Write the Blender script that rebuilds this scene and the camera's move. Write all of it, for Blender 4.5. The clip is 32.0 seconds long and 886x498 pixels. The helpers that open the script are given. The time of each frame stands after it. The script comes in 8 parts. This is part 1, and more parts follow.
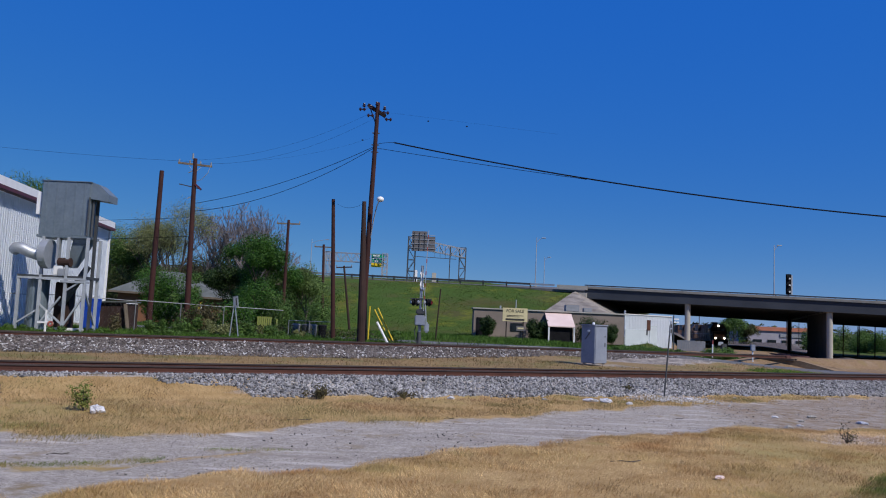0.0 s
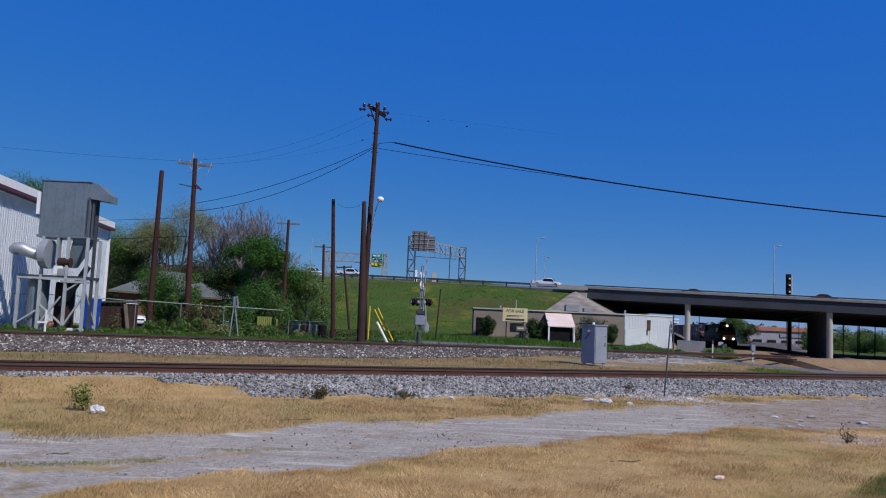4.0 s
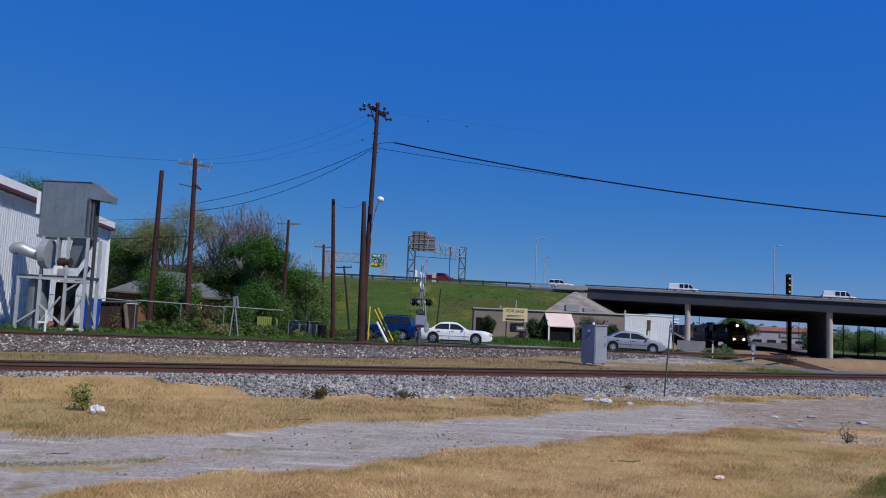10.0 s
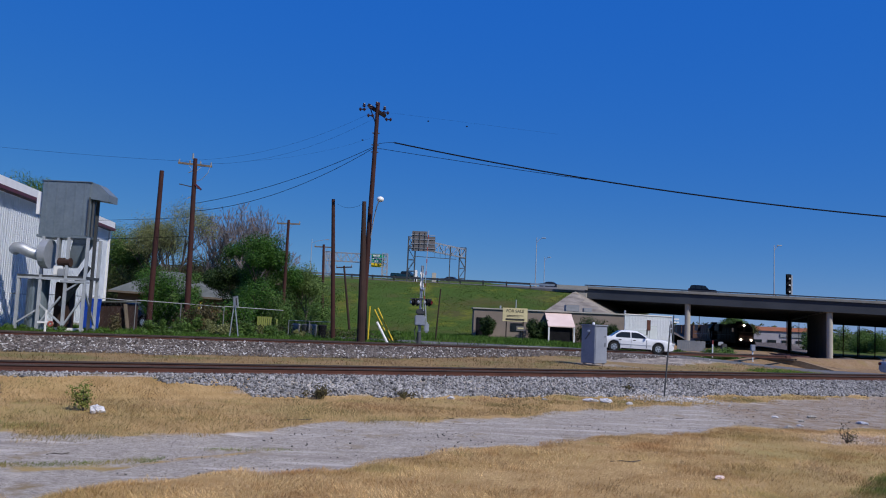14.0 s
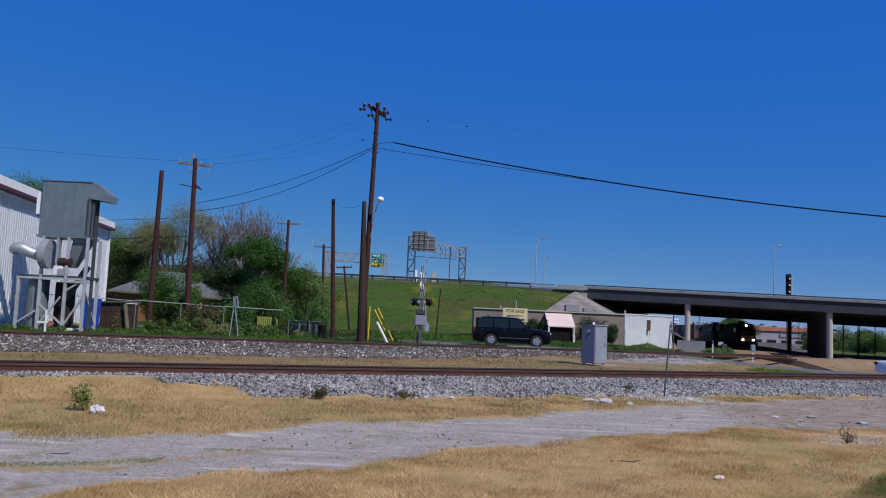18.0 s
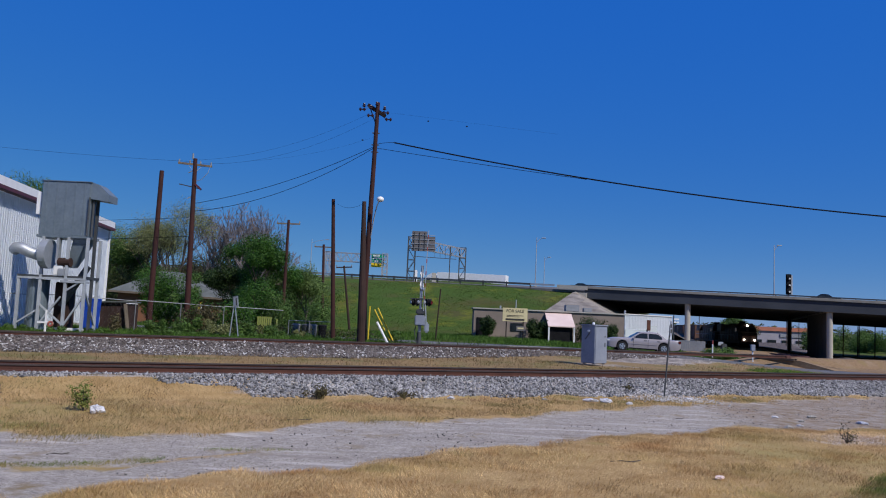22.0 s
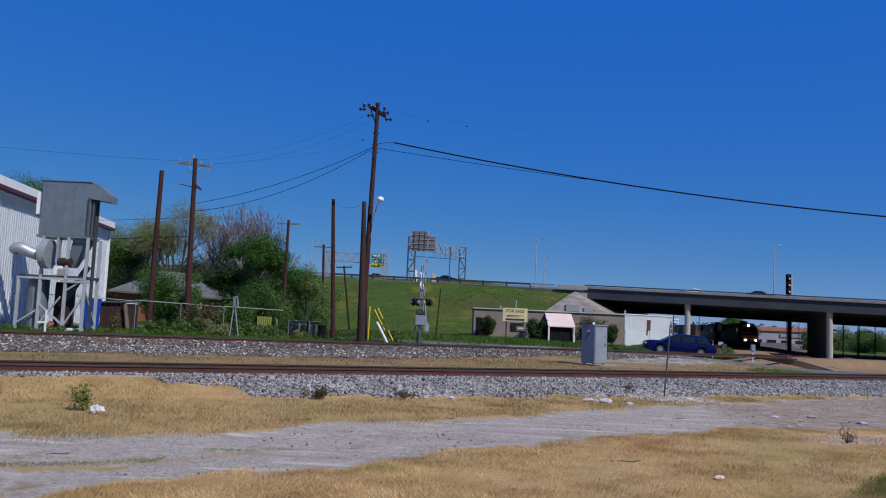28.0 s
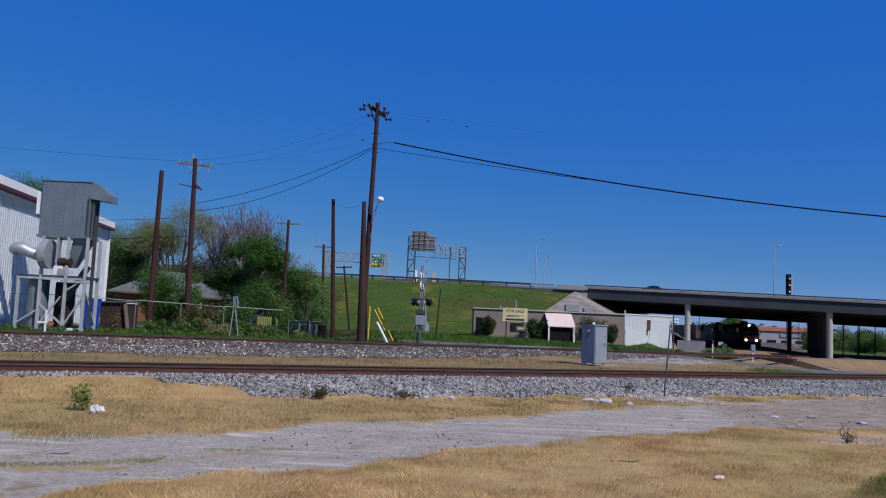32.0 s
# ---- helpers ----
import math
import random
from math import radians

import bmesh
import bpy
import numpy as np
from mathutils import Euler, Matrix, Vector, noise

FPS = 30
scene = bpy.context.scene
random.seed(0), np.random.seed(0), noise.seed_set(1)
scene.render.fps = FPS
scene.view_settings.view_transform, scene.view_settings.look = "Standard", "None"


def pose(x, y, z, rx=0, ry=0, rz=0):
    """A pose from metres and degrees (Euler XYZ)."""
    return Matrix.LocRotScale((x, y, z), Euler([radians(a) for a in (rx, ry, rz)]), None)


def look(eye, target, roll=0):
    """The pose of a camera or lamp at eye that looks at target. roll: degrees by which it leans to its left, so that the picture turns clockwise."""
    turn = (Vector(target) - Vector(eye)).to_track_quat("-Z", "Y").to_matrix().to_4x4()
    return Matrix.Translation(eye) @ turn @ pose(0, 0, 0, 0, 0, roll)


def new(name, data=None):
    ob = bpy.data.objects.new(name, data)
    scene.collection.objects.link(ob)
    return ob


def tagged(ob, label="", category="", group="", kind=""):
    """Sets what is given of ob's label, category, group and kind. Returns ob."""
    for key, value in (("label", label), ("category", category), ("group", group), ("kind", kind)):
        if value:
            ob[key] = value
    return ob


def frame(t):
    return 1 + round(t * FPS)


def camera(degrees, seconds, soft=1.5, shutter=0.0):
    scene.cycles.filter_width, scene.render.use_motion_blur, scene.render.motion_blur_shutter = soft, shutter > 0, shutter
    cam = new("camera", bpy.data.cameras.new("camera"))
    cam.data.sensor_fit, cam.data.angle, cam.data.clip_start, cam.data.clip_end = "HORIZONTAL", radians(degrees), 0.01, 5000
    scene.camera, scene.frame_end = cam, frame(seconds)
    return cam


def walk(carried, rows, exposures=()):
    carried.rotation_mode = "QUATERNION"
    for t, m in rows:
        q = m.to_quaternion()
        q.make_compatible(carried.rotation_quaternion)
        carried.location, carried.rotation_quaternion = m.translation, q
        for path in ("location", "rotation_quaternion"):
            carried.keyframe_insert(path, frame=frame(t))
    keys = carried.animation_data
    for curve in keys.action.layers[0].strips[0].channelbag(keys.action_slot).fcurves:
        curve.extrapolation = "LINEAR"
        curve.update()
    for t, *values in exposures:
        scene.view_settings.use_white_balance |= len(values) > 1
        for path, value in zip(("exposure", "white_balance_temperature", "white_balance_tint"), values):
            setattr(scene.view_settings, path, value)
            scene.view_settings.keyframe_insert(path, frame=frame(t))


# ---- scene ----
EYE = (0.0, 0.0, 2.1)
cam = camera(58.5, 32.0, soft=1.05)
CAM = pose(*EYE, 90 + 5.35) @ pose(0, 0, 0, 0, 0, 2.5)
walk(cam, [(0.0, CAM), (32.0, CAM)], exposures=[(0.0, 0.0), (32.0, 0.0)])

# ---- world and sun ----
SUN_DIR = Vector((0.71, -0.70, 1.0)).normalized()
world = bpy.data.worlds.new("sky")
scene.world = world
world.use_nodes = True
wn, wl = world.node_tree.nodes, world.node_tree.links
sky = wn.new("ShaderNodeTexSky")
sky.sky_type = "NISHITA"
sky.sun_disc = False
sky.sun_elevation = math.asin(SUN_DIR.z)
sky.sun_rotation = math.atan2(SUN_DIR.x, SUN_DIR.y)
sky.altitude, sky.air_density, sky.dust_density, sky.ozone_density = 200, 0.8, 0.1, 4.0
hue = wn.new("ShaderNodeHueSaturation")
hue.inputs["Saturation"].default_value = 1.25
hue.inputs["Value"].default_value = 1.0
wl.new(sky.outputs[0], hue.inputs["Color"])
tint = wn.new("ShaderNodeMix")
tint.data_type, tint.blend_type = "RGBA", "MULTIPLY"
tint.inputs["Factor"].default_value = 1.0
tint.inputs["B"].default_value = (0.62, 0.74, 1.3, 1)
wl.new(hue.outputs[0], tint.inputs["A"])
even = wn.new("ShaderNodeVectorMath")
even.operation = "MULTIPLY_ADD"
even.inputs[1].default_value = (0.64, 0.53, 0.03)
even.inputs[2].default_value = (0.04, 0.96, 6.0)
wl.new(tint.outputs["Result"], even.inputs[0])
wl.new(even.outputs[0], wn["Background"].inputs[0])
wn["Background"].inputs[1].default_value = 0.085
sun_data = bpy.data.lights.new("sun", "SUN")
sun_data.energy, sun_data.angle, sun_data.color = 4.0, radians(0.53), (1.0, 0.95, 0.88)
sun = new("sun", sun_data)
sun.matrix_world = look(SUN_DIR * 300, (0, 0, 0))


# ---- materials ----
def surf(name, c1, c2, scale=3.0, rough=0.8, metal=0.0, bump=0.3, fine=8.0, spread=0.5, spec=0.4, vary=0.0):
    """A surface that drifts between two colours at a coarse scale, with a fine grain of relief."""
    m = bpy.data.materials.new(name)
    m.use_nodes = True
    n, l = m.node_tree.nodes, m.node_tree.links
    b = n["Principled BSDF"]
    b.inputs["Metallic"].default_value = metal
    b.inputs["Specular IOR Level"].default_value = spec
    tc = n.new("ShaderNodeTexCoord")
    big, small = n.new("ShaderNodeTexNoise"), n.new("ShaderNodeTexNoise")
    for t, sc in ((big, scale), (small, scale * fine)):
        t.inputs["Scale"].default_value, t.inputs["Detail"].default_value = sc, 4.0
        l.new(tc.outputs["Object"], t.inputs["Vector"])
    add = n.new("ShaderNodeMath")
    add.operation = "ADD"
    half = n.new("ShaderNodeMath")
    half.operation = "MULTIPLY_ADD"
    half.inputs[1].default_value, half.inputs[2].default_value = 0.6, -0.3
    l.new(small.outputs["Fac"], half.inputs[0])
    l.new(big.outputs["Fac"], add.inputs[0])
    l.new(half.outputs[0], add.inputs[1])
    ramp = n.new("ShaderNodeMapRange")
    ramp.inputs["From Min"].default_value, ramp.inputs["From Max"].default_value = 0.5 - spread / 2, 0.5 + spread / 2
    l.new(add.outputs[0], ramp.inputs["Value"])
    mix = n.new("ShaderNodeMix")
    mix.data_type = "RGBA"
    mix.inputs["A"].default_value, mix.inputs["B"].default_value = (*c1, 1), (*c2, 1)
    l.new(ramp.outputs[0], mix.inputs["Factor"])
    out = mix.outputs["Result"]
    if vary:
        info, hsv = n.new("ShaderNodeObjectInfo"), n.new("ShaderNodeHueSaturation")
        mr = n.new("ShaderNodeMapRange")
        mr.inputs["To Min"].default_value, mr.inputs["To Max"].default_value = 1 - vary, 1 + vary
        l.new(info.outputs["Random"], mr.inputs["Value"])
        l.new(mr.outputs[0], hsv.inputs["Value"])
        l.new(out, hsv.inputs["Color"])
        out = hsv.outputs[0]
    l.new(out, b.inputs["Base Color"])
    rr = n.new("ShaderNodeMapRange")
    rr.inputs["To Min"].default_value, rr.inputs["To Max"].default_value = max(rough - 0.1, 0.02), min(rough + 0.1, 1)
    l.new(small.outputs["Fac"], rr.inputs["Value"])
    l.new(rr.outputs[0], b.inputs["Roughness"])
    if bump:
        bp = n.new("ShaderNodeBump")
        bp.inputs["Strength"].default_value, bp.inputs["Distance"].default_value = bump, 0.02
        l.new(small.outputs["Fac"], bp.inputs["Height"])
        l.new(bp.outputs[0], b.inputs["Normal"])
    return m


def leafy(name, c1, c2, rough=0.6, through_light=0.25, c3=None, patch=0.9, c4=None, patch4=0.3, drift=(0.7, 1.25)):
    """Leaves and blades: each piece takes a shade of its own between two colours."""
    m = bpy.data.materials.new(name)
    m.use_nodes = True
    n, l = m.node_tree.nodes, m.node_tree.links
    b = n["Principled BSDF"]
    geo, mix = n.new("ShaderNodeNewGeometry"), n.new("ShaderNodeMix")
    mix.data_type = "RGBA"
    mix.inputs["A"].default_value, mix.inputs["B"].default_value = (*c1, 1), (*c2, 1)
    l.new(geo.outputs["Random Per Island"], mix.inputs["Factor"])
    tc, big = n.new("ShaderNodeTexCoord"), n.new("ShaderNodeTexNoise")
    big.inputs["Scale"].default_value, big.inputs["Detail"].default_value, big.inputs["Roughness"].default_value = 0.7, 6.0, 0.65
    l.new(tc.outputs["Object"], big.inputs["Vector"])
    mr, hsv = n.new("ShaderNodeMapRange"), n.new("ShaderNodeHueSaturation")
    mr.inputs["From Min"].default_value, mr.inputs["From Max"].default_value = 0.3, 0.7
    mr.inputs["To Min"].default_value, mr.inputs["To Max"].default_value = drift
    l.new(big.outputs["Fac"], mr.inputs["Value"])
    l.new(mr.outputs[0], hsv.inputs["Value"])
    out = mix.outputs["Result"]
    for shade, size, lo in ((c3, patch, 0.47), (c4, patch4, 0.5)):        # patches of other shades
        if not shade:
            continue
        pn, pr, pm = n.new("ShaderNodeTexNoise"), n.new("ShaderNodeMapRange"), n.new("ShaderNodeMix")
        pn.inputs["Scale"].default_value, pn.inputs["Detail"].default_value = size, 5.0
        pr.inputs["From Min"].default_value, pr.inputs["From Max"].default_value, pr.inputs["To Max"].default_value = lo, lo + 0.16, 0.85
        pm.data_type = "RGBA"
        pm.inputs["B"].default_value = (*shade, 1)
        l.new(tc.outputs["Object"], pn.inputs["Vector"])
        l.new(pn.outputs["Fac"], pr.inputs["Value"])
        l.new(pr.outputs[0], pm.inputs["Factor"])
        l.new(out, pm.inputs["A"])
        out = pm.outputs["Result"]
    l.new(out, hsv.inputs["Color"])
    l.new(hsv.outputs[0], b.inputs["Base Color"])
    b.inputs["Roughness"].default_value = rough
    b.inputs["Specular IOR Level"].default_value = 0.25
    if through_light:
        tr, ms = n.new("ShaderNodeBsdfTranslucent"), n.new("ShaderNodeMixShader")
        ms.inputs[0].default_value = through_light
        l.new(hsv.outputs[0], tr.inputs[0])
        l.new(b.outputs[0], ms.inputs[1])
        l.new(tr.outputs[0], ms.inputs[2])
        l.new(ms.outputs[0], n["Material Output"].inputs[0])
    return m


def glow(name, colour, power):
    m = bpy.data.materials.new(name)
    m.use_nodes = True
    b = m.node_tree.nodes["Principled BSDF"]
    b.inputs["Base Color"].default_value = (*colour, 1)
    b.inputs["Emission Color"].default_value = (*colour, 1)
    b.inputs["Emission Strength"].default_value = power
    return m


def paint(name, c, rough=0.25, metal=0.0, coat=0.12):
    m = surf(name, c, tuple(v * 0.86 for v in c), 1.5, rough, metal, 0.0)
    b = m.node_tree.nodes["Principled BSDF"]
    b.inputs["Specular IOR Level"].default_value = 0.4 if max(c) > 0.3 else 0.2
    b.inputs["Coat Weight"].default_value, b.inputs["Coat Roughness"].default_value = coat, 0.05
    return m


M = {}
M["asphalt"] = surf("asphalt", (0.10, 0.10, 0.105), (0.17, 0.165, 0.165), 0.6, 0.95, 0, 0.4, 30, spec=0.12)
M["concrete"] = surf("concrete", (0.32, 0.30, 0.265), (0.43, 0.41, 0.365), 0.5, 0.9, 0, 0.3, 14)
M["paving"] = surf("stained_slope_concrete", (0.15, 0.125, 0.10), (0.33, 0.29, 0.245), 0.6, 0.9, 0, 0.3, 10)
M["concrete_dark"] = surf("weathered_concrete", (0.17, 0.18, 0.20), (0.26, 0.27, 0.29), 0.35, 0.9, 0, 0.3, 14)
# concrete with the shade on the piers' left faces put into its colour
M["pier_dark"] = surf("shaded_pier_concrete", (0.05, 0.052, 0.055), (0.10, 0.10, 0.105), 0.35, 0.9, 0, 0.3, 14)
# dark blue-grey paint, taken darker to hold the shade under the deck
M["girder"] = surf("girder_paint_with_shade", (0.026, 0.032, 0.043), (0.045, 0.052, 0.065), 0.4, 0.7, 0, 0.2, 14)
M["steel"] = surf("galvanised_steel", (0.36, 0.38, 0.41), (0.50, 0.52, 0.55), 1.2, 0.5, 0.6, 0.15, 10)
M["fence_steel"] = surf("dull_fence_steel", (0.15, 0.155, 0.16), (0.24, 0.245, 0.25), 1.2, 0.6, 0.4, 0.1, 10)
M["silo"] = surf("weathered_sheet_steel", (0.14, 0.18, 0.215), (0.20, 0.245, 0.285), 0.8, 0.55, 0.35, 0.2, 8)
M["dark_steel"] = surf("dark_painted_steel", (0.05, 0.055, 0.06), (0.09, 0.095, 0.10), 1.5, 0.6, 0.3, 0.2, 10)
M["rail_top"] = surf("worn_rail_head", (0.055, 0.04, 0.036), (0.10, 0.072, 0.062), 2.0, 0.5, 0.4, 0.05, 10)
M["rust"] = surf("rusty_rail_steel", (0.055, 0.021, 0.0145), (0.105, 0.041, 0.028), 1.6, 0.85, 0.1, 0.4, 12)
M["tie"] = surf("creosoted_tie_wood", (0.05, 0.036, 0.027), (0.12, 0.085, 0.06), 2.5, 0.9, 0, 0.6, 10, vary=0.3)
M["pole"] = surf("red_brown_pole_wood", (0.026, 0.0075, 0.0065), (0.056, 0.016, 0.0125), 1.2, 0.85, 0, 0.5, 18)
M["pole_dark"] = surf("tarred_pole_wood", (0.02, 0.011, 0.009), (0.05, 0.024, 0.018), 1.0, 0.85, 0, 0.5, 18)
M["white_wall"] = surf("white_ribbed_metal", (0.80, 0.85, 0.91), (0.87, 0.91, 0.96), 0.4, 0.5, 0, 0.05, 10)
M["white"] = surf("white_paint", (0.72, 0.72, 0.72), (0.82, 0.82, 0.82), 2.0, 0.5, 0, 0.1, 10)
M["maroon"] = surf("maroon_trim", (0.07, 0.02, 0.025), (0.11, 0.03, 0.035), 2.0, 0.5, 0, 0.1, 10)
M["blue_plastic"] = surf("blue_plastic", (0.005, 0.05, 0.38), (0.01, 0.07, 0.48), 2.0, 0.45, 0, 0.1, 10)
M["tan_wall"] = surf("tan_painted_block", (0.19, 0.155, 0.13), (0.26, 0.21, 0.18), 0.6, 0.9, 0, 0.3, 14)
M["pink_roof"] = surf("pale_pink_awning", (0.66, 0.50, 0.44), (0.76, 0.60, 0.54), 0.8, 0.7, 0, 0.1, 10)
M["black"] = surf("soot_black", (0.006, 0.006, 0.007), (0.014, 0.014, 0.016), 2.0, 0.8, 0, 0.1, 10, spec=0.12)
M["rubber"] = surf("tyre_rubber", (0.012, 0.012, 0.013), (0.025, 0.025, 0.026), 6.0, 0.85, 0, 0.2, 10)
M["rim"] = surf("alloy_rim", (0.55, 0.56, 0.58), (0.68, 0.69, 0.7), 4.0, 0.3, 0.8, 0.0)
M["glass_dark"] = surf("tinted_car_glass", (0.012, 0.016, 0.02), (0.02, 0.026, 0.03), 2.0, 0.12, 0, 0.0, spec=0.3)
M["cabinet"] = surf("grey_cabinet_paint", (0.215, 0.24, 0.30), (0.28, 0.305, 0.37), 1.5, 0.55, 0.1, 0.1, 8)
M["yellow"] = surf("yellow_paint", (0.62, 0.43, 0.02), (0.72, 0.52, 0.04), 3.0, 0.5, 0, 0.1, 8)
M["red"] = surf("red_paint", (0.24, 0.05, 0.045), (0.32, 0.08, 0.07), 3.0, 0.5, 0, 0.1, 8)
M["cream"] = surf("cream_sign_board", (0.55, 0.47, 0.26), (0.66, 0.57, 0.34), 1.0, 0.6, 0, 0.1, 8)
M["ink"] = surf("dark_sign_ink", (0.03, 0.03, 0.025), (0.05, 0.045, 0.04), 4.0, 0.7, 0, 0.0)
M["green_sign"] = surf("green_road_sign", (0.0, 0.25, 0.135), (0.005, 0.29, 0.16), 1.0, 0.45, 0, 0.0)
M["sign_yellow"] = surf("yellow_road_sign", (0.75, 0.52, 0.02), (0.82, 0.58, 0.03), 1.0, 0.45, 0, 0.0)
M["sign_back"] = surf("brown_grey_sign_back", (0.105, 0.098, 0.105), (0.165, 0.152, 0.155), 0.8, 0.7, 0.2, 0.1, 8)
M["shingle"] = surf("grey_shingles", (0.075, 0.085, 0.08), (0.15, 0.16, 0.15), 1.3, 0.9, 0, 0.5, 12)
M["house_wall"] = surf("brown_house_boards", (0.16, 0.07, 0.035), (0.24, 0.11, 0.055), 0.8, 0.85, 0, 0.3, 12)
M["wood_grey"] = surf("weathered_boards", (0.11, 0.085, 0.06), (0.2, 0.16, 0.12), 1.4, 0.9, 0, 0.4, 12, vary=0.2)
M["olive"] = surf("olive_paint", (0.2, 0.24, 0.05), (0.29, 0.32, 0.08), 1.4, 0.7, 0, 0.2, 10)
M["orange_wall"] = surf("orange_band", (0.34, 0.12, 0.07), (0.42, 0.16, 0.10), 0.2, 0.8, 0, 0.1, 8)
M["far_wall"] = surf("pale_store_wall", (0.26, 0.245, 0.28), (0.34, 0.32, 0.35), 0.1, 0.8, 0, 0.1, 8)
M["bag"] = surf("white_plastic_bag", (0.48, 0.47, 0.49), (0.66, 0.65, 0.68), 8.0, 0.45, 0, 0.5, 6)
M["dug_earth"] = surf("red_brown_earth", (0.10, 0.05, 0.03), (0.24, 0.145, 0.095), 1.4, 0.95, 0, 0.6, 8)
M["cable"] = surf("black_cable", (0.006, 0.006, 0.008), (0.01, 0.01, 0.012), 3.0, 0.8, 0, 0.0, spec=0.1)
M["bark"] = surf("tree_bark", (0.06, 0.045, 0.035), (0.12, 0.095, 0.075), 3.0, 0.9, 0, 0.5, 10)
M["bare_twig"] = surf("bare_grey_twigs", (0.11, 0.092, 0.096), (0.2, 0.17, 0.165), 2.0, 0.9, 0, 0.3, 10)
M["stone"] = surf("ballast_stone", (0.16, 0.155, 0.16), (0.42, 0.40, 0.40), 7.0, 0.9, 0, 0.3, 6, spread=0.25)
M["stone_old"] = surf("soiled_ballast_stone", (0.10, 0.085, 0.08), (0.27, 0.24, 0.22), 6.0, 0.9, 0, 0.3, 6, spread=0.25)
M["leaf_dark"] = leafy("dark_green_leaves", (0.02, 0.06, 0.009), (0.066, 0.165, 0.018))
M["leaf_mid"] = leafy("fresh_green_leaves", (0.05, 0.105, 0.02), (0.11, 0.19, 0.04))
M["leaf_pale"] = leafy("pale_spring_leaves", (0.15, 0.165, 0.06), (0.25, 0.265, 0.105))
M["leaf_deep"] = leafy("deep_green_leaves", (0.014, 0.032, 0.008), (0.04, 0.075, 0.015))
M["leaf_olive"] = leafy("olive_leaves", (0.045, 0.056, 0.018), (0.095, 0.105, 0.035))
M["leaf_purple"] = leafy("purplish_dry_stalks", (0.10, 0.065, 0.05), (0.22, 0.15, 0.115))
M["leaf_fresh"] = leafy("light_green_leaves", (0.085, 0.14, 0.035), (0.16, 0.235, 0.065))
M["leaf_brown"] = leafy("dry_brown_foliage", (0.075, 0.064, 0.03), (0.135, 0.115, 0.05))
M["blade_dry"] = leafy("dry_straw_blades", (0.34, 0.205, 0.08), (0.98, 0.73, 0.39), 0.8, 0.3, (0.40, 0.215, 0.085), 0.9, (0.46, 0.35, 0.12), 0.33, (0.62, 1.3))
M["blade_verge"] = leafy("straw_and_olive_blades", (0.30, 0.205, 0.085), (0.58, 0.43, 0.215), 0.8, 0.25, (0.17, 0.165, 0.05), 0.55, (0.25, 0.14, 0.075), 0.35, (0.6, 1.3))
M["blade_green"] = leafy("green_grass_blades", (0.04, 0.095, 0.011), (0.09, 0.17, 0.022), 0.7, 0.25)
M["blade_bright"] = leafy("bright_green_blades", (0.07, 0.15, 0.015), (0.15, 0.26, 0.03), 0.7, 0.25)
M["blade_lawn"] = leafy("yellow_green_blades", (0.09, 0.135, 0.025), (0.27, 0.30, 0.075), 0.7, 0.25, (0.3, 0.22, 0.08), 1.2)
M["blade_tuft"] = leafy("brown_straw_tufts", (0.26, 0.14, 0.055), (0.80, 0.56, 0.28), 0.8, 0.25)
M["blade_strip"] = leafy("dull_tan_blades", (0.19, 0.12, 0.05), (0.40, 0.27, 0.125), 0.8, 0.2, (0.18, 0.15, 0.05), 0.5, (0.21, 0.125, 0.065), 0.2, (0.6, 1.2))
M["blade_mix"] = leafy("half_dry_blades", (0.20, 0.15, 0.055), (0.40, 0.30, 0.14), 0.8, 0.2, (0.15, 0.15, 0.045), 0.5)
M["blade_bank"] = leafy("bank_grass_blades", (0.042, 0.085, 0.012), (0.078, 0.13, 0.018), 0.8, 0.4, (0.17, 0.175, 0.014), 0.075, (0.085, 0.075, 0.028), 0.05, (0.7, 1.25))
M["rail_tube"] = surf("galvanised_fence_tube", (0.24, 0.25, 0.26), (0.34, 0.35, 0.36), 1.2, 0.6, 0.4, 0.1, 10)
M["parapet"] = surf("stained_parapet_concrete", (0.13, 0.125, 0.115), (0.24, 0.23, 0.21), 0.35, 0.9, 0, 0.3, 14)
M["patch_panel"] = surf("dull_white_sheet", (0.46, 0.50, 0.52), (0.54, 0.58, 0.6), 0.6, 0.5, 0, 0.05, 10)
M["tan_earth"] = surf("tan_earth_bank", (0.16, 0.105, 0.06), (0.31, 0.215, 0.13), 1.2, 0.95, 0, 0.5, 10, spec=0.1)
M["pale_steel"] = surf("pale_galvanised_frame", (0.31, 0.335, 0.37), (0.43, 0.455, 0.49), 1.4, 0.55, 0.1, 0.1, 10)
M["insulator"] = surf("dark_glazed_insulator", (0.025, 0.012, 0.02), (0.045, 0.022, 0.032), 4.0, 0.25, 0, 0.0)
M["pale_stone"] = leafy("pale_stray_stone", (0.34, 0.32, 0.31), (0.62, 0.60, 0.58), 0.9, 0.0)
M["train_dark"] = surf("dark_loco_paint", (0.07, 0.045, 0.04), (0.13, 0.085, 0.07), 0.9, 0.55, 0, 0.1, 8)
M["train_rust"] = surf("dark_rusty_paint", (0.095, 0.05, 0.038), (0.17, 0.09, 0.065), 0.9, 0.7, 0, 0.2, 8)
M["lamp_on"] = glow("lit_headlamp", (1.0, 0.92, 0.78), 7.0)
M["lens_red"] = surf("red_lens", (0.09, 0.006, 0.006), (0.13, 0.01, 0.01), 3.0, 0.2, 0, 0.0)
M["lens_clear"] = surf("clear_lamp_lens", (0.6, 0.62, 0.64), (0.72, 0.73, 0.75), 3.0, 0.1, 0, 0.0)
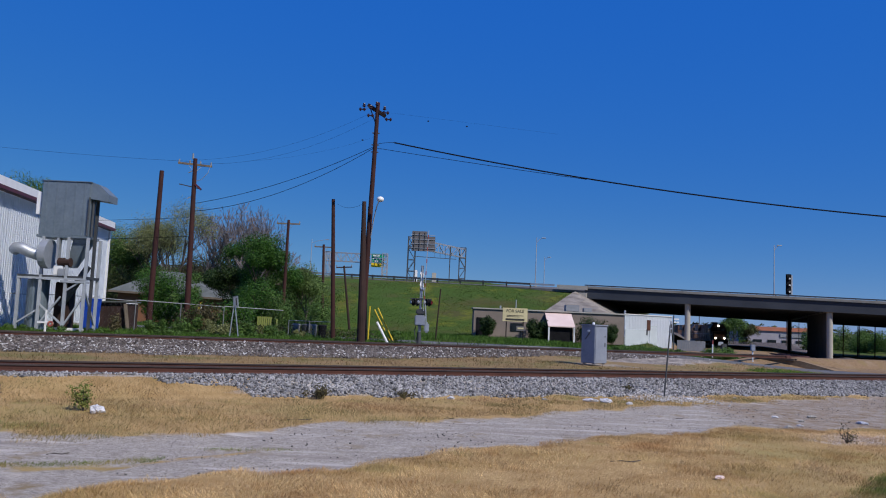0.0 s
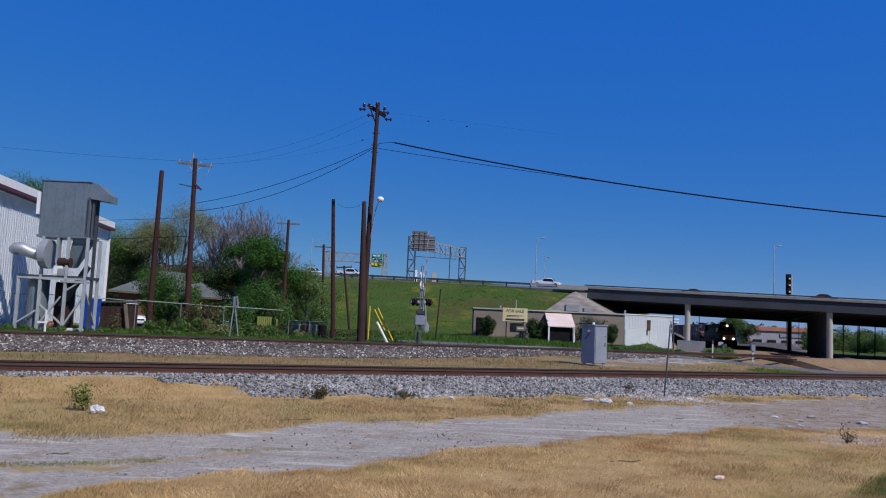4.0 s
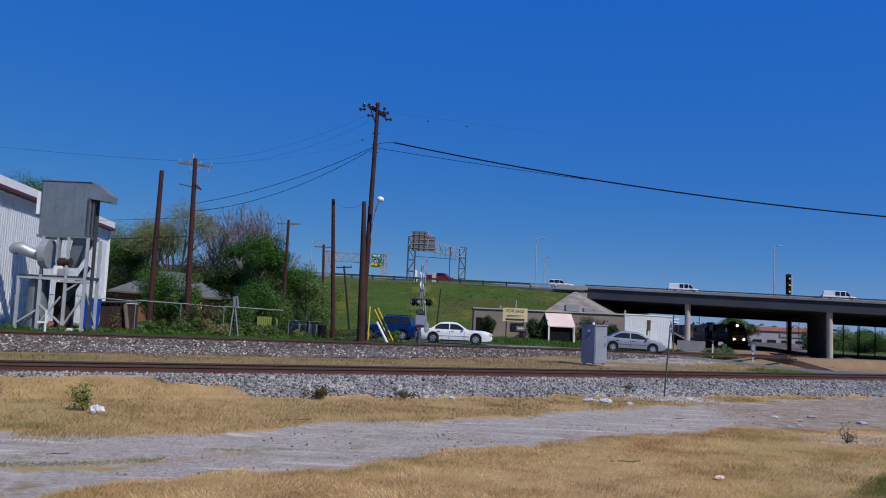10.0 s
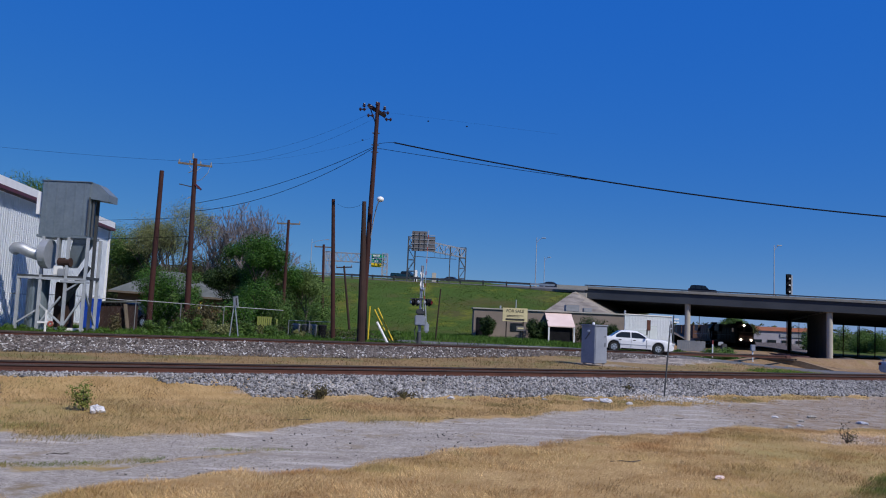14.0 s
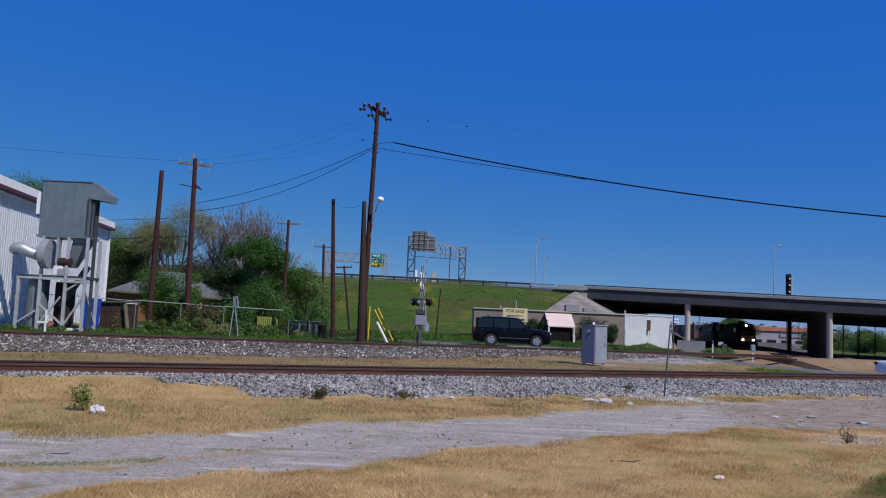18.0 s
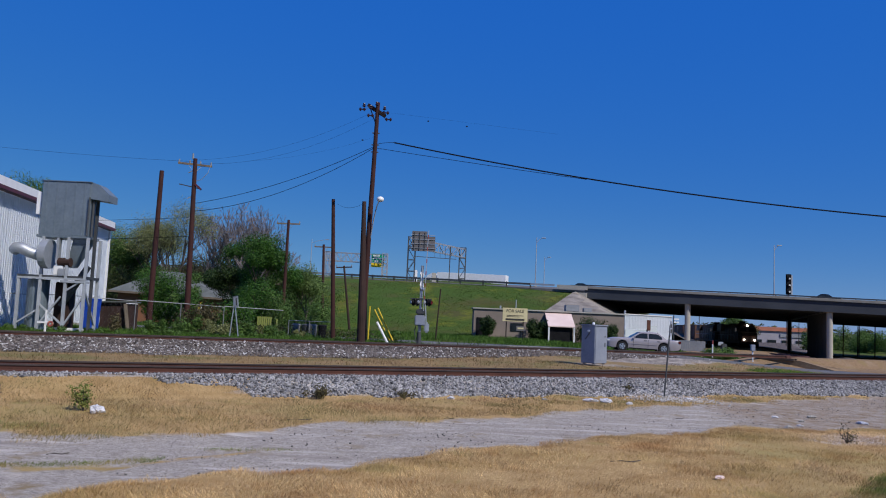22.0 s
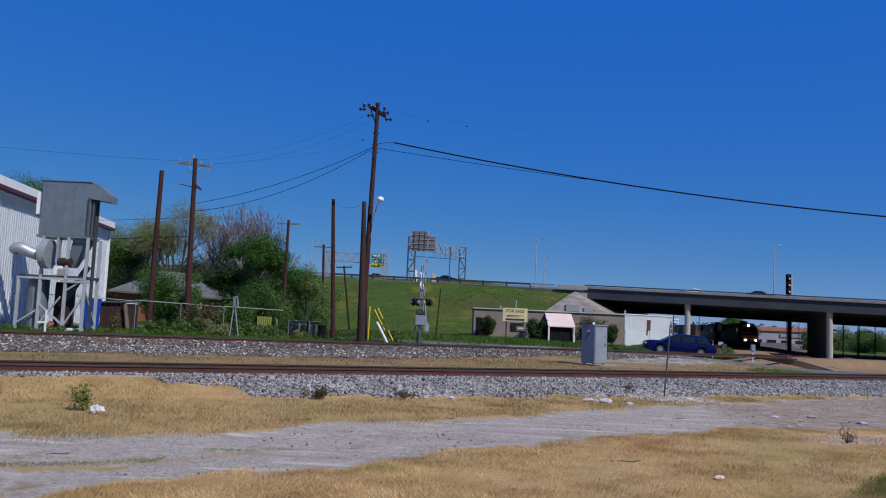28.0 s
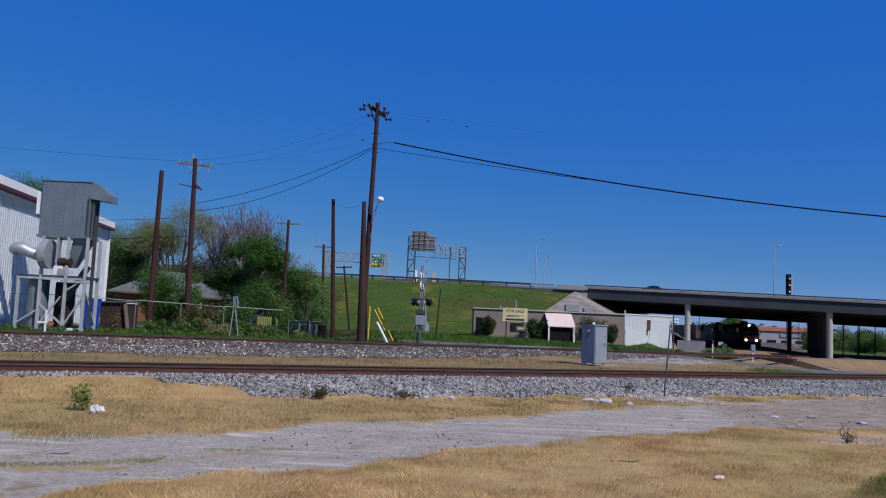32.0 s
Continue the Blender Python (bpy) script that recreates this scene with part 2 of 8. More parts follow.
M["lens_grey"] = surf("unlit_signal_lens", (0.5, 0.5, 0.5), (0.62, 0.62, 0.62), 3.0, 0.2, 0, 0.0)


# ---- building tools ----
def box(bm, c, s, rz=0.0, bevel=0.0, m=None):
    """A box of size s about c, turned by rz degrees, with bevelled edges where asked."""
    t = m if m is not None else Matrix.Translation(c) @ Matrix.Rotation(radians(rz), 4, "Z")
    vs = bmesh.ops.create_cube(bm, size=1.0, matrix=t @ Matrix.Diagonal((*s, 1)))["verts"]
    if bevel:
        es = list({e for v in vs for e in v.link_edges})
        bmesh.ops.bevel(bm, geom=es, offset=bevel, segments=2, affect="EDGES")
    return bm


def rod(bm, p, q, r0, r1=None, n=8):
    """A tapered round bar from p to q."""
    p, q = Vector(p), Vector(q)
    d = q - p
    t = Matrix.Translation((p + q) / 2) @ d.to_track_quat("Z", "Y").to_matrix().to_4x4()
    bmesh.ops.create_cone(bm, cap_ends=True, segments=n, radius1=r0, radius2=r0 if r1 is None else r1, depth=d.length, matrix=t)
    return bm


def beam(bm, p, q, w, h):
    """A square bar from p to q."""
    p, q = Vector(p), Vector(q)
    d = q - p
    t = Matrix.Translation((p + q) / 2) @ d.to_track_quat("X", "Z").to_matrix().to_4x4()
    bmesh.ops.create_cube(bm, size=1.0, matrix=t @ Matrix.Diagonal((d.length, w, h, 1)))
    return bm


def loft(bm, rings, caps=True):
    """Skins a row of rings that have the same number of points."""
    vs = [[bm.verts.new(p) for p in r] for r in rings]
    n = len(vs[0])
    faces = []
    for a, b in zip(vs, vs[1:]):
        faces += [bm.faces.new((a[i], a[(i + 1) % n], b[(i + 1) % n], b[i])) for i in range(n)]
    if caps:
        faces += [bm.faces.new(vs[0][::-1]), bm.faces.new(vs[-1])]
    bmesh.ops.recalc_face_normals(bm, faces=faces)
    return bm


def tube(bm, pts, r, n=6):
    """A bent round bar through pts, in one skin."""
    pts = [Vector(p) for p in pts]
    rings = []
    for i, p in enumerate(pts):
        d = (pts[min(i + 1, len(pts) - 1)] - pts[max(i - 1, 0)]).normalized()
        q = d.to_track_quat("Z", "Y")
        rings.append([p + q @ Vector((r * math.cos(2 * math.pi * k / n), r * math.sin(2 * math.pi * k / n), 0)) for k in range(n)])
    for a, b in zip(rings, rings[1:]):      # keep the rings from twisting against each other
        k = min(range(n), key=lambda j: (b[j] - a[0]).length)
        b[:] = b[k:] + b[:k]
    return loft(bm, rings)


def ball(bm, c, r, s=(1, 1, 1), sub=2):
    bmesh.ops.create_icosphere(bm, subdivisions=sub, radius=r, matrix=Matrix.Translation(c) @ Matrix.Diagonal((*s, 1)))
    return bm


def prism(bm, outline, t0, t1, axis="y"):
    """Extrudes an outline of (a, b) pairs from t0 to t1 along an axis."""
    def at(a, b, t):
        return {"y": (a, t, b), "x": (t, a, b), "z": (a, b, t)}[axis]
    f = [bm.verts.new(at(a, b, t0)) for a, b in outline]
    g = [bm.verts.new(at(a, b, t1)) for a, b in outline]
    n = len(f)
    faces = [bm.faces.new(f), bm.faces.new(g[::-1])]
    faces += [bm.faces.new((f[i], g[i], g[(i + 1) % n], f[(i + 1) % n])) for i in range(n)]
    bmesh.ops.recalc_face_normals(bm, faces=faces)
    return bm


def mesh_of(name, bm, material, smooth=False):
    me = bpy.data.meshes.new(name)
    if smooth:
        for f in bm.faces:
            f.smooth = True
    bm.to_mesh(me)
    bm.free()
    me.materials.append(material)
    if smooth == "edges":
        me.set_sharp_from_angle(angle=radians(38))
    return me


def part(name, bm, material, parent, label="", smooth=False):
    """One mesh object under a thing or under a part."""
    ob = new(name, mesh_of(name, bm, material, smooth))
    ob.parent = parent
    return tagged(ob, label)


def share(name, me, m, parent):
    ob = new(name, me)
    ob.parent, ob.matrix_basis = parent, m
    return ob


def thing(name, at, label, category, group="", kind="", rz=0.0):
    ob = new(name)
    ob.empty_display_size = 0.2
    ob.matrix_basis = pose(*at, 0, 0, rz)
    return tagged(ob, label, category, group, kind)


def single(name, bm, material, label, category, group="", kind="", smooth=False, at=(0, 0, 0), rz=0.0):
    ob = new(name, mesh_of(name, bm, material, smooth))
    ob.matrix_basis = pose(*at, 0, 0, rz)
    return tagged(ob, label, category, group, kind)


def raw(name, verts, faces, material, label="", category="", kind="", parent=None):
    me = bpy.data.meshes.new(name)
    verts, faces = np.asarray(verts, dtype=np.float32), np.asarray(faces, dtype=np.int32)
    k = faces.shape[1]
    me.vertices.add(len(verts))
    me.vertices.foreach_set("co", verts.ravel())
    me.loops.add(faces.size)
    me.loops.foreach_set("vertex_index", faces.ravel())
    me.polygons.add(len(faces))
    me.polygons.foreach_set("loop_start", np.arange(0, faces.size, k, dtype=np.int32))
    me.update(calc_edges=True)
    me.materials.append(material)
    ob = new(name, me)
    if parent is not None:
        ob.parent = parent
    return tagged(ob, label, category, "", kind)


def bm_new():
    return bmesh.new()


RNG = np.random.default_rng(7)


# ---- the plan: tracks, road, highway ----
SL = 0.49                                    # the tracks run along y = q + SL * x
TD = Vector((1, SL, 0)).normalized()         # along the tracks
TN = Vector((-SL, 1, 0)).normalized()        # across them, away from the camera
TRACK_ROT = math.degrees(math.atan(SL))
Q_NEAR, Q_FAR = 26.1, 45.3
Z_NEAR = 0.62


def z_far(x):
    return 0.88 - 0.0014 * x


ROAD_X = [-400, -60, -40, -30, -24, -18, -12, -7, 0, 5, 10, 13, 16, 18.5, 21.2, 24.1, 26.7, 29.5, 32, 34.5, 36, 37, 38]
ROAD_Y = [120, 81, 74, 70, 66.8, 62.5, 58.3, 55.7, 54.6, 54.3, 54.0, 53.8, 53.5, 53.2, 52.8, 52.3, 51.7, 50.4, 48, 43.2, 37, 30, -40]
ROAD_Z = [0.72, 0.72, 0.72, 0.72, 0.72, 0.72, 0.73, 0.75, 0.76, 0.77, 0.76, 0.73, 0.63, 0.47, 0.27, 0.09, 0.0, 0.0, 0.15, 0.58, 0.4, 0.1, 0.0]


def smooth_table(xs, ys, n=4):
    """Rounds the corners of a polyline by cutting them."""
    pts = list(zip(xs, ys))
    for _ in range(n):
        out = [pts[0]]
        for (a, b), (c, d) in zip(pts, pts[1:]):
            out += [(a * 0.75 + c * 0.25, b * 0.75 + d * 0.25), (a * 0.25 + c * 0.75, b * 0.25 + d * 0.75)]
        pts = out + [pts[-1]]
    return np.array(pts)


RY, RZ = smooth_table(ROAD_X, ROAD_Y), smooth_table(ROAD_X, ROAD_Z)


def road_at(x):
    return np.interp(x, RY[:, 0], RY[:, 1]), np.interp(x, RZ[:, 0], RZ[:, 1])


# points along the road's middle line, evenly spaced
_x = np.concatenate([np.linspace(-380, -40, 60), np.linspace(-39, 37.9, 540)])
_y, _z = road_at(_x)
ROAD = np.stack([_x, _y, _z], 1)
ROAD_S = np.concatenate([[0], np.cumsum(np.hypot(np.diff(_x), np.diff(_y)))])
_t = np.gradient(ROAD[:, :2], axis=0)
_t /= np.linalg.norm(_t, axis=1)[:, None]
ROAD_T = _t

# the highway: s runs along it to the right, off across it and away
HO = np.array([0.0, 126.3])
HU = np.array([1, -0.35]) / math.hypot(1, 0.35)
HN = np.array([0.35, 1]) / math.hypot(1, 0.35)
H_ROT = math.degrees(math.atan2(HU[1], HU[0]))


def hz(s):
    """Height of the highway's near rail at s."""
    return 9.26 - 0.0254 * np.clip(s, -160, 150)


def hw(s, off, dz=0.0):
    p = HO + HU * s + HN * off
    return Vector((p[0], p[1], float(hz(s)) + dz))


BR0, BR1 = 22.8, 118.0      # the bridge's two ends


def ridge(x, y):
    """The embankment's height over the plain."""
    dx, dy = x - HO[0], y - HO[1]
    s, off = dx * HU[0] + dy * HU[1], dx * HN[0] + dy * HN[1]
    top = hz(s) - 1.05
    side = np.minimum(np.clip((off + 32) / 31, 0, 1), np.clip((96 - off) / 31, 0, 1))
    lift = np.interp(off, [0, 30, 40, 48], [0, 2.0, 2.0, 0.85])
    end = np.maximum(np.clip((BR0 + 13.4 - s) / 14.6, 0, 1), np.clip((s - BR1 + 14) / 15, 0, 1))
    return np.minimum(side, end) * (top + lift - 0.6)


def hs_of(x, y):
    return (x - HO[0]) * HU[0] + (y - HO[1]) * HU[1]


def value_noise(x, y, sc, seed):
    """Smooth random values between 0 and 1 on a grid of cells."""
    x, y = np.asarray(x, float) * sc + 311.7, np.asarray(y, float) * sc + 127.1
    i, j = np.floor(x), np.floor(y)
    u, v = x - i, y - j
    u, v = u * u * (3 - 2 * u), v * v * (3 - 2 * v)

    def h(a, b):
        s = np.sin(a * 127.1 + b * 311.7 + seed * 74.7) * 43758.5453
        return s - np.floor(s)
    return (h(i, j) * (1 - u) + h(i + 1, j) * u) * (1 - v) + (h(i, j + 1) * (1 - u) + h(i + 1, j + 1) * u) * v


def fbm(x, y, sc, seed):
    return (value_noise(x, y, sc, seed) * 4 + value_noise(x, y, sc * 2.1, seed + 1) * 2 + value_noise(x, y, sc * 4.3, seed + 2)) / 7


def wobble(x, y):
    return (np.sin(x * 1.7 + y * 0.6) * np.sin(y * 1.3 - x * 0.4) * 0.5 + np.sin(x * 0.43 + 1.3) * np.sin(y * 0.37 + 0.4)) * 0.5


def ground_z(x, y):
    x, y = np.asarray(x, float), np.asarray(y, float)
    q = y - SL * x
    plain = np.interp(q, [-1e4, 12, 22.1, 23.2, 24.3, 27.9, 29.4, 33, 40, 42.2, 43.6, 46.7, 48.5, 60, 1e4],
                      [0.0, 0.0, 0.03, 0.22, 0.42, 0.42, 0.20, 0.26, 0.40, 0.50, 0.71, 0.70, 0.74, 0.78, 0.7])
    far = np.clip((x - 8) / 16, 0, 1) * np.clip((q - 28) / 4, 0, 1)
    plain = plain * (1 - far * np.interp(np.abs(q - Q_FAR), [1.6, 2.6], [0.0, 0.85]))
    plain = plain + np.where(q < 24, 0.035, 0.02) * wobble(x * 1.3, y * 1.3) * (np.abs(q - Q_NEAR) > 2.2)
    # shallow wheel ruts of the dirt lane
    up, lo = lane_edges(x)
    inside = np.clip(np.minimum(up - y, y - lo) / 0.5, 0, 1)
    plain = plain - 0.04 * inside * (q < 23.5)
    # the mown bank in front of the dirt lane stands a little proud
    plain = plain + 0.06 * np.clip((lo - y) / 0.6, 0, 1) * (y < 24)
    ry, rz = road_at(x)
    near = np.clip(1 - (np.abs(y - ry) - np.where(y < ry, 5.4, 3.7)) / 2.0, 0, 1) * (x < 34)
    plain = plain * (1 - near) + (rz - 0.09) * near
    # the hollow round the bridge's second pier
    hollow = np.clip((x / np.maximum(y, 1) - 0.425) / 0.03, 0, 1) * np.clip((y - 66) / 25, 0, 1) * np.clip((230 - y) / 60, 0, 1) * (y > 0)
    return plain + ridge(x, y) - 0.85 * hollow


def lane_edges(x):
    """The far and the near edge of the dirt lane."""
    up = np.interp(x, [-40, -9, -7, -4.7, -2.5, 0.1, 1.7, 3.3, 5.1, 9, 18, 40], [9, 12.6, 13.1, 13.4, 15.8, 17.2, 18.5, 20.2, 21.6, 24.7, 31.4, 42])
    lo = np.interp(x, [-40, -4.33, -4.05, -3.04, -1.9, -0.98, 0.29, 1.29, 2.43, 3.71, 5.15, 6.82, 9, 12, 16, 40], [6, 8.8, 9.36, 10.26, 11.03, 11.88, 13.14, 14.02, 15.02, 16.0, 17.03, 18.32, 18.6, 19.4, 22, 38])
    return up + 0.25 * np.sin(x * 2.3) + 0.15 * np.sin(x * 5.1), lo + 0.2 * np.sin(x * 1.9 + 1) + 0.12 * np.sin(x * 6.3)


def lines(lo, hi, step, far):
    mid = np.arange(lo, hi, step)
    out, d, a = [], step, hi
    while a < far:
        out.append(a)
        d *= 1.16
        a += d
    out.append(far)
    back, d, a = [], step, lo
    while a > -far:
        d *= 1.16
        a -= d
        back.append(a)
    return np.array(back[::-1] + list(mid) + out)


gx = lines(-16, 24, 0.22, 3000)
gy = np.concatenate([lines(6, 30, 0.2, 3000)])
gy = np.unique(np.concatenate([gy[(gy < 30) | (gy > 150)], np.arange(30, 60, 0.45), np.arange(60, 150, 1.5)]))
GX, GY = np.meshgrid(gx, gy)
gz = ground_z(GX, GY)
nx, ny = len(gx), len(gy)
idx = np.arange(nx * ny).reshape(ny, nx)
gfaces = np.stack([idx[:-1, :-1], idx[:-1, 1:], idx[1:, 1:], idx[1:, :-1]], -1).reshape(-1, 4)


def bank_foot(x):
    """Where the second track's ballast runs out towards the camera."""
    return np.interp(x, [-30, -14, -3, 1, 5, 9, 30], [37.2, 37.6, 37.8, 40.2, 42.0, 42.3, 42.3])


def zones(x, y):
    """Shares of bare gravel, of green growth and of ballast soil."""
    q = y - SL * x
    up, lo = lane_edges(x)
    edge = np.minimum(up - y, y - lo) + 0.9 * (fbm(x, y, 1.5, 5) - 0.5)
    gravel = np.clip(edge / 0.5 + 0.5, 0, 1) * (q < 24)
    strip = np.exp(-((y - (lo * 0.58 + up * 0.42)) / 0.22) ** 2) * np.clip((-2.2 - x) / 1.0, 0, 1)
    gravel = gravel * (1 - 0.75 * strip)
    ballast = np.clip((3.5 - np.abs(q - Q_NEAR + 0.4)) / 0.5, 0, 1) * np.where(q < 24.2, np.clip((x + 5.6) / 1.4, 0, 1), 1)
    old = np.clip((q - bank_foot(x)) / 1.2 + 0.5 * fbm(x, y, 0.6, 9), 0, 1) * np.clip((47.3 - q) / 0.5, 0, 1) * np.clip((25 - x) / 2, 0, 1)
    gravel = np.maximum(gravel, ballast)
    apron = 0.55 * np.clip((2.2 - np.hypot((x - 8.6) / 1.5, y - 40.8)) / 1.5, 0, 1)
    apron = np.maximum(apron, 0.95 * np.clip((x - 8.5) / 2, 0, 1) * np.clip((23 - x) / 3, 0, 1) * np.clip((q - 38.4 - 1.2 * fbm(x, y, 0.9, 19)) / 1.0, 0, 1) * np.clip((44.5 - q) / 1, 0, 1))
    gravel = np.maximum(gravel, apron)
    green = np.clip((q - 47.2) / 0.8, 0, 1)
    green = np.maximum(green, np.clip((x - 5.0 - (y - 10.3) * 0.75) / 0.8, 0, 1) * (y < 13.5) * np.clip((13.5 - y) / 1.5, 0, 1))
    # bare brown earth round the road's bend and under the bridge, pale gravel beyond it
    s, off = hs_of(x, y), (x - HO[0]) * HN[0] + (y - HO[1]) * HN[1]
    earth = np.clip((x - 19 - np.clip(y - 60, 0, 30) * 0.2) / 2.5, 0, 1) * np.clip((q - 29) / 2, 0, 1)
    earth = np.maximum(earth, np.clip((s - 22) / 6, 0, 1) * np.clip((off + 30) / 8, 0, 1))
    beyond = np.clip((off - 58) / 8, 0, 1) * np.clip((s - 10) / 10, 0, 1)
    earth = earth * (1 - beyond)
    grow = np.clip(1.5 - np.hypot((x - 20.4) / 2.5, (y - 45.2) / 1.6), 0, 1)
    green = np.maximum(green * (1 - earth), grow)
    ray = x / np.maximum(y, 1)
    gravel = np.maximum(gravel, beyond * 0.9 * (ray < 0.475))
    green = np.maximum(green, np.clip((off - 20) / 20, 0, 1) * 0.8 * (ray >= 0.475) * (x > 40))
    sand = np.clip((x - 5.5) / 3, 0, 1) * np.clip(edge / 0.6 + 0.6, 0, 1) * (q < 24)
    sand = sand * 0.5
    pale = np.clip(1.5 - np.hypot((x - 9.2 - 0.6 * (y - 16.9)) / 1.5, (y - 16.9) / 0.9) - 0.8 * (fbm(x, y, 1.3, 91) - 0.5), 0, 1)
    dull = np.clip((q - 28.2) / 0.6, 0, 1) * np.clip((47 - q) / 1.0, 0, 1)
    old = np.maximum(old, 0.45 * (apron > 0.5) * (x > 9))
    # beneath the deck the dark bed colour also paints in the bridge's shade
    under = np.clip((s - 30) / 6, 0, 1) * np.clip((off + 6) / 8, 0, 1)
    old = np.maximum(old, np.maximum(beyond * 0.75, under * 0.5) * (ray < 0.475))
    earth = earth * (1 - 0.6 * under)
    return gravel, green, np.maximum(sand, earth * np.where((ray >= 0.475) & (off > 20), 0.3, 1.0)), old, dull, pale


def ground_material():
    m = bpy.data.materials.new("dry_grass_soil_and_gravel")
    m.use_nodes = True
    n, l = m.node_tree.nodes, m.node_tree.links
    b = n["Principled BSDF"]
    b.inputs["Specular IOR Level"].default_value = 0.15
    tc = n.new("ShaderNodeTexCoord")

    def noise_of(scale, detail=4.0, rough=0.5):
        t = n.new("ShaderNodeTexNoise")
        t.inputs["Scale"].default_value, t.inputs["Detail"].default_value, t.inputs["Roughness"].default_value = scale, detail, rough
        l.new(tc.outputs["Object"], t.inputs["Vector"])
        return t.outputs["Fac"]

    def ranged(v, a, c):
        r = n.new("ShaderNodeMapRange")
        r.inputs["From Min"].default_value, r.inputs["From Max"].default_value = a, c
        l.new(v, r.inputs["Value"])
        return r.outputs[0]

    def mix(f, a, c):
        x = n.new("ShaderNodeMix")
        x.data_type = "RGBA"
        l.new(f, x.inputs["Factor"])
        for key, v in (("A", a), ("B", c)):
            if isinstance(v, tuple):
                x.inputs[key].default_value = (*v, 1)
            else:
                l.new(v, x.inputs[key])
        return x.outputs["Result"]

    def edged(name):
        at = n.new("ShaderNodeAttribute")
        at.attribute_name = name
        s = n.new("ShaderNodeMath")
        s.operation = "ADD"
        l.new(at.outputs["Fac"], s.inputs[0])
        o = n.new("ShaderNodeMath")
        o.operation = "MULTIPLY_ADD"
        o.inputs[1].default_value, o.inputs[2].default_value = 1.5, -0.75
        l.new(noise_of(2.2, 8.0, 0.75), o.inputs[0])
        l.new(o.outputs[0], s.inputs[1])
        return ranged(s.outputs[0], 0.3, 0.7)

    def streaks(scale):
        """Grain drawn out along the lane."""
        mp = n.new("ShaderNodeMapping")
        mp.inputs["Rotation"].default_value = (0, 0, radians(-38))
        mp.inputs["Scale"].default_value = (0.12, 1.0, 1.0)
        l.new(tc.outputs["Object"], mp.inputs["Vector"])
        t = n.new("ShaderNodeTexNoise")
        t.inputs["Scale"].default_value, t.inputs["Detail"].default_value = scale, 5.0
        l.new(mp.outputs[0], t.inputs["Vector"])
        return t.outputs["Fac"]

    fine, mid, big = noise_of(26, 5, 0.7), noise_of(1.6, 4), noise_of(0.22, 3)
    straw = mix(ranged(fine, 0.3, 0.7), (0.30, 0.175, 0.068), (0.64, 0.445, 0.205))
    straw = mix(ranged(mid, 0.45, 0.75), straw, (0.36, 0.22, 0.085))
    straw = mix(ranged(big, 0.5, 0.72), straw, (0.38, 0.29, 0.11))
    straw = mix(ranged(noise_of(0.6, 4), 0.6, 0.75), straw, (0.24, 0.22, 0.06))
    stones = mix(ranged(noise_of(20, 7, 0.9), 0.36, 0.64), (0.17, 0.147, 0.122), (0.63, 0.555, 0.475))
    stones = mix(ranged(noise_of(5.5, 6, 0.8), 0.5, 0.66), stones, (0.28, 0.24, 0.198))
    stones = mix(ranged(streaks(2.2), 0.54, 0.72), stones, (0.30, 0.255, 0.215))
    stones = mix(ranged(streaks(3.7), 0.56, 0.7), stones, (0.58, 0.52, 0.46))
    stones = mix(ranged(noise_of(2.0, 6, 0.75), 0.55, 0.72), stones, (0.55, 0.48, 0.41))
    stones = mix(ranged(noise_of(0.9, 5, 0.7), 0.58, 0.70), stones, (0.28, 0.21, 0.12))
    soil = mix(ranged(noise_of(7, 5, 0.7), 0.3, 0.7), (0.17, 0.108, 0.058), (0.33, 0.22, 0.125))
    soil = mix(ranged(noise_of(0.5, 4, 0.6), 0.5, 0.7), soil, (0.31, 0.225, 0.145))
    soil = mix(ranged(noise_of(1.3, 4, 0.6), 0.55, 0.7), soil, (0.25, 0.175, 0.08))
    grass = mix(ranged(noise_of(5, 5, 0.7), 0.3, 0.7), (0.04, 0.078, 0.012), (0.072, 0.118, 0.018))
    grass = mix(ranged(noise_of(0.075, 6, 0.7), 0.46, 0.6), grass, (0.082, 0.078, 0.026))
    grass = mix(ranged(noise_of(0.16, 6, 0.75), 0.53, 0.66), grass, (0.15, 0.16, 0.018))
    tan = mix(ranged(fine, 0.3, 0.7), (0.18, 0.115, 0.05), (0.38, 0.265, 0.13))
    tan = mix(ranged(noise_of(0.5, 5, 0.65), 0.48, 0.62), tan, (0.19, 0.16, 0.06))
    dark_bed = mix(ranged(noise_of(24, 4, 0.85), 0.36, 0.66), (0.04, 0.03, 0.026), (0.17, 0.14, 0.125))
    straw = mix(edged("dull"), straw, tan)
    col = mix(edged("green"), straw, grass)
    col = mix(edged("gravel"), col, stones)
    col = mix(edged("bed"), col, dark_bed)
    col = mix(edged("earth"), col, soil)
    chalk = mix(ranged(noise_of(9, 6, 0.75), 0.3, 0.7), (0.40, 0.33, 0.28), (0.68, 0.58, 0.51))
    col = mix(edged("pale"), col, chalk)
    l.new(col, b.inputs["Base Color"])
    b.inputs["Roughness"].default_value = 0.95
    bp = n.new("ShaderNodeBump")
    bp.inputs["Strength"].default_value, bp.inputs["Distance"].default_value = 0.7, 0.05
    l.new(fine, bp.inputs["Height"])
    l.new(bp.outputs[0], b.inputs["Normal"])
    return m


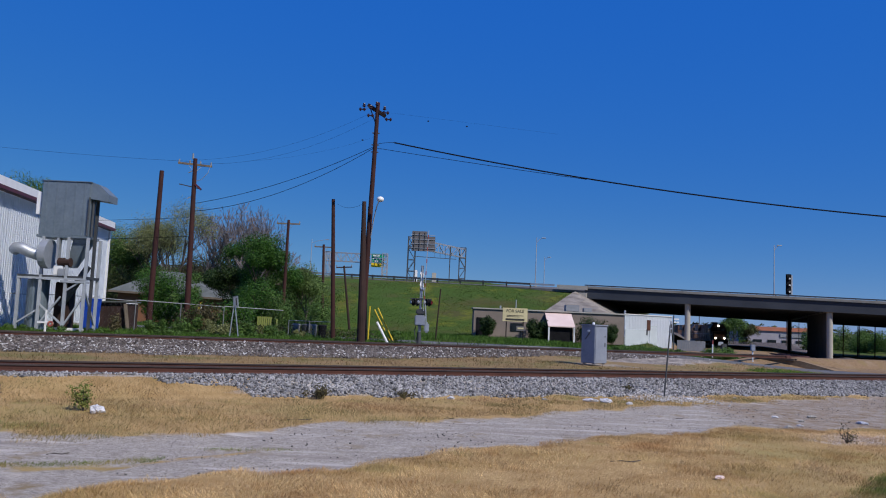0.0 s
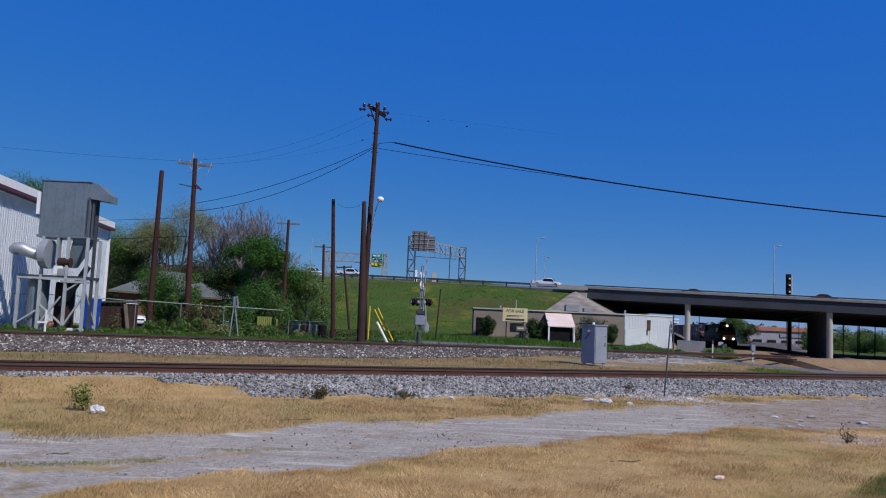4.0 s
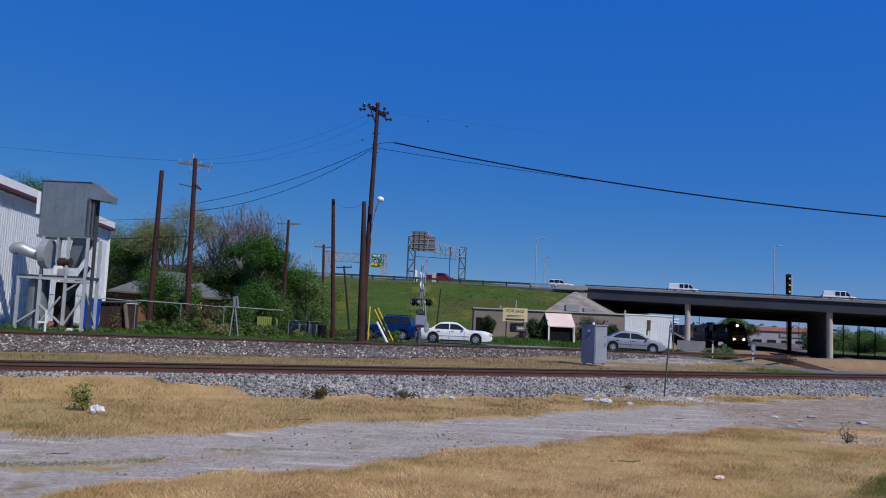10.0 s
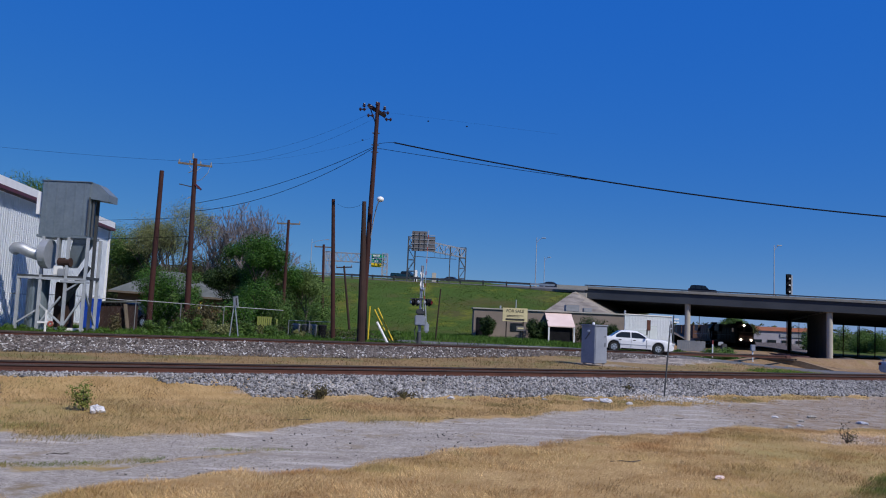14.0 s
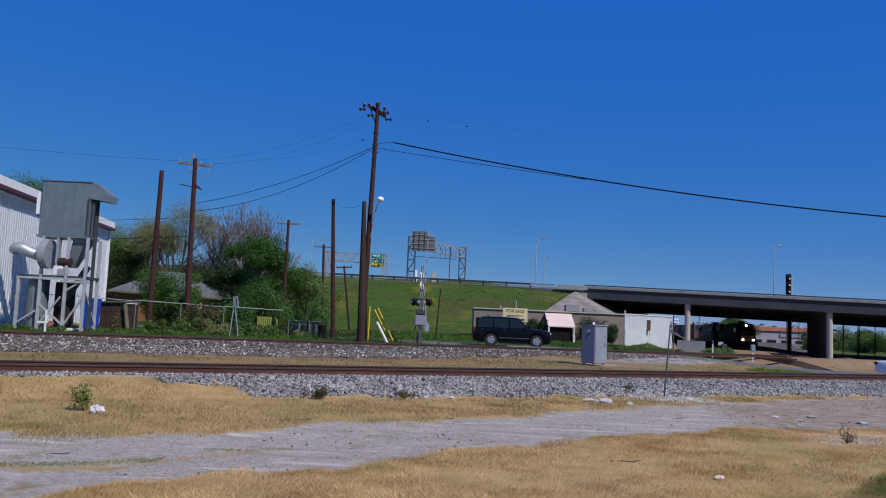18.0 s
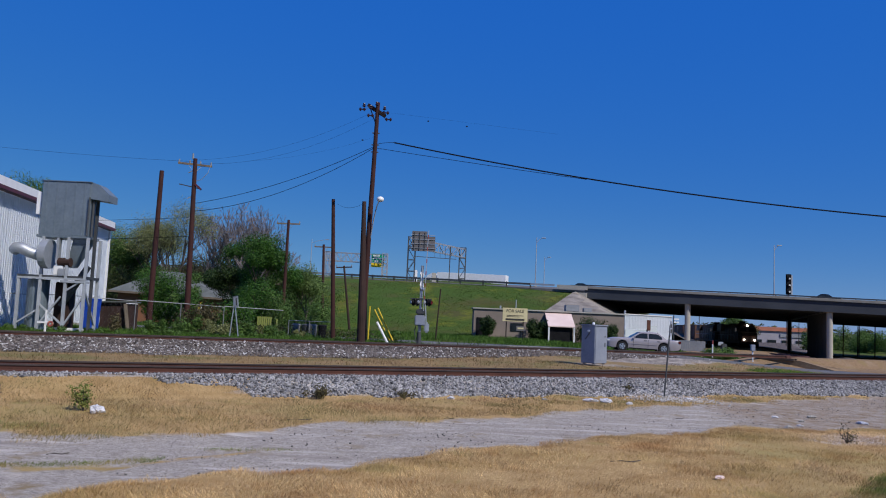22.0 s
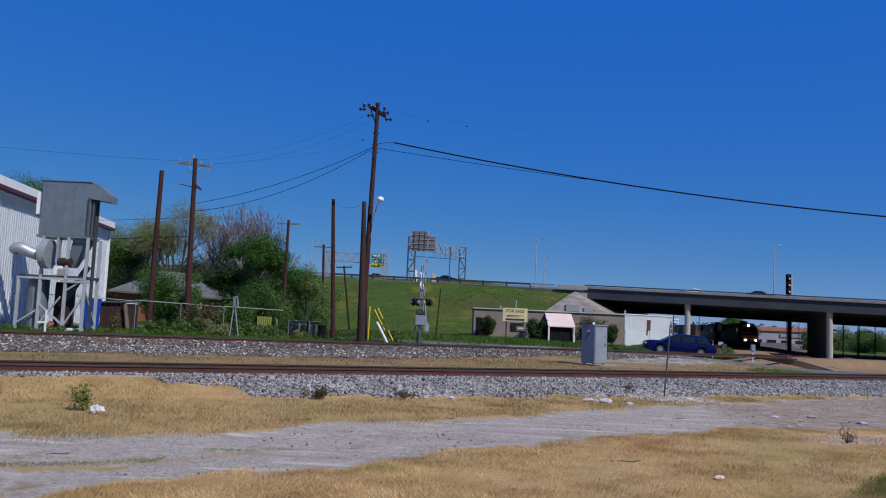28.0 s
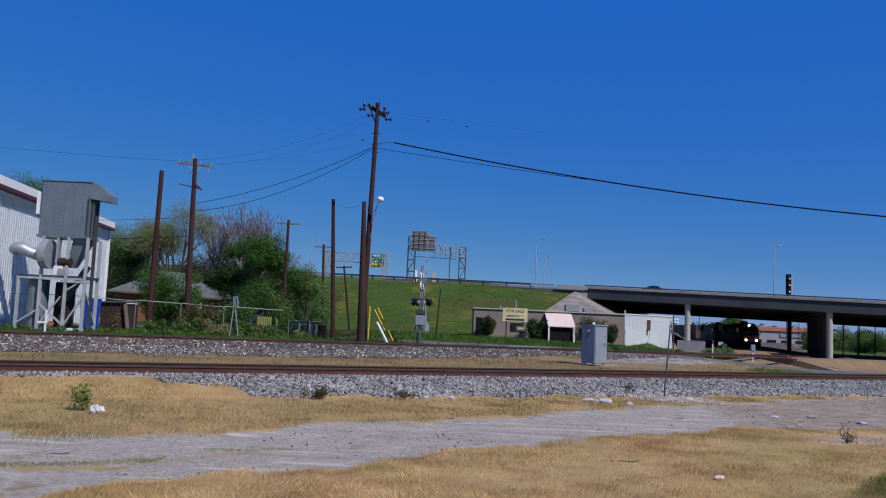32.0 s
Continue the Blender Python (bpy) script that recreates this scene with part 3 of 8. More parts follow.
ground = raw("ground", np.stack([GX, GY, gz], -1).reshape(-1, 3), gfaces, ground_material(),
             "dry straw grass, gravel lane and green highway embankment", "ground", "structure")
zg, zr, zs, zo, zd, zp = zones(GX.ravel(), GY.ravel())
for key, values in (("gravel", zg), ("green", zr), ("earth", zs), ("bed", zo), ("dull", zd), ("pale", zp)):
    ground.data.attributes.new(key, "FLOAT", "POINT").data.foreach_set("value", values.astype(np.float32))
for p in ground.data.polygons:
    p.use_smooth = True


# ---- the asphalt road over both tracks ----
def ribbon(offs, dz, lo, hi):
    """A strip along the road: offsets across it and heights over its middle line."""
    sel = [i for i in range(len(ROAD)) if lo <= ROAD[i, 0] <= hi]
    vs = []
    for i in sel:
        nx_, ny_ = -ROAD_T[i, 1], ROAD_T[i, 0]
        for o, d in zip(offs, dz):
            vs.append((ROAD[i, 0] + nx_ * o, ROAD[i, 1] + ny_ * o, ROAD[i, 2] + d))
    k = len(offs)
    fs = [(a * k + j, a * k + j + 1, (a + 1) * k + j + 1, (a + 1) * k + j) for a in range(len(sel) - 1) for j in range(k - 1)]
    return vs, fs


v, f = ribbon([-4.7, -4.6, 0, 3.5, 3.6], [-0.25, -0.02, 0.03, -0.02, -0.25], -380, 37.9)
raw("road", v, f, M["asphalt"], "worn grey asphalt side road crossing the tracks", "road", "structure")


# ---- tracks ----
def rail_bm(length):
    prof = [(-0.07, 0), (0.07, 0), (0.07, 0.02), (0.012, 0.045), (0.012, 0.125), (0.036, 0.14), (0.036, 0.175), (-0.036, 0.175), (-0.036, 0.14), (-0.012, 0.125), (-0.012, 0.045), (-0.07, 0.02)]
    return prism(bm_new(), prof, -length / 2, length / 2, "x")


def track(name, origin, rot, tilt, label, lo, hi, tie_lo, tie_hi):
    """Rails and ties; the origin lies at rail-base height on the middle line."""
    t = new(name)
    t.matrix_basis = pose(*origin, 0, tilt, rot)
    tagged(t, label, "railway track", kind="structure")
    L = hi - lo
    for k, side in enumerate((-0.7535, 0.7535)):
        bm = rail_bm(L)
        bmesh.ops.translate(bm, verts=bm.verts, vec=((lo + hi) / 2, side, 0))
        r = part("rail", bm, M["rust"], t, "rusty steel rail with a worn head")
        bm = box(bm_new(), ((lo + hi) / 2, side, 0.158), (L, 0.08, 0.045), bevel=0.006)
        part("rail_head", bm, M["rail_top"], r)
    tie = mesh_of("tie", box(bm_new(), (0, 0, 0), (0.23, 2.6, 0.18), bevel=0.012), M["tie"])
    x, i = tie_lo, 0
    while x < tie_hi:
        share("tie", tie, pose(x, random.uniform(-0.05, 0.05), -0.085 + random.uniform(-0.012, 0.004), 0, 0, random.uniform(-1, 1)), t)
        x += 0.53
    plate = mesh_of("tie_plate", box(bm_new(), (0, 0, 0), (0.18, 0.36, 0.02), bevel=0.004), M["rust"])
    x = tie_lo
    while x < min(tie_hi, tie_lo + 70):
        share("tie_plate", plate, pose(x, -0.7535, 0.0095), t)
        x += 0.53
    return t


near_track = track("near_track", (0, Q_NEAR, Z_NEAR - 0.18), TRACK_ROT, 0, "rusty main line track on pale grey ballast", -90, 120, -22, 36)
far_track = track("far_track", (0, Q_FAR, z_far(0) - 0.18), TRACK_ROT, 0.073, "rusty second track on soiled brown ballast", -110, 27, -30, 16.5)


def stones(name, spots, size, material, label, seed):
    """Loose broken stones: squashed, turned eight-sided lumps in one mesh."""
    g = np.random.default_rng(seed)
    n = len(spots)
    base = np.array([(1, 0, 0), (-1, 0, 0), (0, 1, 0), (0, -1, 0), (0, 0, 1), (0, 0, -1)], float)
    tri = np.array([(0, 2, 4), (2, 1, 4), (1, 3, 4), (3, 0, 4), (2, 0, 5), (1, 2, 5), (3, 1, 5), (0, 3, 5)])
    pts = base[None] * (1 + g.uniform(-0.35, 0.35, (n, 6, 1)))
    pts = pts * g.uniform(0.6, 1.3, (n, 1, 3))
    q = g.normal(size=(n, 4))
    q /= np.linalg.norm(q, axis=1)[:, None]
    w, x, y, z = q.T
    R = np.stack([1 - 2 * (y * y + z * z), 2 * (x * y - z * w), 2 * (x * z + y * w), 2 * (x * y + z * w), 1 - 2 * (x * x + z * z), 2 * (y * z - x * w),
                  2 * (x * z - y * w), 2 * (y * z + x * w), 1 - 2 * (x * x + y * y)], 1).reshape(n, 3, 3)
    pts = np.einsum("nij,nkj->nki", R, pts) * (size * g.uniform(0.6, 1.5, n))[:, None, None]
    pts += spots[:, None, :]
    faces = (tri[None] + (np.arange(n) * 6)[:, None, None]).reshape(-1, 3)
    return raw(name, pts.reshape(-1, 3), faces, material, label, "ballast", "stuff")


def stone_material(name, lo, hi):
    m = leafy(name, lo, hi, 0.9, 0.0)
    return m


M["ballast_new"] = stone_material("pale_ballast", (0.03, 0.03, 0.034), (0.43, 0.415, 0.41))
M["ballast_old"] = stone_material("soiled_ballast", (0.03, 0.024, 0.022), (0.21, 0.18, 0.165))


def bed(n, q0, q1, x0, x1, seed, zfun):
    g = np.random.default_rng(seed)
    x = g.uniform(x0, x1, n)
    q = g.uniform(q0, q1, n)
    y = q + SL * x
    return np.stack([x, y, zfun(x, q, y) + g.uniform(-0.012, 0.02, n)], 1)


def near_bed(x, q, y):
    return np.where(np.abs(q - Q_NEAR) < 1.8, 0.42, ground_z(x, y))


s1 = bed(42000, 22.2, 24.9, -13, 27, 1, near_bed)
# on the left the straw has grown over the foot of the ballast
keep = (s1[:, 1] - SL * s1[:, 0] > np.interp(s1[:, 0], [-13, -7.6, -5.6, -4.5, 27], [24.3, 24.3, 23.2, 22.2, 22.2]) + 0.25 * np.sin(s1[:, 0] * 2.1) + 0.1 * np.sin(s1[:, 0] * 5.7))
s1 = s1[keep]
stones("near_ballast", s1, 0.04, M["ballast_new"], "pale grey broken ballast stones", 2)
stones("near_ballast_bed", bed(14000, 24.7, 28.2, -13, 27, 3, near_bed), 0.034, M["ballast_new"], "pale grey ballast stones between rails and ties", 4)
s2 = bed(62000, 36.5, 44.3, -26, 17, 5, lambda x, q, y: ground_z(x, y))
s2 = s2[s2[:, 1] - SL * s2[:, 0] > bank_foot(s2[:, 0]) + 2.2 * (fbm(s2[:, 0], s2[:, 1], 0.6, 9) - 0.6)]
stones("stray_stones", s2[::17] + np.array([0, 0, 0.02]), 0.05, M["pale_stone"], "pale stray stones on the soiled ballast", 11)
stones("far_ballast", s2, 0.052, M["ballast_old"], "soiled brown-grey ballast stones", 6)
stones("far_ballast_bed", bed(5000, 44.2, 47.2, -24, 17, 7, lambda x, q, y: ground_z(x, y)), 0.045, M["ballast_old"], "soiled ballast stones of the second track", 8)
gl = bed(60000, 10, 24, -11, 20, 9, lambda x, q, y: ground_z(x, y))
up, lo = lane_edges(gl[:, 0])
gl = gl[(gl[:, 1] < up + 0.2) & (gl[:, 1] > lo - 0.2) & (fbm(gl[:, 0], gl[:, 1], 1.1, 41) > 0.36)]
M["pebble"] = stone_material("pale_lane_pebble", (0.18, 0.157, 0.132), (0.60, 0.53, 0.455))
M["dark_grit"] = stone_material("dark_lane_grit", (0.05, 0.045, 0.04), (0.16, 0.14, 0.13))
stones("lane_grit", gl[fbm(gl[:, 0], gl[:, 1], 0.8, 47) > 0.52][::9], 0.014, M["dark_grit"], "dark grit scattered on the dirt lane", 13)
heap = np.random.default_rng(15)
hx, hy = heap.normal(7.3, 0.75, 1100), heap.normal(25.2, 0.55, 1100)
stones("spilled_stones", np.stack([hx, hy, ground_z(hx, hy) + 0.01], 1), 0.028, M["pale_stone"], "pale stones spilled round the marker post", 14)
stones("lane_gravel", gl, 0.0072, M["pebble"], "loose gravel on the dirt lane", 10)


# ---- grass blades ----
def blades(name, x, y, height, width, material, label, seed, category="grass"):
    """Single leaning blades, one triangle each."""
    g = np.random.default_rng(seed)
    n = len(x)
    z = ground_z(x, y)
    a = g.uniform(0, 2 * math.pi, n)
    h = height * g.uniform(0.45, 1.3, n) * (0.45 + 1.1 * fbm(x, y, 1.9, 51))
    lean = g.uniform(0.2, 1.3, n) * h
    w = width * g.uniform(0.6, 1.4, n)
    b = 12.0 * fbm(x, y, 0.9, 61) + g.normal(0, 1.0, n)
    c, s = np.cos(a) * w, np.sin(a) * w
    root = np.stack([x, y, z - 0.01], 1)
    v = np.stack([root + np.stack([c, s, 0 * c], 1), root - np.stack([c, s, 0 * c], 1), root + np.stack([np.cos(b) * lean, np.sin(b) * lean, h], 1)], 1)
    f = np.arange(n * 3).reshape(n, 3)
    return raw(name, v.reshape(-1, 3), f, material, label, category, "stuff")


def patch_noise(x, y, sc=1.0):
    return np.clip(0.5 + 2.4 * (fbm(x, y, 0.9 * sc, 71) - 0.5), 0, 1)


def sow(n, x0, x1, y0, y1, seed, keep_fn):
    g = np.random.default_rng(seed)
    x, y = g.uniform(x0, x1, n), g.uniform(y0, y1, n)
    k = keep_fn(x, y, g.uniform(0, 1, n))
    return x[k], y[k]


def on_front(x, y, r):
    up, lo = lane_edges(x)
    return (y < lo + 0.1 + 1.1 * (fbm(x, y, 1.5, 5) - 0.5) + 0.5 * (0.4 - r)) & (np.abs(x) < y * 0.6 + 0.6) & (r < 0.2 + patch_noise(x, y)) & (r > np.clip((y - 8) / 30, 0, 0.6) * 0.5)


def on_middle(x, y, r):
    up, lo = lane_edges(x)
    q = y - SL * x
    top = np.interp(x, [-13, -7.6, -5.6, -4.5, 27], [24.3, 24.3, 23.2, 22.2, 22.2]) + 0.25 * np.sin(x * 2.1)
    return (y > up - 0.05 - 1.1 * (fbm(x, y, 1.5, 5) - 0.5) - 0.5 * (0.4 - r)) & (q < top) & (np.abs(x) < y * 0.6 + 0.6) & (r < 0.25 + patch_noise(x, y, 0.7))


def between(x, y, r):
    q = y - SL * x
    ry, rz = road_at(x)
    return (q > 28.4) & (q < np.where(x > 9.5, 38.6, bank_foot(x)) + 1.6 * fbm(x, y, 0.6, 9)) & (np.abs(x) < y * 0.6 + 1) & (np.abs(y - ry) > 4.0) & (np.hypot((x - 9.5) / 1.6, y - 42.5) > 2.6) & (r < 0.3 + patch_noise(x, y, 0.5))


x, y = sow(700000, -6, 12, 7.0, 22, 21, on_front)
blades("dry_lawn", x, y, 0.052, 0.0042, M["blade_dry"], "short dry straw-coloured grass", 22)
x, y = sow(330000, -13, 18, 12, 30, 23, on_middle)
blades("dry_verge", x, y, 0.075, 0.0048, M["blade_verge"], "dry straw grass along the ballast foot", 24)
x, y = sow(40000, -13, 18, 12, 30, 25, lambda x, y, r: on_middle(x, y, r) & (patch_noise(x + 5, y, 0.5) > 0.62))
x2, y2 = sow(26000, -9.5, -5.0, 12, 17, 33, lambda x, y, r: on_middle(x, y, 0.2 + 0 * r) & (np.hypot((x + 7.6) / 1.3, (y - 13.9) / 0.5) < 0.4 + r) & (r < 0.7))
blades("lane_side_grass", x2, y2, 0.06, 0.005, M["blade_lawn"], "olive green grass at the lane's edge", 34)
blades("green_verge", x, y, 0.09, 0.007, M["blade_mix"], "half-green grass along the ballast foot", 26)
x, y = sow(90000, -20, 26, 18, 55, 27, between)
blades("strip_grass", x, y, 0.11, 0.012, M["blade_strip"], "dry tan grass between the two tracks", 28)
x, y = sow(150000, 3.5, 9, 8, 13.5, 29, lambda x, y, r: zones(x, y)[1] > 0.15 + 0.8 * r * fbm(x, y, 1.2, 81))
blades("green_corner", x, y, 0.055, 0.004, M["blade_lawn"], "short green grass at the lawn's corner", 30)
x, y = sow(120000, -36, 34, 44, 92, 31, lambda x, y, r: (y - SL * x > 47.4) & (np.abs(y - road_at(x)[0]) > 3.8) & (np.abs(x) < y * 0.6 + 2) & (zones(x, y)[1] > 0.5) & (r < 0.35 + 0.4 * patch_noise(x, y, 0.3)))
blades("green_verge_far", x, y, 0.26, 0.03, M["blade_green"], "lush green grass behind the second track", 32)


def on_strip(x, y, r):
    """Grass that has come up between the lane's wheel tracks."""
    line = np.exp(-((y - (11.0 + (x + 5.0) * 0.52)) / 0.16) ** 2) * (x < -3.9)
    spots = np.exp(-((x + 3.15) / 0.4) ** 2 - ((y - 12.75) / 0.1) ** 2) + np.exp(-((x + 2.5) / 0.25) ** 2 - ((y - 12.85) / 0.08) ** 2)
    return r < np.maximum(line * 1.6, spots * 1.3)


x, y = sow(110000, -9, -1.5, 8, 14, 35, on_strip)
blades("lane_grass", x, y, 0.045, 0.004, M["blade_lawn"], "thin olive grass between the lane's wheel tracks", 36)
x, y = sow(110000, -32, -1.0, 30, 54, 37, lambda x, y, r: (y - SL * x > 47.0) & (y < road_at(x)[0] - 3.7) & (np.abs(x) < y * 0.6 + 2))
blades("trackside_grass", x, y, 0.15, 0.018, M["blade_green"], "thick green grass between the second track and the road", 38)
x, y = sow(30000, 15, 27, 41, 51, 39, lambda x, y, r: (zones(x, y)[1] > 0.35) & (y < road_at(x)[0] - 3.5))
blades("bend_grass", x, y, 0.1, 0.016, M["blade_bright"], "short green grass inside the road's bend", 40)

x, y = sow(150000, -62, 32, 66, 127, 43, lambda x, y, r: (ridge(x, y) > 0.05) & ((x - HO[0]) * HN[0] + (y - HO[1]) * HN[1] < 0.2) & (zones(x, y)[1] > 0.5) & (r < 0.3 + patch_noise(x, y, 0.25)))
blades("bank_grass", x, y, 0.1, 0.04, M["blade_bank"], "rough green and yellow-green grass on the highway bank", 44)
x, y = sow(160000, -6, 12, 7.0, 22, 45, lambda x, y, r: on_front(x, y, 0.3 + 0 * r) & (fbm(x, y, 2.3, 83) > 0.56 + 0.15 * r))
blades("lawn_tufts", x, y, 0.06, 0.0032, M["blade_tuft"], "taller brown straw tufts in the dry lawn", 46)
x, y = sow(120000, -13, 18, 12, 30, 47, lambda x, y, r: on_middle(x, y, 0.2 + 0 * r) & (fbm(x, y, 1.6, 85) > 0.54 + 0.15 * r))
blades("verge_tufts", x, y, 0.095, 0.004, M["blade_tuft"], "taller brown straw tufts along the ballast", 48)


# ---- highway, embankment and bridge ----
def strip(bm, section, s0, s1, step=12.0, dz=lambda s: 0.0):
    """Skins a cross-section of (off, height) along the highway."""
    n = max(2, int((s1 - s0) / step) + 1)
    return loft(bm, [[hw(s, o, z) for o, z in section] for s in np.linspace(s0, s1, n)])


def deck_dz(off):
    """The carriageway's surface against the near rail: it rises to the middle and falls beyond."""
    return float(np.interp(off, [0.32, 30, 40, 48, 60], [-0.78, 0.9, 0.9, -0.25, -0.25]))


single("highway", strip(bm_new(), [(o, deck_dz(o)) for o in (0.32, 30, 40, 48, 60)] + [(o, deck_dz(o) - 0.38) for o in (60, 48, 40, 30, 0.32)], -440, 440), M["asphalt"],
       "grey elevated highway carriageway", "road", kind="structure")

bridge = thing("highway_bridge", hw(70, 30, -9), "long highway bridge of concrete on round columns", "bridge")
bridge_inv = bridge.matrix_basis.inverted()


def on_bridge(name, bm, material, label="", parent=None, smooth=False):
    bmesh.ops.transform(bm, matrix=bridge_inv, verts=bm.verts)
    return part(name, bm, material, parent or bridge, label, smooth)


def soffit(off):
    return -1.95 - 0.008 * off


# inner girders are near black to paint in the underside's shade
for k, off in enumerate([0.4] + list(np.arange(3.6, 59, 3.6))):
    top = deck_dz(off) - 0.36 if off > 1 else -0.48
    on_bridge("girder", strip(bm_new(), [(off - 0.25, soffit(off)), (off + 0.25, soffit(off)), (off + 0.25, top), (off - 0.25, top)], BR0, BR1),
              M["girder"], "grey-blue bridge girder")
for k, s in enumerate(np.arange(BR0 + 0.5, BR1 - 4, 4.0)):
    on_bridge("parapet", strip(bm_new(), [(-0.08, -0.47), (0.31, -0.47), (0.31, -0.1), (0.0, -0.1), (-0.03, -0.14), (-0.08, -0.42)], s, s + 3.985), M["parapet"], "pale weathered concrete parapet")
on_bridge("bridge_rail", strip(bm_new(), [(0.08, -0.04), (0.2, -0.04), (0.2, 0.12), (0.08, 0.12)], BR0, BR1), M["girder"], "dark steel bridge rail")
on_bridge("far_parapet", strip(bm_new(), [(60.02, -0.4), (60.35, -0.4), (60.35, 1.0), (60.02, 1.0)], BR0, BR1), M["concrete"])
for s in np.arange(BR0 + 1.5, BR1, 2.5):
    p = hw(s, 0.14, -0.13)
    on_bridge("rail_post", box(bm_new(), (p.x, p.y, p.z + 0.06), (0.12, 0.1, 0.13), H_ROT), M["girder"])
for s in (37.6, 56.2, 75.2, 94.2, 113.0):
    first = hw(s, 0.9)
    for run in (0, 45):          # the bents stand askew to the deck
        x, y = first.x + run * 0.298, first.y + run * 0.955
        d_ = np.array([x, y]) - HO
        so, oo = float(d_ @ HU), float(d_ @ HN)
        top = hw(so, oo, soffit(oo)).z - 0.02
        on_bridge("column", rod(bm_new(), (x, y, -1.8), (x, y, top), 0.4, 0.4, 24), M["concrete"], "round concrete bridge column")
    # the wall's dark colour carries the shade under the deck
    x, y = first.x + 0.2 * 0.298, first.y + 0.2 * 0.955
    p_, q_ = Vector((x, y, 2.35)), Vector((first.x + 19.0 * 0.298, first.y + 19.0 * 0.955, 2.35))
    on_bridge("pier_wall", beam(bm_new(), p_, q_, 0.62, 7.9), M["pier_dark"], "concrete pier wall behind the column, darkened for its shade")
    ends = []
    for run in (-0.6, 47):
        x, y = first.x + run * 0.298, first.y + run * 0.955
        d_ = np.array([x, y]) - HO
        ends.append(hw(float(d_ @ HU), float(d_ @ HN), soffit(float(d_ @ HN)) + 0.35))
    on_bridge("cap_beam", beam(bm_new(), ends[0], ends[1], 0.9, 0.75), M["concrete_dark"], "concrete cap beam")

# sloped paving at the bridge's end, in panels
paving = thing("slope_paving", (21, 112, 0), "pale concrete slope paving under the bridge end", "slope paving", kind="structure")
for i, off in enumerate(np.arange(-19, 28, 3.1)):
    for j, s in enumerate(np.arange(21.5, 36, 2.9)):
        grid = [[None] * 3 for _ in range(3)]
        bm = bm_new()
        for a in range(3):
            for b_ in range(3):
                oo, ss = off + a * 1.535, s + b_ * 1.435 - max(0.0, -(off + a * 1.535)) * 0.06
                p = HO + HU * ss + HN * oo
                z = float(ground_z(p[0], p[1])) + 0.34
                grid[a][b_] = bm.verts.new((p[0] - 21, p[1] - 112, z))
        for a in range(2):
            for b_ in range(2):
                bm.faces.new((grid[a][b_], grid[a][b_ + 1], grid[a + 1][b_ + 1], grid[a + 1][b_]))
        r = bmesh.ops.extrude_face_region(bm, geom=list(bm.faces))
        bmesh.ops.translate(bm, verts=[v for v in r["geom"] if isinstance(v, bmesh.types.BMVert)], vec=(0, 0, -0.6))
        bmesh.ops.recalc_face_normals(bm, faces=bm.faces)
        part("panel", bm, M["paving"], paving)
on_bridge("abutment", strip(bm_new(), [(-0.3, -5.5), (59, -5.5), (59, -0.2), (40, 1.0), (30, 1.0), (-0.3, -1.16)], BR0 - 0.9, BR0 + 0.35, 1.2), M["concrete"], "concrete bridge abutment wall")
on_bridge("wing_wall", strip(bm_new(), [(-0.1, -0.7), (0.3, -0.7), (0.3, -0.1), (-0.1, -0.1)], BR0 - 4.2, BR0 + 0.45, 2.0), M["concrete"], "concrete approach wall")

guard = thing("guard_rail", hw(-30, 0.3, -0.9), "long steel guard rail along the highway edge", "guard rail")
gi = guard.matrix_basis.inverted()
for s in np.arange(-130, BR0 - 6, 3.8):
    p = hw(s, 0.35)
    bm = box(bm_new(), (p.x, p.y, p.z - 0.5), (0.18, 0.16, 1.0), H_ROT)
    bmesh.ops.transform(bm, matrix=gi, verts=bm.verts)
    part("rail_post", bm, M["wood_grey"], guard)
    bm = strip(bm_new(), [(0.18, -0.36), (0.26, -0.32), (0.19, -0.24), (0.26, -0.15), (0.18, -0.06), (0.15, -0.06), (0.15, -0.36)], s, s + 3.79, 3.8)
    bmesh.ops.transform(bm, matrix=gi, verts=bm.verts)
    part("rail_beam", bm, M["steel"] if random.random() < 0.3 else M["dark_steel"], guard)


def light_pole(base, h, arm, label):
    t = thing("highway_light", base, label, "street lamp", "highway lights")
    part("mast", rod(bm_new(), (0, 0, 0), (0, 0, h), 0.1, 0.055, 10), M["steel"], t)
    part("base_plate", box(bm_new(), (0, 0, 0.1), (0.5, 0.5, 0.2), bevel=0.03), M["concrete"], t)
    part("arm", tube(bm_new(), [(0, 0, h - 0.9), (arm * 0.45, 0, h - 0.35), (arm, 0, h - 0.05)], 0.045), M["steel"], t)
    part("lamp_head", box(bm_new(), (arm * 1.1, 0, h - 0.05), (0.75, 0.3, 0.16), bevel=0.05), M["steel"], t)
    return t


def on_deck(x, y):
    d = np.array([x, y]) - HO
    s, off = float(d @ HU), float(d @ HN)
    return hw(s, off, deck_dz(off)).z


light_pole((16.6, 140, on_deck(16.6, 140)), 18.0 - on_deck(16.6, 140), 1.15, "tall slim galvanised highway light pole")
light_pole((50.3, 119.5, on_deck(50.3, 119.5)), 16.1 - on_deck(50.3, 119.5), 0.7, "slim light pole standing on the bridge edge")
light_pole((22, 170, on_deck(22, 170)), 17.3 - on_deck(22, 170), 0.9, "distant slim highway light pole")
light_pole((-27.5, 165, on_deck(-27.5, 165)), 18.5 - on_deck(-27.5, 165), 3.0, "highway light pole behind the trees")


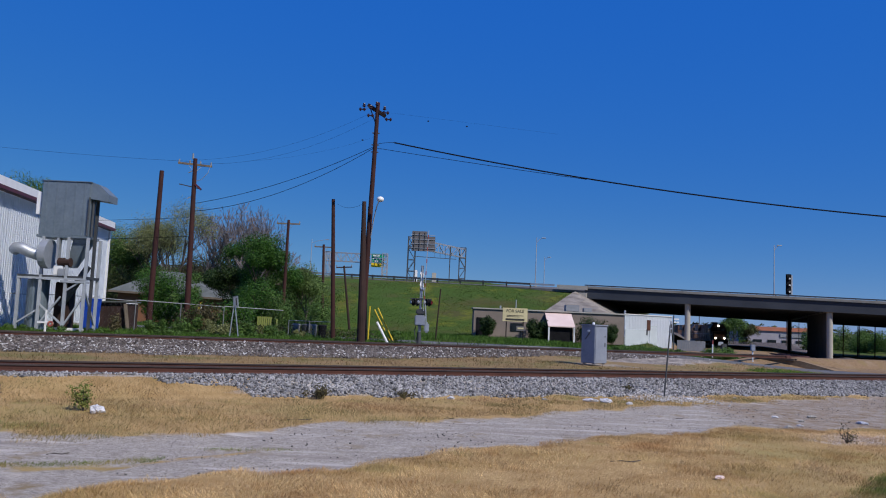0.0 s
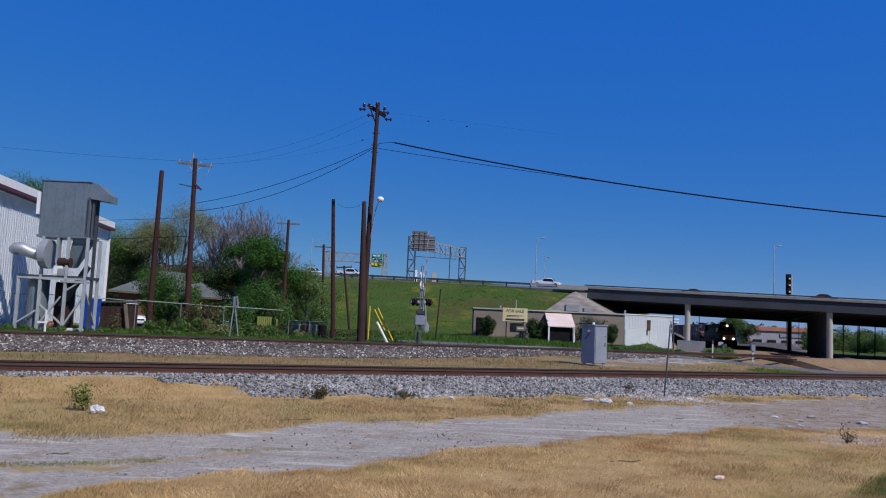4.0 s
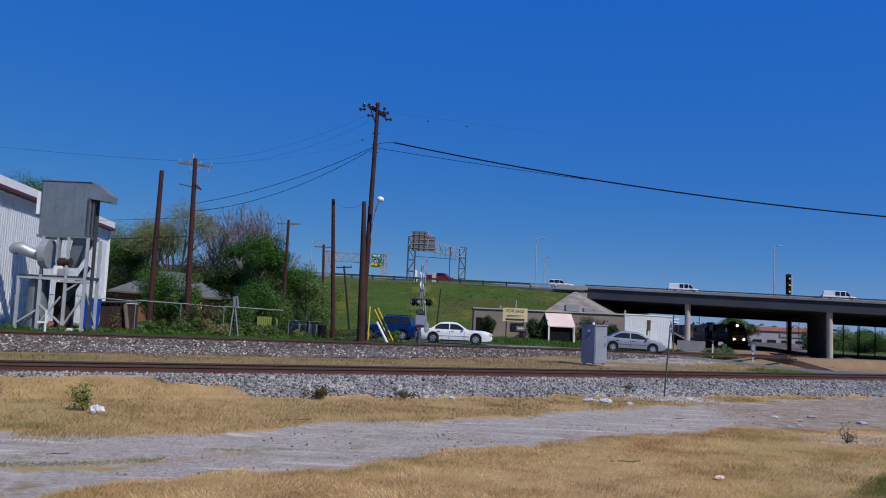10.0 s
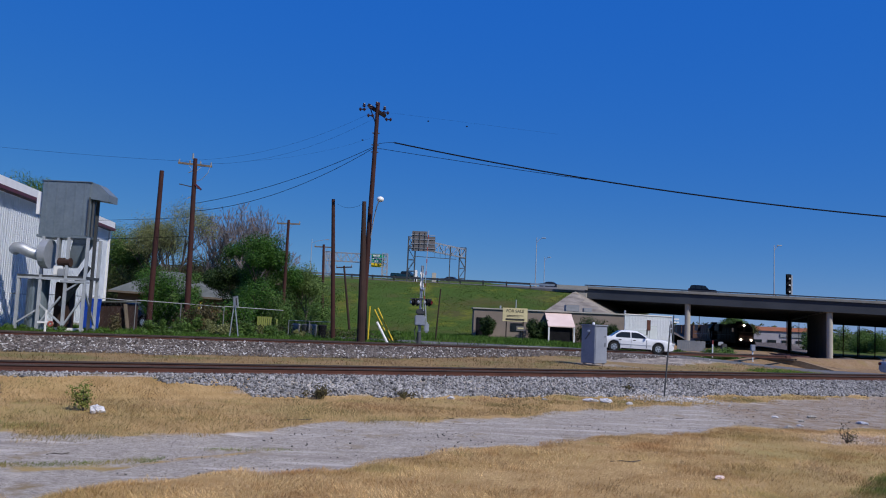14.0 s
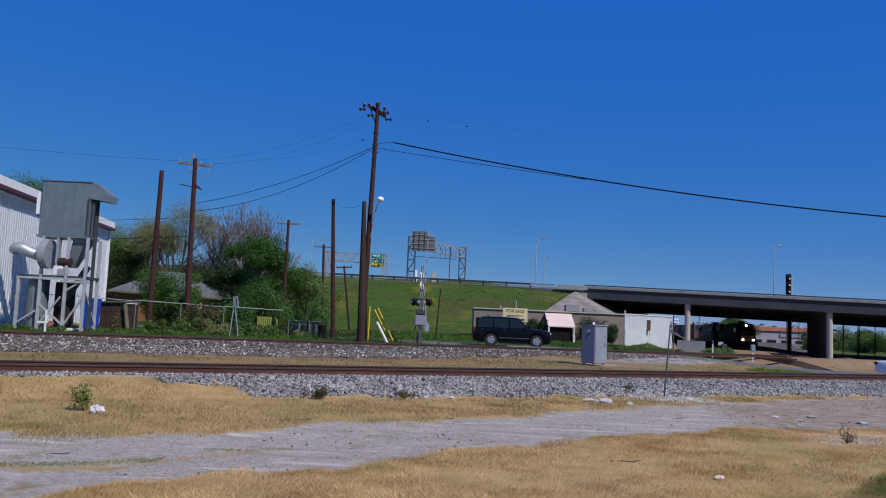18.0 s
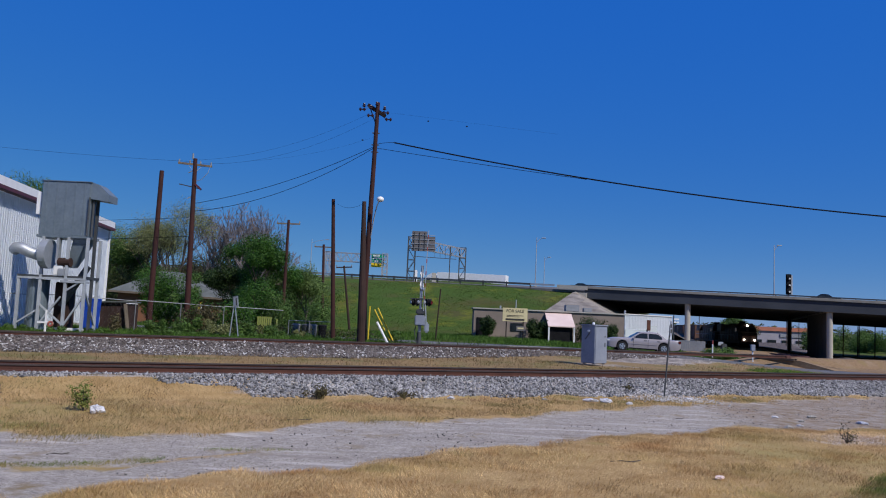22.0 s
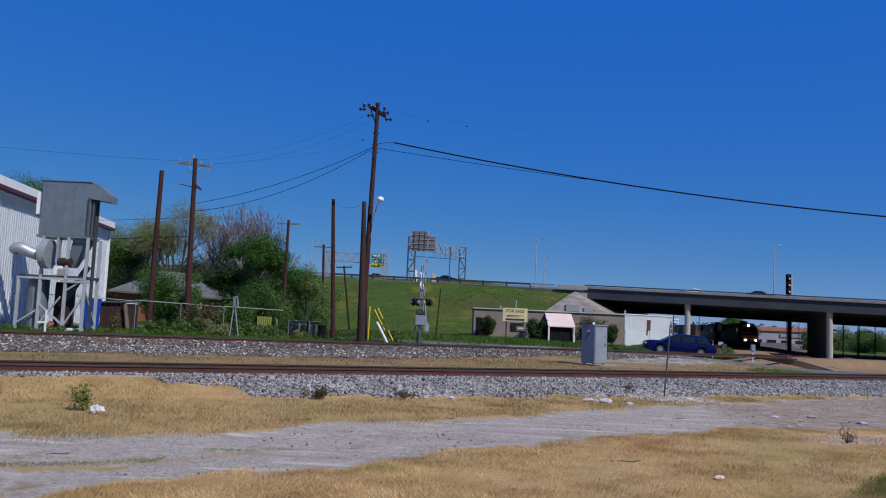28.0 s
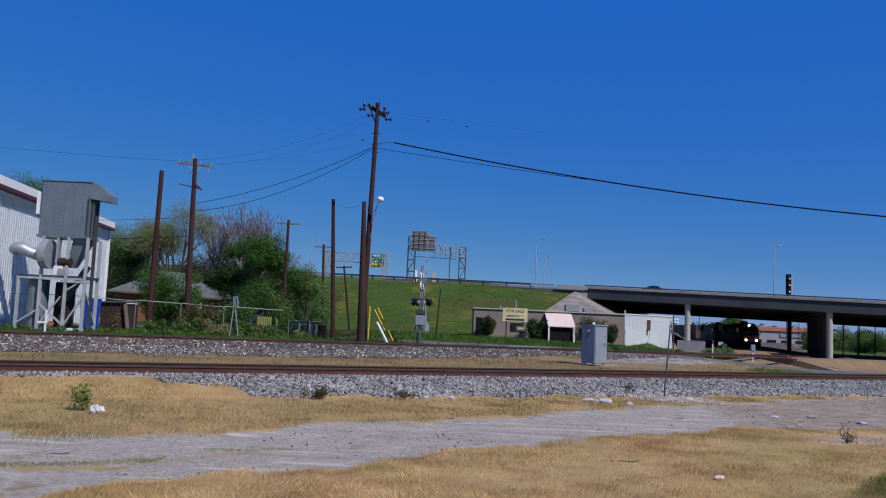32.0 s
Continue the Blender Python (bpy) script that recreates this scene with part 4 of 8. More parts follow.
def truss(bm, p, q, w, h, n, r=0.06):
    """A square lattice beam from p to q."""
    p, q = Vector(p), Vector(q)
    for dy in (-w / 2, w / 2):
        for dz in (0, h):
            o = Vector((0, dy, dz))
            beam(bm, p + o, q + o, r * 1.6, r * 1.6)
        for i in range(n):
            a, b = p.lerp(q, i / n), p.lerp(q, (i + 1) / n)
            lo, hi = Vector((0, dy, 0)), Vector((0, dy, h))
            beam(bm, a + (lo if i % 2 else hi), b + (hi if i % 2 else lo), r, r)
            beam(bm, a + lo, a + hi, r, r)
    return bm


def gantry(base_l, base_r, z0, z1, tower, label):
    """A sign bridge: two lattice towers and a lattice beam."""
    t = thing("sign_gantry", (base_l[0], base_l[1], z0), label, "sign gantry", "highway sign gantries")
    span = Vector((base_r[0] - base_l[0], base_r[1] - base_l[1], 0))
    for o in (Vector((0, 0, 0)), span):
        bm = bm_new()
        for dx in (0, tower):
            for dy in (-0.9, 0.9):
                beam(bm, o + Vector((dx, dy, 0)), o + Vector((dx, dy, z1 - z0)), 0.16, 0.16)
        n = 4
        for i in range(n):
            za, zb = (z1 - z0) * i / n, (z1 - z0) * (i + 1) / n
            for dy in (-0.9, 0.9):
                beam(bm, o + Vector((0 if i % 2 else tower, dy, za)), o + Vector((tower if i % 2 else 0, dy, zb)), 0.09, 0.09)
                beam(bm, o + Vector((0, dy, zb)), o + Vector((tower, dy, zb)), 0.09, 0.09)
        part("tower", bm, M["dark_steel"] if tower >= 1.2 else M["steel"], t)
    bm = truss(bm_new(), Vector((0, 0, z1 - z0 - 1.7)), span + Vector((tower, 0, z1 - z0 - 1.9)), 1.5, 1.6, 12, 0.08)
    part("lattice_beam", bm, M["steel"], t, "galvanised lattice beam")
    return t


g1 = gantry((-5.95, 135), (3.2, 151), on_deck(-5.95, 135) - 0.3, 16.6, 1.2, "grey lattice sign gantry seen from behind")
gb = on_deck(-5.95, 135) - 0.3
part("sign_panel", box(bm_new(), (1.9, -1.15, 15.8 - gb), (2.6, 0.12, 3.4), bevel=0.02), M["sign_back"], g1, "brown-grey back of a large road sign")
part("sign_panel", box(bm_new(), (3.9, -1.15, 15.4 - gb), (1.35, 0.12, 2.5), bevel=0.02), M["sign_back"], g1)
for i in range(3):
    part("sign_brace", box(bm_new(), (1.0 + i * 0.9, -1.28, 15.7 - gb), (0.09, 0.14, 3.2)), M["dark_steel"], g1)
for i in range(4):
    part("sign_brace", box(bm_new(), (2.5, -1.26, 14.6 + i * 0.75 - gb), (4.1, 0.1, 0.08)), M["steel"], g1)
bm = bm_new()
for i in range(5):
    beam(bm, (4.6 + i * 0.9, -0.9, 15.0 - gb), (4.6 + i * 0.9, -0.9, 13.2 - gb), 0.06, 0.06)
beam(bm, (1.0, -0.9, 13.2 - gb), (8.3, -0.9, 13.0 - gb), 0.1, 0.1)
part("walkway", bm, M["dark_steel"], g1, "hanging maintenance walkway")
part("post", beam(bm_new(), (7.2, 0, 0), (7.2, 0, 15.2 - gb), 0.16, 0.16), M["dark_steel"], g1)
for dx, lab in ((3.1, 0), (6.2, 1)):
    bm = box(bm_new(), (dx - 1.6, 0.6, 0.9), (0.75 if lab else 0.45, 0.6, 2.0 if lab else 2.6), bevel=0.05)
    part("control_cabinet" if lab else "ladder_guard", bm, M["concrete"] if lab else M["white"], g1)

g2 = gantry((-22.2, 150), (-11.3, 149), on_deck(-22, 150) - 0.3, 14.7, 0.9, "lattice gantry carrying green direction signs")
gb2 = on_deck(-22, 150) - 0.3
sg = part("green_sign", box(bm_new(), (7.7, -1.1, 13.7 - gb2), (1.6, 0.1, 2.2), bevel=0.03), M["green_sign"], g2, "green direction sign")
sg2 = part("green_sign", box(bm_new(), (9.95, -1.1, 13.75 - gb2), (2.4, 0.1, 1.7), bevel=0.03), M["green_sign"], g2, "green direction sign with white lettering bars")
part("yellow_panel", box(bm_new(), (9.95, -1.1, 12.45 - gb2), (2.4, 0.1, 0.8), bevel=0.03), M["sign_yellow"], g2, "yellow exit panel")
for i, (a, b_, c) in enumerate(((9.7, 14.2, 1.2), (9.9, 13.7, 1.7), (9.8, 13.2, 1.0))):
    part("lettering_bar", box(bm_new(), (a, -1.165, b_ - gb2), (c, 0.02, 0.22)), M["white"], sg2)
for b_ in (14.2, 13.6, 13.1):
    part("lettering_bar", box(bm_new(), (7.7, -1.165, b_ - gb2), (1.0, 0.02, 0.22)), M["white"], sg)

# rail signal standing at the bridge's edge
sig = thing("traffic_signal", (52.7, 120.0, on_deck(52.7, 120.0)), "tall black signal head with three unlit lenses", "signal")
zt = 11.75 - on_deck(52.7, 120.0)
part("mast", rod(bm_new(), (0, 0, 0), (0, 0, zt - 2.5), 0.12, 0.12, 10), M["dark_steel"], sig)
part("housing", box(bm_new(), (0, 0, zt - 1.5), (0.75, 0.35, 3.1), bevel=0.06), M["black"], sig, "black signal housing")
part("side_plate", box(bm_new(), (0.5, 0.1, zt - 1.6), (0.22, 0.3, 3.0), bevel=0.03), M["steel"], sig, "pale grey side plate")
for i in range(3):
    part("visor", rod(bm_new(), (0, -0.45, zt - 0.6 - i * 1.0), (0, -0.17, zt - 0.6 - i * 1.0), 0.24, 0.24, 16), M["black"], sig)
    part("lens", rod(bm_new(), (0, -0.47, zt - 0.66 - i * 1.0), (0, -0.455, zt - 0.66 - i * 1.0), 0.14, 0.14, 14), M["lens_grey"], sig, "pale unlit lens")

# ---- white metal hall and its dust collector ----
hall = thing("metal_hall", (-24.0, 42, 0.75), "long white ribbed metal hall with maroon trim", "building")
W0, W1 = Vector((1.9, -16, 0)), Vector((-2.45, 20.2, 0))
wd = (W1 - W0).normalized()
wlen = (W1 - W0).length
H_TOP = 7.45
wn_ = Vector((wd.y, -wd.x, 0))


def ribbed_wall(p, d, length, h, out, rib=0.3, deep=0.045):
    """A trapezoid-ribbed metal sheet standing on p and running along d."""
    bm = bm_new()
    pts, x = [], 0.0
    while x < length:
        pts += [(x, 0.0), (x + rib * 0.62, 0.0), (x + rib * 0.7, deep), (x + rib * 0.92, deep)]
        x += rib
    pts.append((length, 0.0))
    lo = [bm.verts.new(p + d * a + out * b) for a, b in pts]
    hi = [bm.verts.new(p + d * a + out * b + Vector((0, 0, h))) for a, b in pts]
    for i in range(len(pts) - 1):
        bm.faces.new((lo[i], lo[i + 1], hi[i + 1], hi[i]))
    bmesh.ops.solidify(bm, geom=list(bm.faces), thickness=0.1)
    return bm


part("wall_panel", ribbed_wall(W0, wd, wlen, H_TOP, wn_), M["white_wall"], hall, "white ribbed metal wall")
back = W1 - wn_ * 22
part("wall_panel", ribbed_wall(W1 + Vector((0, 0.02, 0)), -wn_, 22, H_TOP, wd), M["white_wall"], hall)
part("wall_panel", ribbed_wall(W0 - Vector((0, 0.02, 0)), -wn_, 22, H_TOP, -wd), M["white_wall"], hall)
part("wall_panel", ribbed_wall(W0 - wn_ * 22, wd, wlen, H_TOP, -wn_), M["white_wall"], hall)
bm = bm_new()
beam(bm, W0 + wn_ * 0.28 + Vector((0, 0, H_TOP + 0.1)), W1 + wn_ * 0.28 + Vector((0, 0, H_TOP + 0.1)), 0.5, 0.2)
part("eave_trim", bm, M["maroon"], hall, "maroon eave trim")
bm = bm_new()
beam(bm, W0 + wn_ * 0.2 + Vector((0, 0, H_TOP + 0.46)), W1 + wn_ * 0.2 + wd * 0.3 + Vector((0, 0, H_TOP + 0.46)), 0.35, 0.5)
part("roof_edge", bm, M["white"], hall, "white roof edge")
bm = bm_new()
z0 = H_TOP + 0.45
a, b_ = W0 - wd * 0.2, W1 + wd * 0.3
mid = -wn_ * 11
prism_pts = [a, b_, b_ + mid + Vector((0, 0, 1.9)), a + mid + Vector((0, 0, 1.9))]
vs = [bm.verts.new(p + Vector((0, 0, z0))) for p in prism_pts] + [bm.verts.new(p - wn_ * (22 if i < 2 else 0) + Vector((0, 0, z0))) for i, p in enumerate(prism_pts)]
bm.faces.new(vs[:4])
bm.faces.new((vs[3], vs[2], vs[5], vs[4]))
bmesh.ops.solidify(bm, geom=list(bm.faces), thickness=0.12)
part("roof", bm, M["white"], hall, "white low-pitched metal roof")
part("corner_trim", box(bm_new(), (W1.x + 0.06, W1.y + 0.06, H_TOP / 2), (0.16, 0.16, H_TOP)), M["white"], hall)
part("step", box(bm_new(), (W1.x + 0.7, W1.y - 6, 0.1), (1.0, 3.0, 0.3), bevel=0.02), M["concrete"], hall)

col = thing("dust_collector", (-20.68, 43.6, 0.72), "grey sheet-steel dust collector on a braced frame", "dust collector")
part("filter_box", box(bm_new(), (0.18, -0.55, 6.65), (2.6, 1.3, 2.95), bevel=0.04), M["silo"], col, "weathered grey filter housing")
for i in range(-2, 3):
    part("seam", box(bm_new(), (0.18 + i * 0.5, -1.21, 6.65), (0.03, 0.02, 2.9)), M["silo"], col)
part("top_lid", box(bm_new(), (0.18, -0.55, 8.14), (2.7, 1.4, 0.06), bevel=0.02), M["silo"], col)
part("bottom_band", box(bm_new(), (0.2, -0.55, 5.12), (2.75, 1.5, 0.14), bevel=0.02), M["silo"], col)
bm = prism(bm_new(), [(1.47, 7.25), (1.47, 8.12), (1.85, 8.06), (2.5, 7.5), (2.5, 7.12), (1.75, 7.22)], -1.1, 0.0)
part("outlet_hood", bm, M["silo"], col, "angled grey outlet hood")
bm = loft(bm_new(), [[(0.75, -1.1, 5.06), (1.5, -1.1, 5.06), (1.5, 0.0, 5.06), (0.75, 0.0, 5.06)], [(0.35, -0.8, 3.5), (0.75, -0.8, 3.5), (0.75, -0.3, 3.5), (0.35, -0.3, 3.5)]])
part("hopper", bm, M["silo"], col, "tapered steel hopper")
for x, y in ((-1.9, -1.25), (-0.75, -1.25), (0.6, -1.25), (1.62, -1.25), (-1.9, 0.3), (1.62, 0.3), (1.66, -0.5)):
    part("leg", beam(bm_new(), (x, y, 0), (x, y, (2.9 if x < -1 else 5.1) if x < 1.65 else 7.2), 0.14, 0.14), M["pale_steel"] if x < 1.65 else M["dark_steel"], col)
for p, q in (((-1.9, -1.25, 0.4), (-0.75, -1.25, 1.2)), ((-0.75, -1.25, 1.5), (0.6, -1.25, 0.4)), ((-0.75, -1.25, 0.3), (0.4, -1.25, 1.9)), ((0.6, -1.25, 0.3), (1.62, -1.25, 2.0)), ((0.6, -1.25, 2.2), (1.62, -1.25, 2.9)),
             ((1.62, 0.3, 0.4), (1.62, -1.25, 2.4))):
    part("brace", beam(bm_new(), p, q, 0.085, 0.085), M["pale_steel"], col)
part("chute", beam(bm_new(), (0.2, -0.7, 1.4), (1.5, -0.7, 3.6), 0.3, 0.25), M["dark_steel"], col, "dark steel discharge chute")
part("platform", box(bm_new(), (-0.15, -0.5, 2.95), (3.7, 1.6, 0.14)), M["dark_steel"], col, "dark steel platform")
part("platform_edge", box(bm_new(), (-0.15, -1.32, 2.86), (3.7, 0.05, 0.1)), M["pale_steel"], col, "pale platform edge rail")
part("platform", box(bm_new(), (1.0, -1.0, 2.72), (1.3, 0.7, 0.12)), M["pale_steel"], col)
bm = rod(bm_new(), (-0.75, -1.15, 4.15), (-0.35, -1.15, 4.15), 0.78, 0.78, 24)
part("blower", bm, M["steel"], col, "round galvanised blower casing", smooth="edges")
part("blower_motor", rod(bm_new(), (0.1, -1.15, 3.75), (0.75, -1.15, 3.75), 0.24, 0.24, 14), M["pole_dark"], col, "dark brown motor")
part("motor_mount", box(bm_new(), (0.35, -1.15, 3.2), (0.4, 0.4, 0.4), bevel=0.03), M["steel"], col)
part("belt_guard", box(bm_new(), (0.05, -1.2, 4.35), (0.12, 0.4, 1.4), bevel=0.03), M["steel"], col)
bm = tube(bm_new(), [(-2.25, -1.3, 4.3), (-2.1, -1.45, 4.4), (-1.9, -1.5, 4.42), (-1.7, -1.48, 4.36), (-1.4, -1.35, 4.2), (-0.9, -1.2, 4.05)], 0.3, 14)
part("inlet_duct", bm, M["steel"], col, "fat galvanised inlet duct", smooth="edges")
part("drum", rod(bm_new(), (-1.2, -0.5, 0), (-1.2, -0.5, 2.8), 0.55, 0.55, 18), M["silo"], col, "upright grey drum")
part("drum", box(bm_new(), (0.1, -0.1, 1.4), (0.8, 0.8, 2.6), bevel=0.05), M["pole_dark"], col, "dark brown bin under the hopper")
part("electric_box", box(bm_new(), (0.15, -1.2, 3.3), (0.5, 0.2, 0.5), bevel=0.02), M["white"], col)
part("vent_box", box(bm_new(), (-1.3, -0.9, 6.9), (0.3, 0.3, 1.2), bevel=0.02), M["white"], col)
part("pipe", rod(bm_new(), (1.6, -0.9, 5.2), (1.6, -0.9, 7.2), 0.07), M["dark_steel"], col)
part("pipe", rod(bm_new(), (1.52, -1.28, 5.2), (1.52, -1.28, 7.3), 0.05), M["dark_steel"], col)

bin_ = thing("blue_bin", (-20.5, 46.6, 0.8), "bright blue plastic bin beside the hall", "bin")
part("tub", loft(bm_new(), [[(-0.36, -0.4, 0.1), (0.36, -0.4, 0.1), (0.36, 0.4, 0.1), (-0.36, 0.4, 0.1)], [(-0.42, -0.46, 1.75), (0.42, -0.46, 1.75), (0.42, 0.46, 1.75), (-0.42, 0.46, 1.75)]]), M["blue_plastic"], bin_)
part("lid", box(bm_new(), (0, 0, 1.8), (0.9, 0.98, 0.1), bevel=0.03), M["blue_plastic"], bin_)
for x in (-0.3, 0.3):
    part("wheel", rod(bm_new(), (x - 0.04, 0.38, 0.1), (x + 0.04, 0.38, 0.1), 0.1, 0.1, 14), M["rubber"], bin_)

shed = thing("garden_shed", (-20.35, 50.5, 0.78), "dark weathered wooden shed with a sloped end", "shed")
for i in range(5):
    part("board", box(bm_new(), (-0.65 + i * 0.31, -1.0, 0.85), (0.295, 0.05, 1.7 + random.uniform(-0.03, 0.03))), M["pole_dark"], shed)
part("body", box(bm_new(), (-0.03, 0.1, 0.84), (1.5, 2.1, 1.66)), M["pole_dark"], shed)
part("roof", prism(bm_new(), [(-0.95, 1.68), (0.85, 1.75), (0.85, 1.83), (-0.95, 1.76)], -1.2, 1.3), M["shingle"], shed)
part("leaning_board", beam(bm_new(), (0.75, -1.1, 1.65), (1.05, -1.15, 0.0), 0.35, 0.05), M["wood_grey"], shed, "grey leaning board")

# ---- the house behind the shrubs ----
house = thing("brown_house", (-29.0, 84, 0.75), "low brown house with a grey hip roof", "house")
part("wall", box(bm_new(), (0, 3.5, 1.6), (10.4, 7, 3.2)), M["house_wall"], house, "brown boarded wall")
bm = bm_new()
r0 = [bm.verts.new(p) for p in ((-6.0, -0.7, 3.3), (6.0, -0.7, 2.95), (6.0, 7.7, 2.95), (-6.0, 7.7, 3.3))]
r1 = [bm.verts.new((-2.0, 3.5, 5.7)), bm.verts.new((0.2, 3.5, 5.7))]
for f_ in ((r0[0], r0[1], r1[1], r1[0]), (r0[1], r0[2], r1[1]), (r0[2], r0[3], r1[0], r1[1]), (r0[3], r0[0], r1[0]), (r0[3], r0[2], r0[1], r0[0])):
    bm.faces.new(f_)
part("roof", bm, M["shingle"], house, "grey shingled hip roof")
part("fascia", beam(bm_new(), (-6.0, -0.68, 3.22), (6.0, -0.68, 2.87), 0.08, 0.2), M["wood_grey"], house)
for x in (-3.6, -0.4, 3.2):
    w = part("window", box(bm_new(), (x, -0.03, 1.4), (1.2, 0.12, 1.2), bevel=0.02), M["white"], house)
    part("pane", box(bm_new(), (x, -0.1, 1.4), (1.0, 0.03, 1.0)), M["glass_dark"], w)
part("door", box(bm_new(), (1.6, -0.04, 1.02), (0.95, 0.1, 2.04), bevel=0.02), M["wood_grey"], house)
part("porch_post", beam(bm_new(), (3.0, -0.6, 0), (3.9, -0.6, 2.4), 0.14, 0.14), M["yellow"], house, "leaning yellow timber")

# ---- tan block building that is for sale, and the white hall beside it ----
shop = thing("tan_block_building", (3.6, 86, 0.6), "low tan block building with a flat pale roof edge", "building")
part("wall", box(bm_new(), (8.2, 1.9, 1.6), (16.3, 3.8, 3.2)), M["tan_wall"], shop, "tan painted block wall")
part("roof_edge", box(bm_new(), (8.2, 1.9, 3.28), (16.6, 4.1, 0.16), bevel=0.03), M["concrete"], shop, "pale flat roof edge")
part("roof_unit", box(bm_new(), (10.9, 1.6, 3.75), (1.5, 1.2, 0.7), bevel=0.04), M["concrete_dark"], shop, "rooftop air-conditioning unit")
part("roof_unit", box(bm_new(), (12.6, 1.6, 3.62), (0.9, 0.8, 0.45), bevel=0.04), M["concrete_dark"], shop)
part("vent_pipe", rod(bm_new(), (4.7, 1.2, 3.4), (4.7, 1.2, 4.4), 0.05), M["steel"], shop)
part("vent_pipe", rod(bm_new(), (3.0, 1.2, 3.4), (3.0, 1.2, 3.7), 0.09), M["steel"], shop)
for x, w, dark in ((0.6, 1.3, 1), (6.2, 1.2, 0), (4.3, 1.3, 0)):
    part("doorway" if dark else "window", box(bm_new(), (x + 0.4, -0.02, 1.15 if dark else 1.4), (w, 0.08, 2.3 if dark else 0.9)), M["glass_dark"] if not dark else M["black"], shop)
bm = prism(bm_new(), [(-0.02, 3.1), (-2.9, 1.72), (-2.9, 1.62), (-0.02, 3.0)], 7.75, 10.6, "x")
part("awning", bm, M["pink_roof"], shop, "pale pink sloped awning")
for x in (7.85, 10.5):
    part("awning_post", box(bm_new(), (x, -2.8, 0.8), (0.14, 0.14, 1.7)), M["white"], shop)
# added black block that stands in for the shade below the awning
part("awning_shade", box(bm_new(), (9.15, -1.3, 0.82), (2.4, 2.5, 1.6)), M["black"], shop, "black block for the shaded opening under the awning")

sale = thing("for_sale_sign", (7.55, 80, 0.75), "cream for-sale board on two dark posts", "sign")
part("board", box(bm_new(), (0, 0, 2.5), (2.5, 0.06, 1.35), bevel=0.01), M["cream"], sale)
for x in (-0.85, 0.85):
    part("post", box(bm_new(), (x, 0.08, 1.2), (0.1, 0.1, 2.6)), M["black"], sale)


def text(body, at, size, material, parent, rz=0.0, name="lettering"):
    """Raised words standing upright and facing the camera's side."""
    cu = bpy.data.curves.new(name, "FONT")
    cu.body, cu.size, cu.extrude, cu.align_x = body, size, 0.006, "CENTER"
    tmp = bpy.data.objects.new(name, cu)
    scene.collection.objects.link(tmp)
    me = bpy.data.meshes.new_from_object(tmp.evaluated_get(bpy.context.evaluated_depsgraph_get()))
    bpy.data.objects.remove(tmp)
    me.materials.clear()
    me.materials.append(material)
    ob = new(name, me)
    ob.parent, ob.matrix_basis = parent, pose(*at, 90, 0, rz)
    return ob


text("FOR SALE", (0, -0.042, 2.74), 0.42, M["ink"], sale)
for x, z, w, h in ((0, 2.42, 1.7, 0.06), (-0.2, 2.3, 1.3, 0.05), (0.0, 2.02, 1.9, 0.2)):
    part("lettering_bar", box(bm_new(), (x, -0.036, z), (w, 0.012, h)), M["ink"], sale)
small = thing("lease_sign", (8.1, 79.6, 0.75), "small pale notice on a short stake", "sign")
part("board", box(bm_new(), (0, 0, 1.15), (0.85, 0.04, 0.5), bevel=0.01), M["sign_back"], small)
part("stake", box(bm_new(), (0, 0.04, 0.5), (0.06, 0.06, 1.2)), M["black"], small)
part("lettering_bar", box(bm_new(), (0, -0.026, 1.17), (0.6, 0.012, 0.16)), M["cream"], small)

annex = thing("white_metal_building", (20.05, 86.1, 0.4), "small white ribbed metal building with a rusty patch", "building", rz=30)
AL, AH, AV = 6.95, 3.5, Vector((0.5, 0.866, 0)) * 4
for p_, d_, l_, o_ in (((0, 0, 0), (1, 0, 0), AL, (0, -1, 0)), ((AL, 0, 0), (0.5, 0.866, 0), 4, (0.866, -0.5, 0)), ((0, 0.06, 0), (0.5, 0.866, 0), 4, (-0.866, 0.5, 0)), (AV, (1, 0, 0), AL, (0, 1, 0))):
    part("wall_panel", ribbed_wall(Vector(p_), Vector(d_), l_, AH, Vector(o_), 0.42, 0.012), M["white_wall"], annex, "white ribbed metal wall")
part("roof", prism(bm_new(), [(-0.1, -0.1), (AL + 0.1, -0.1), (AL + 0.1 + AV.x, AV.y + 0.1), (AV.x - 0.1, AV.y + 0.1)], AH + 0.01, AH + 0.09, "z"), M["white"], annex)
part("wall_patch", box(bm_new(), (1.75, -0.03, 0.95), (3.4, 0.03, 1.9)), M["patch_panel"], annex, "duller grey-white replaced wall sheet")
part("wall_patch", box(bm_new(), (4.2, -0.03, 1.2), (1.1, 0.03, 2.4)), M["patch_panel"], annex)
part("rusty_patch", box(bm_new(), (3.5, -0.05, 2.45), (0.5, 0.05, 1.15)), M["rust"], annex, "rusty brown door panel")
part("rusty_patch", box(bm_new(), (3.25, -0.05, 1.65), (0.22, 0.05, 0.6)), M["dark_steel"], annex)
part("vent_pipe", rod(bm_new(), (0.25, 0.3, 3.4), (0.25, 0.3, 3.95), 0.1), M["steel"], annex)
fen = thing("board_fence", (23.9, 79.6, 0.4), "grey board fence beside the white building", "fence", rz=-10)
for i in range(16):
    part("board", box(bm_new(), (i * 0.17, 0, 0.52), (0.155, 0.03, 1.05 + random.uniform(-0.05, 0.05))), M["concrete_dark"], fen)
part("rail", box(bm_new(), (1.3, 0.04, 0.95), (2.7, 0.05, 0.09)), M["wood_grey"], fen)
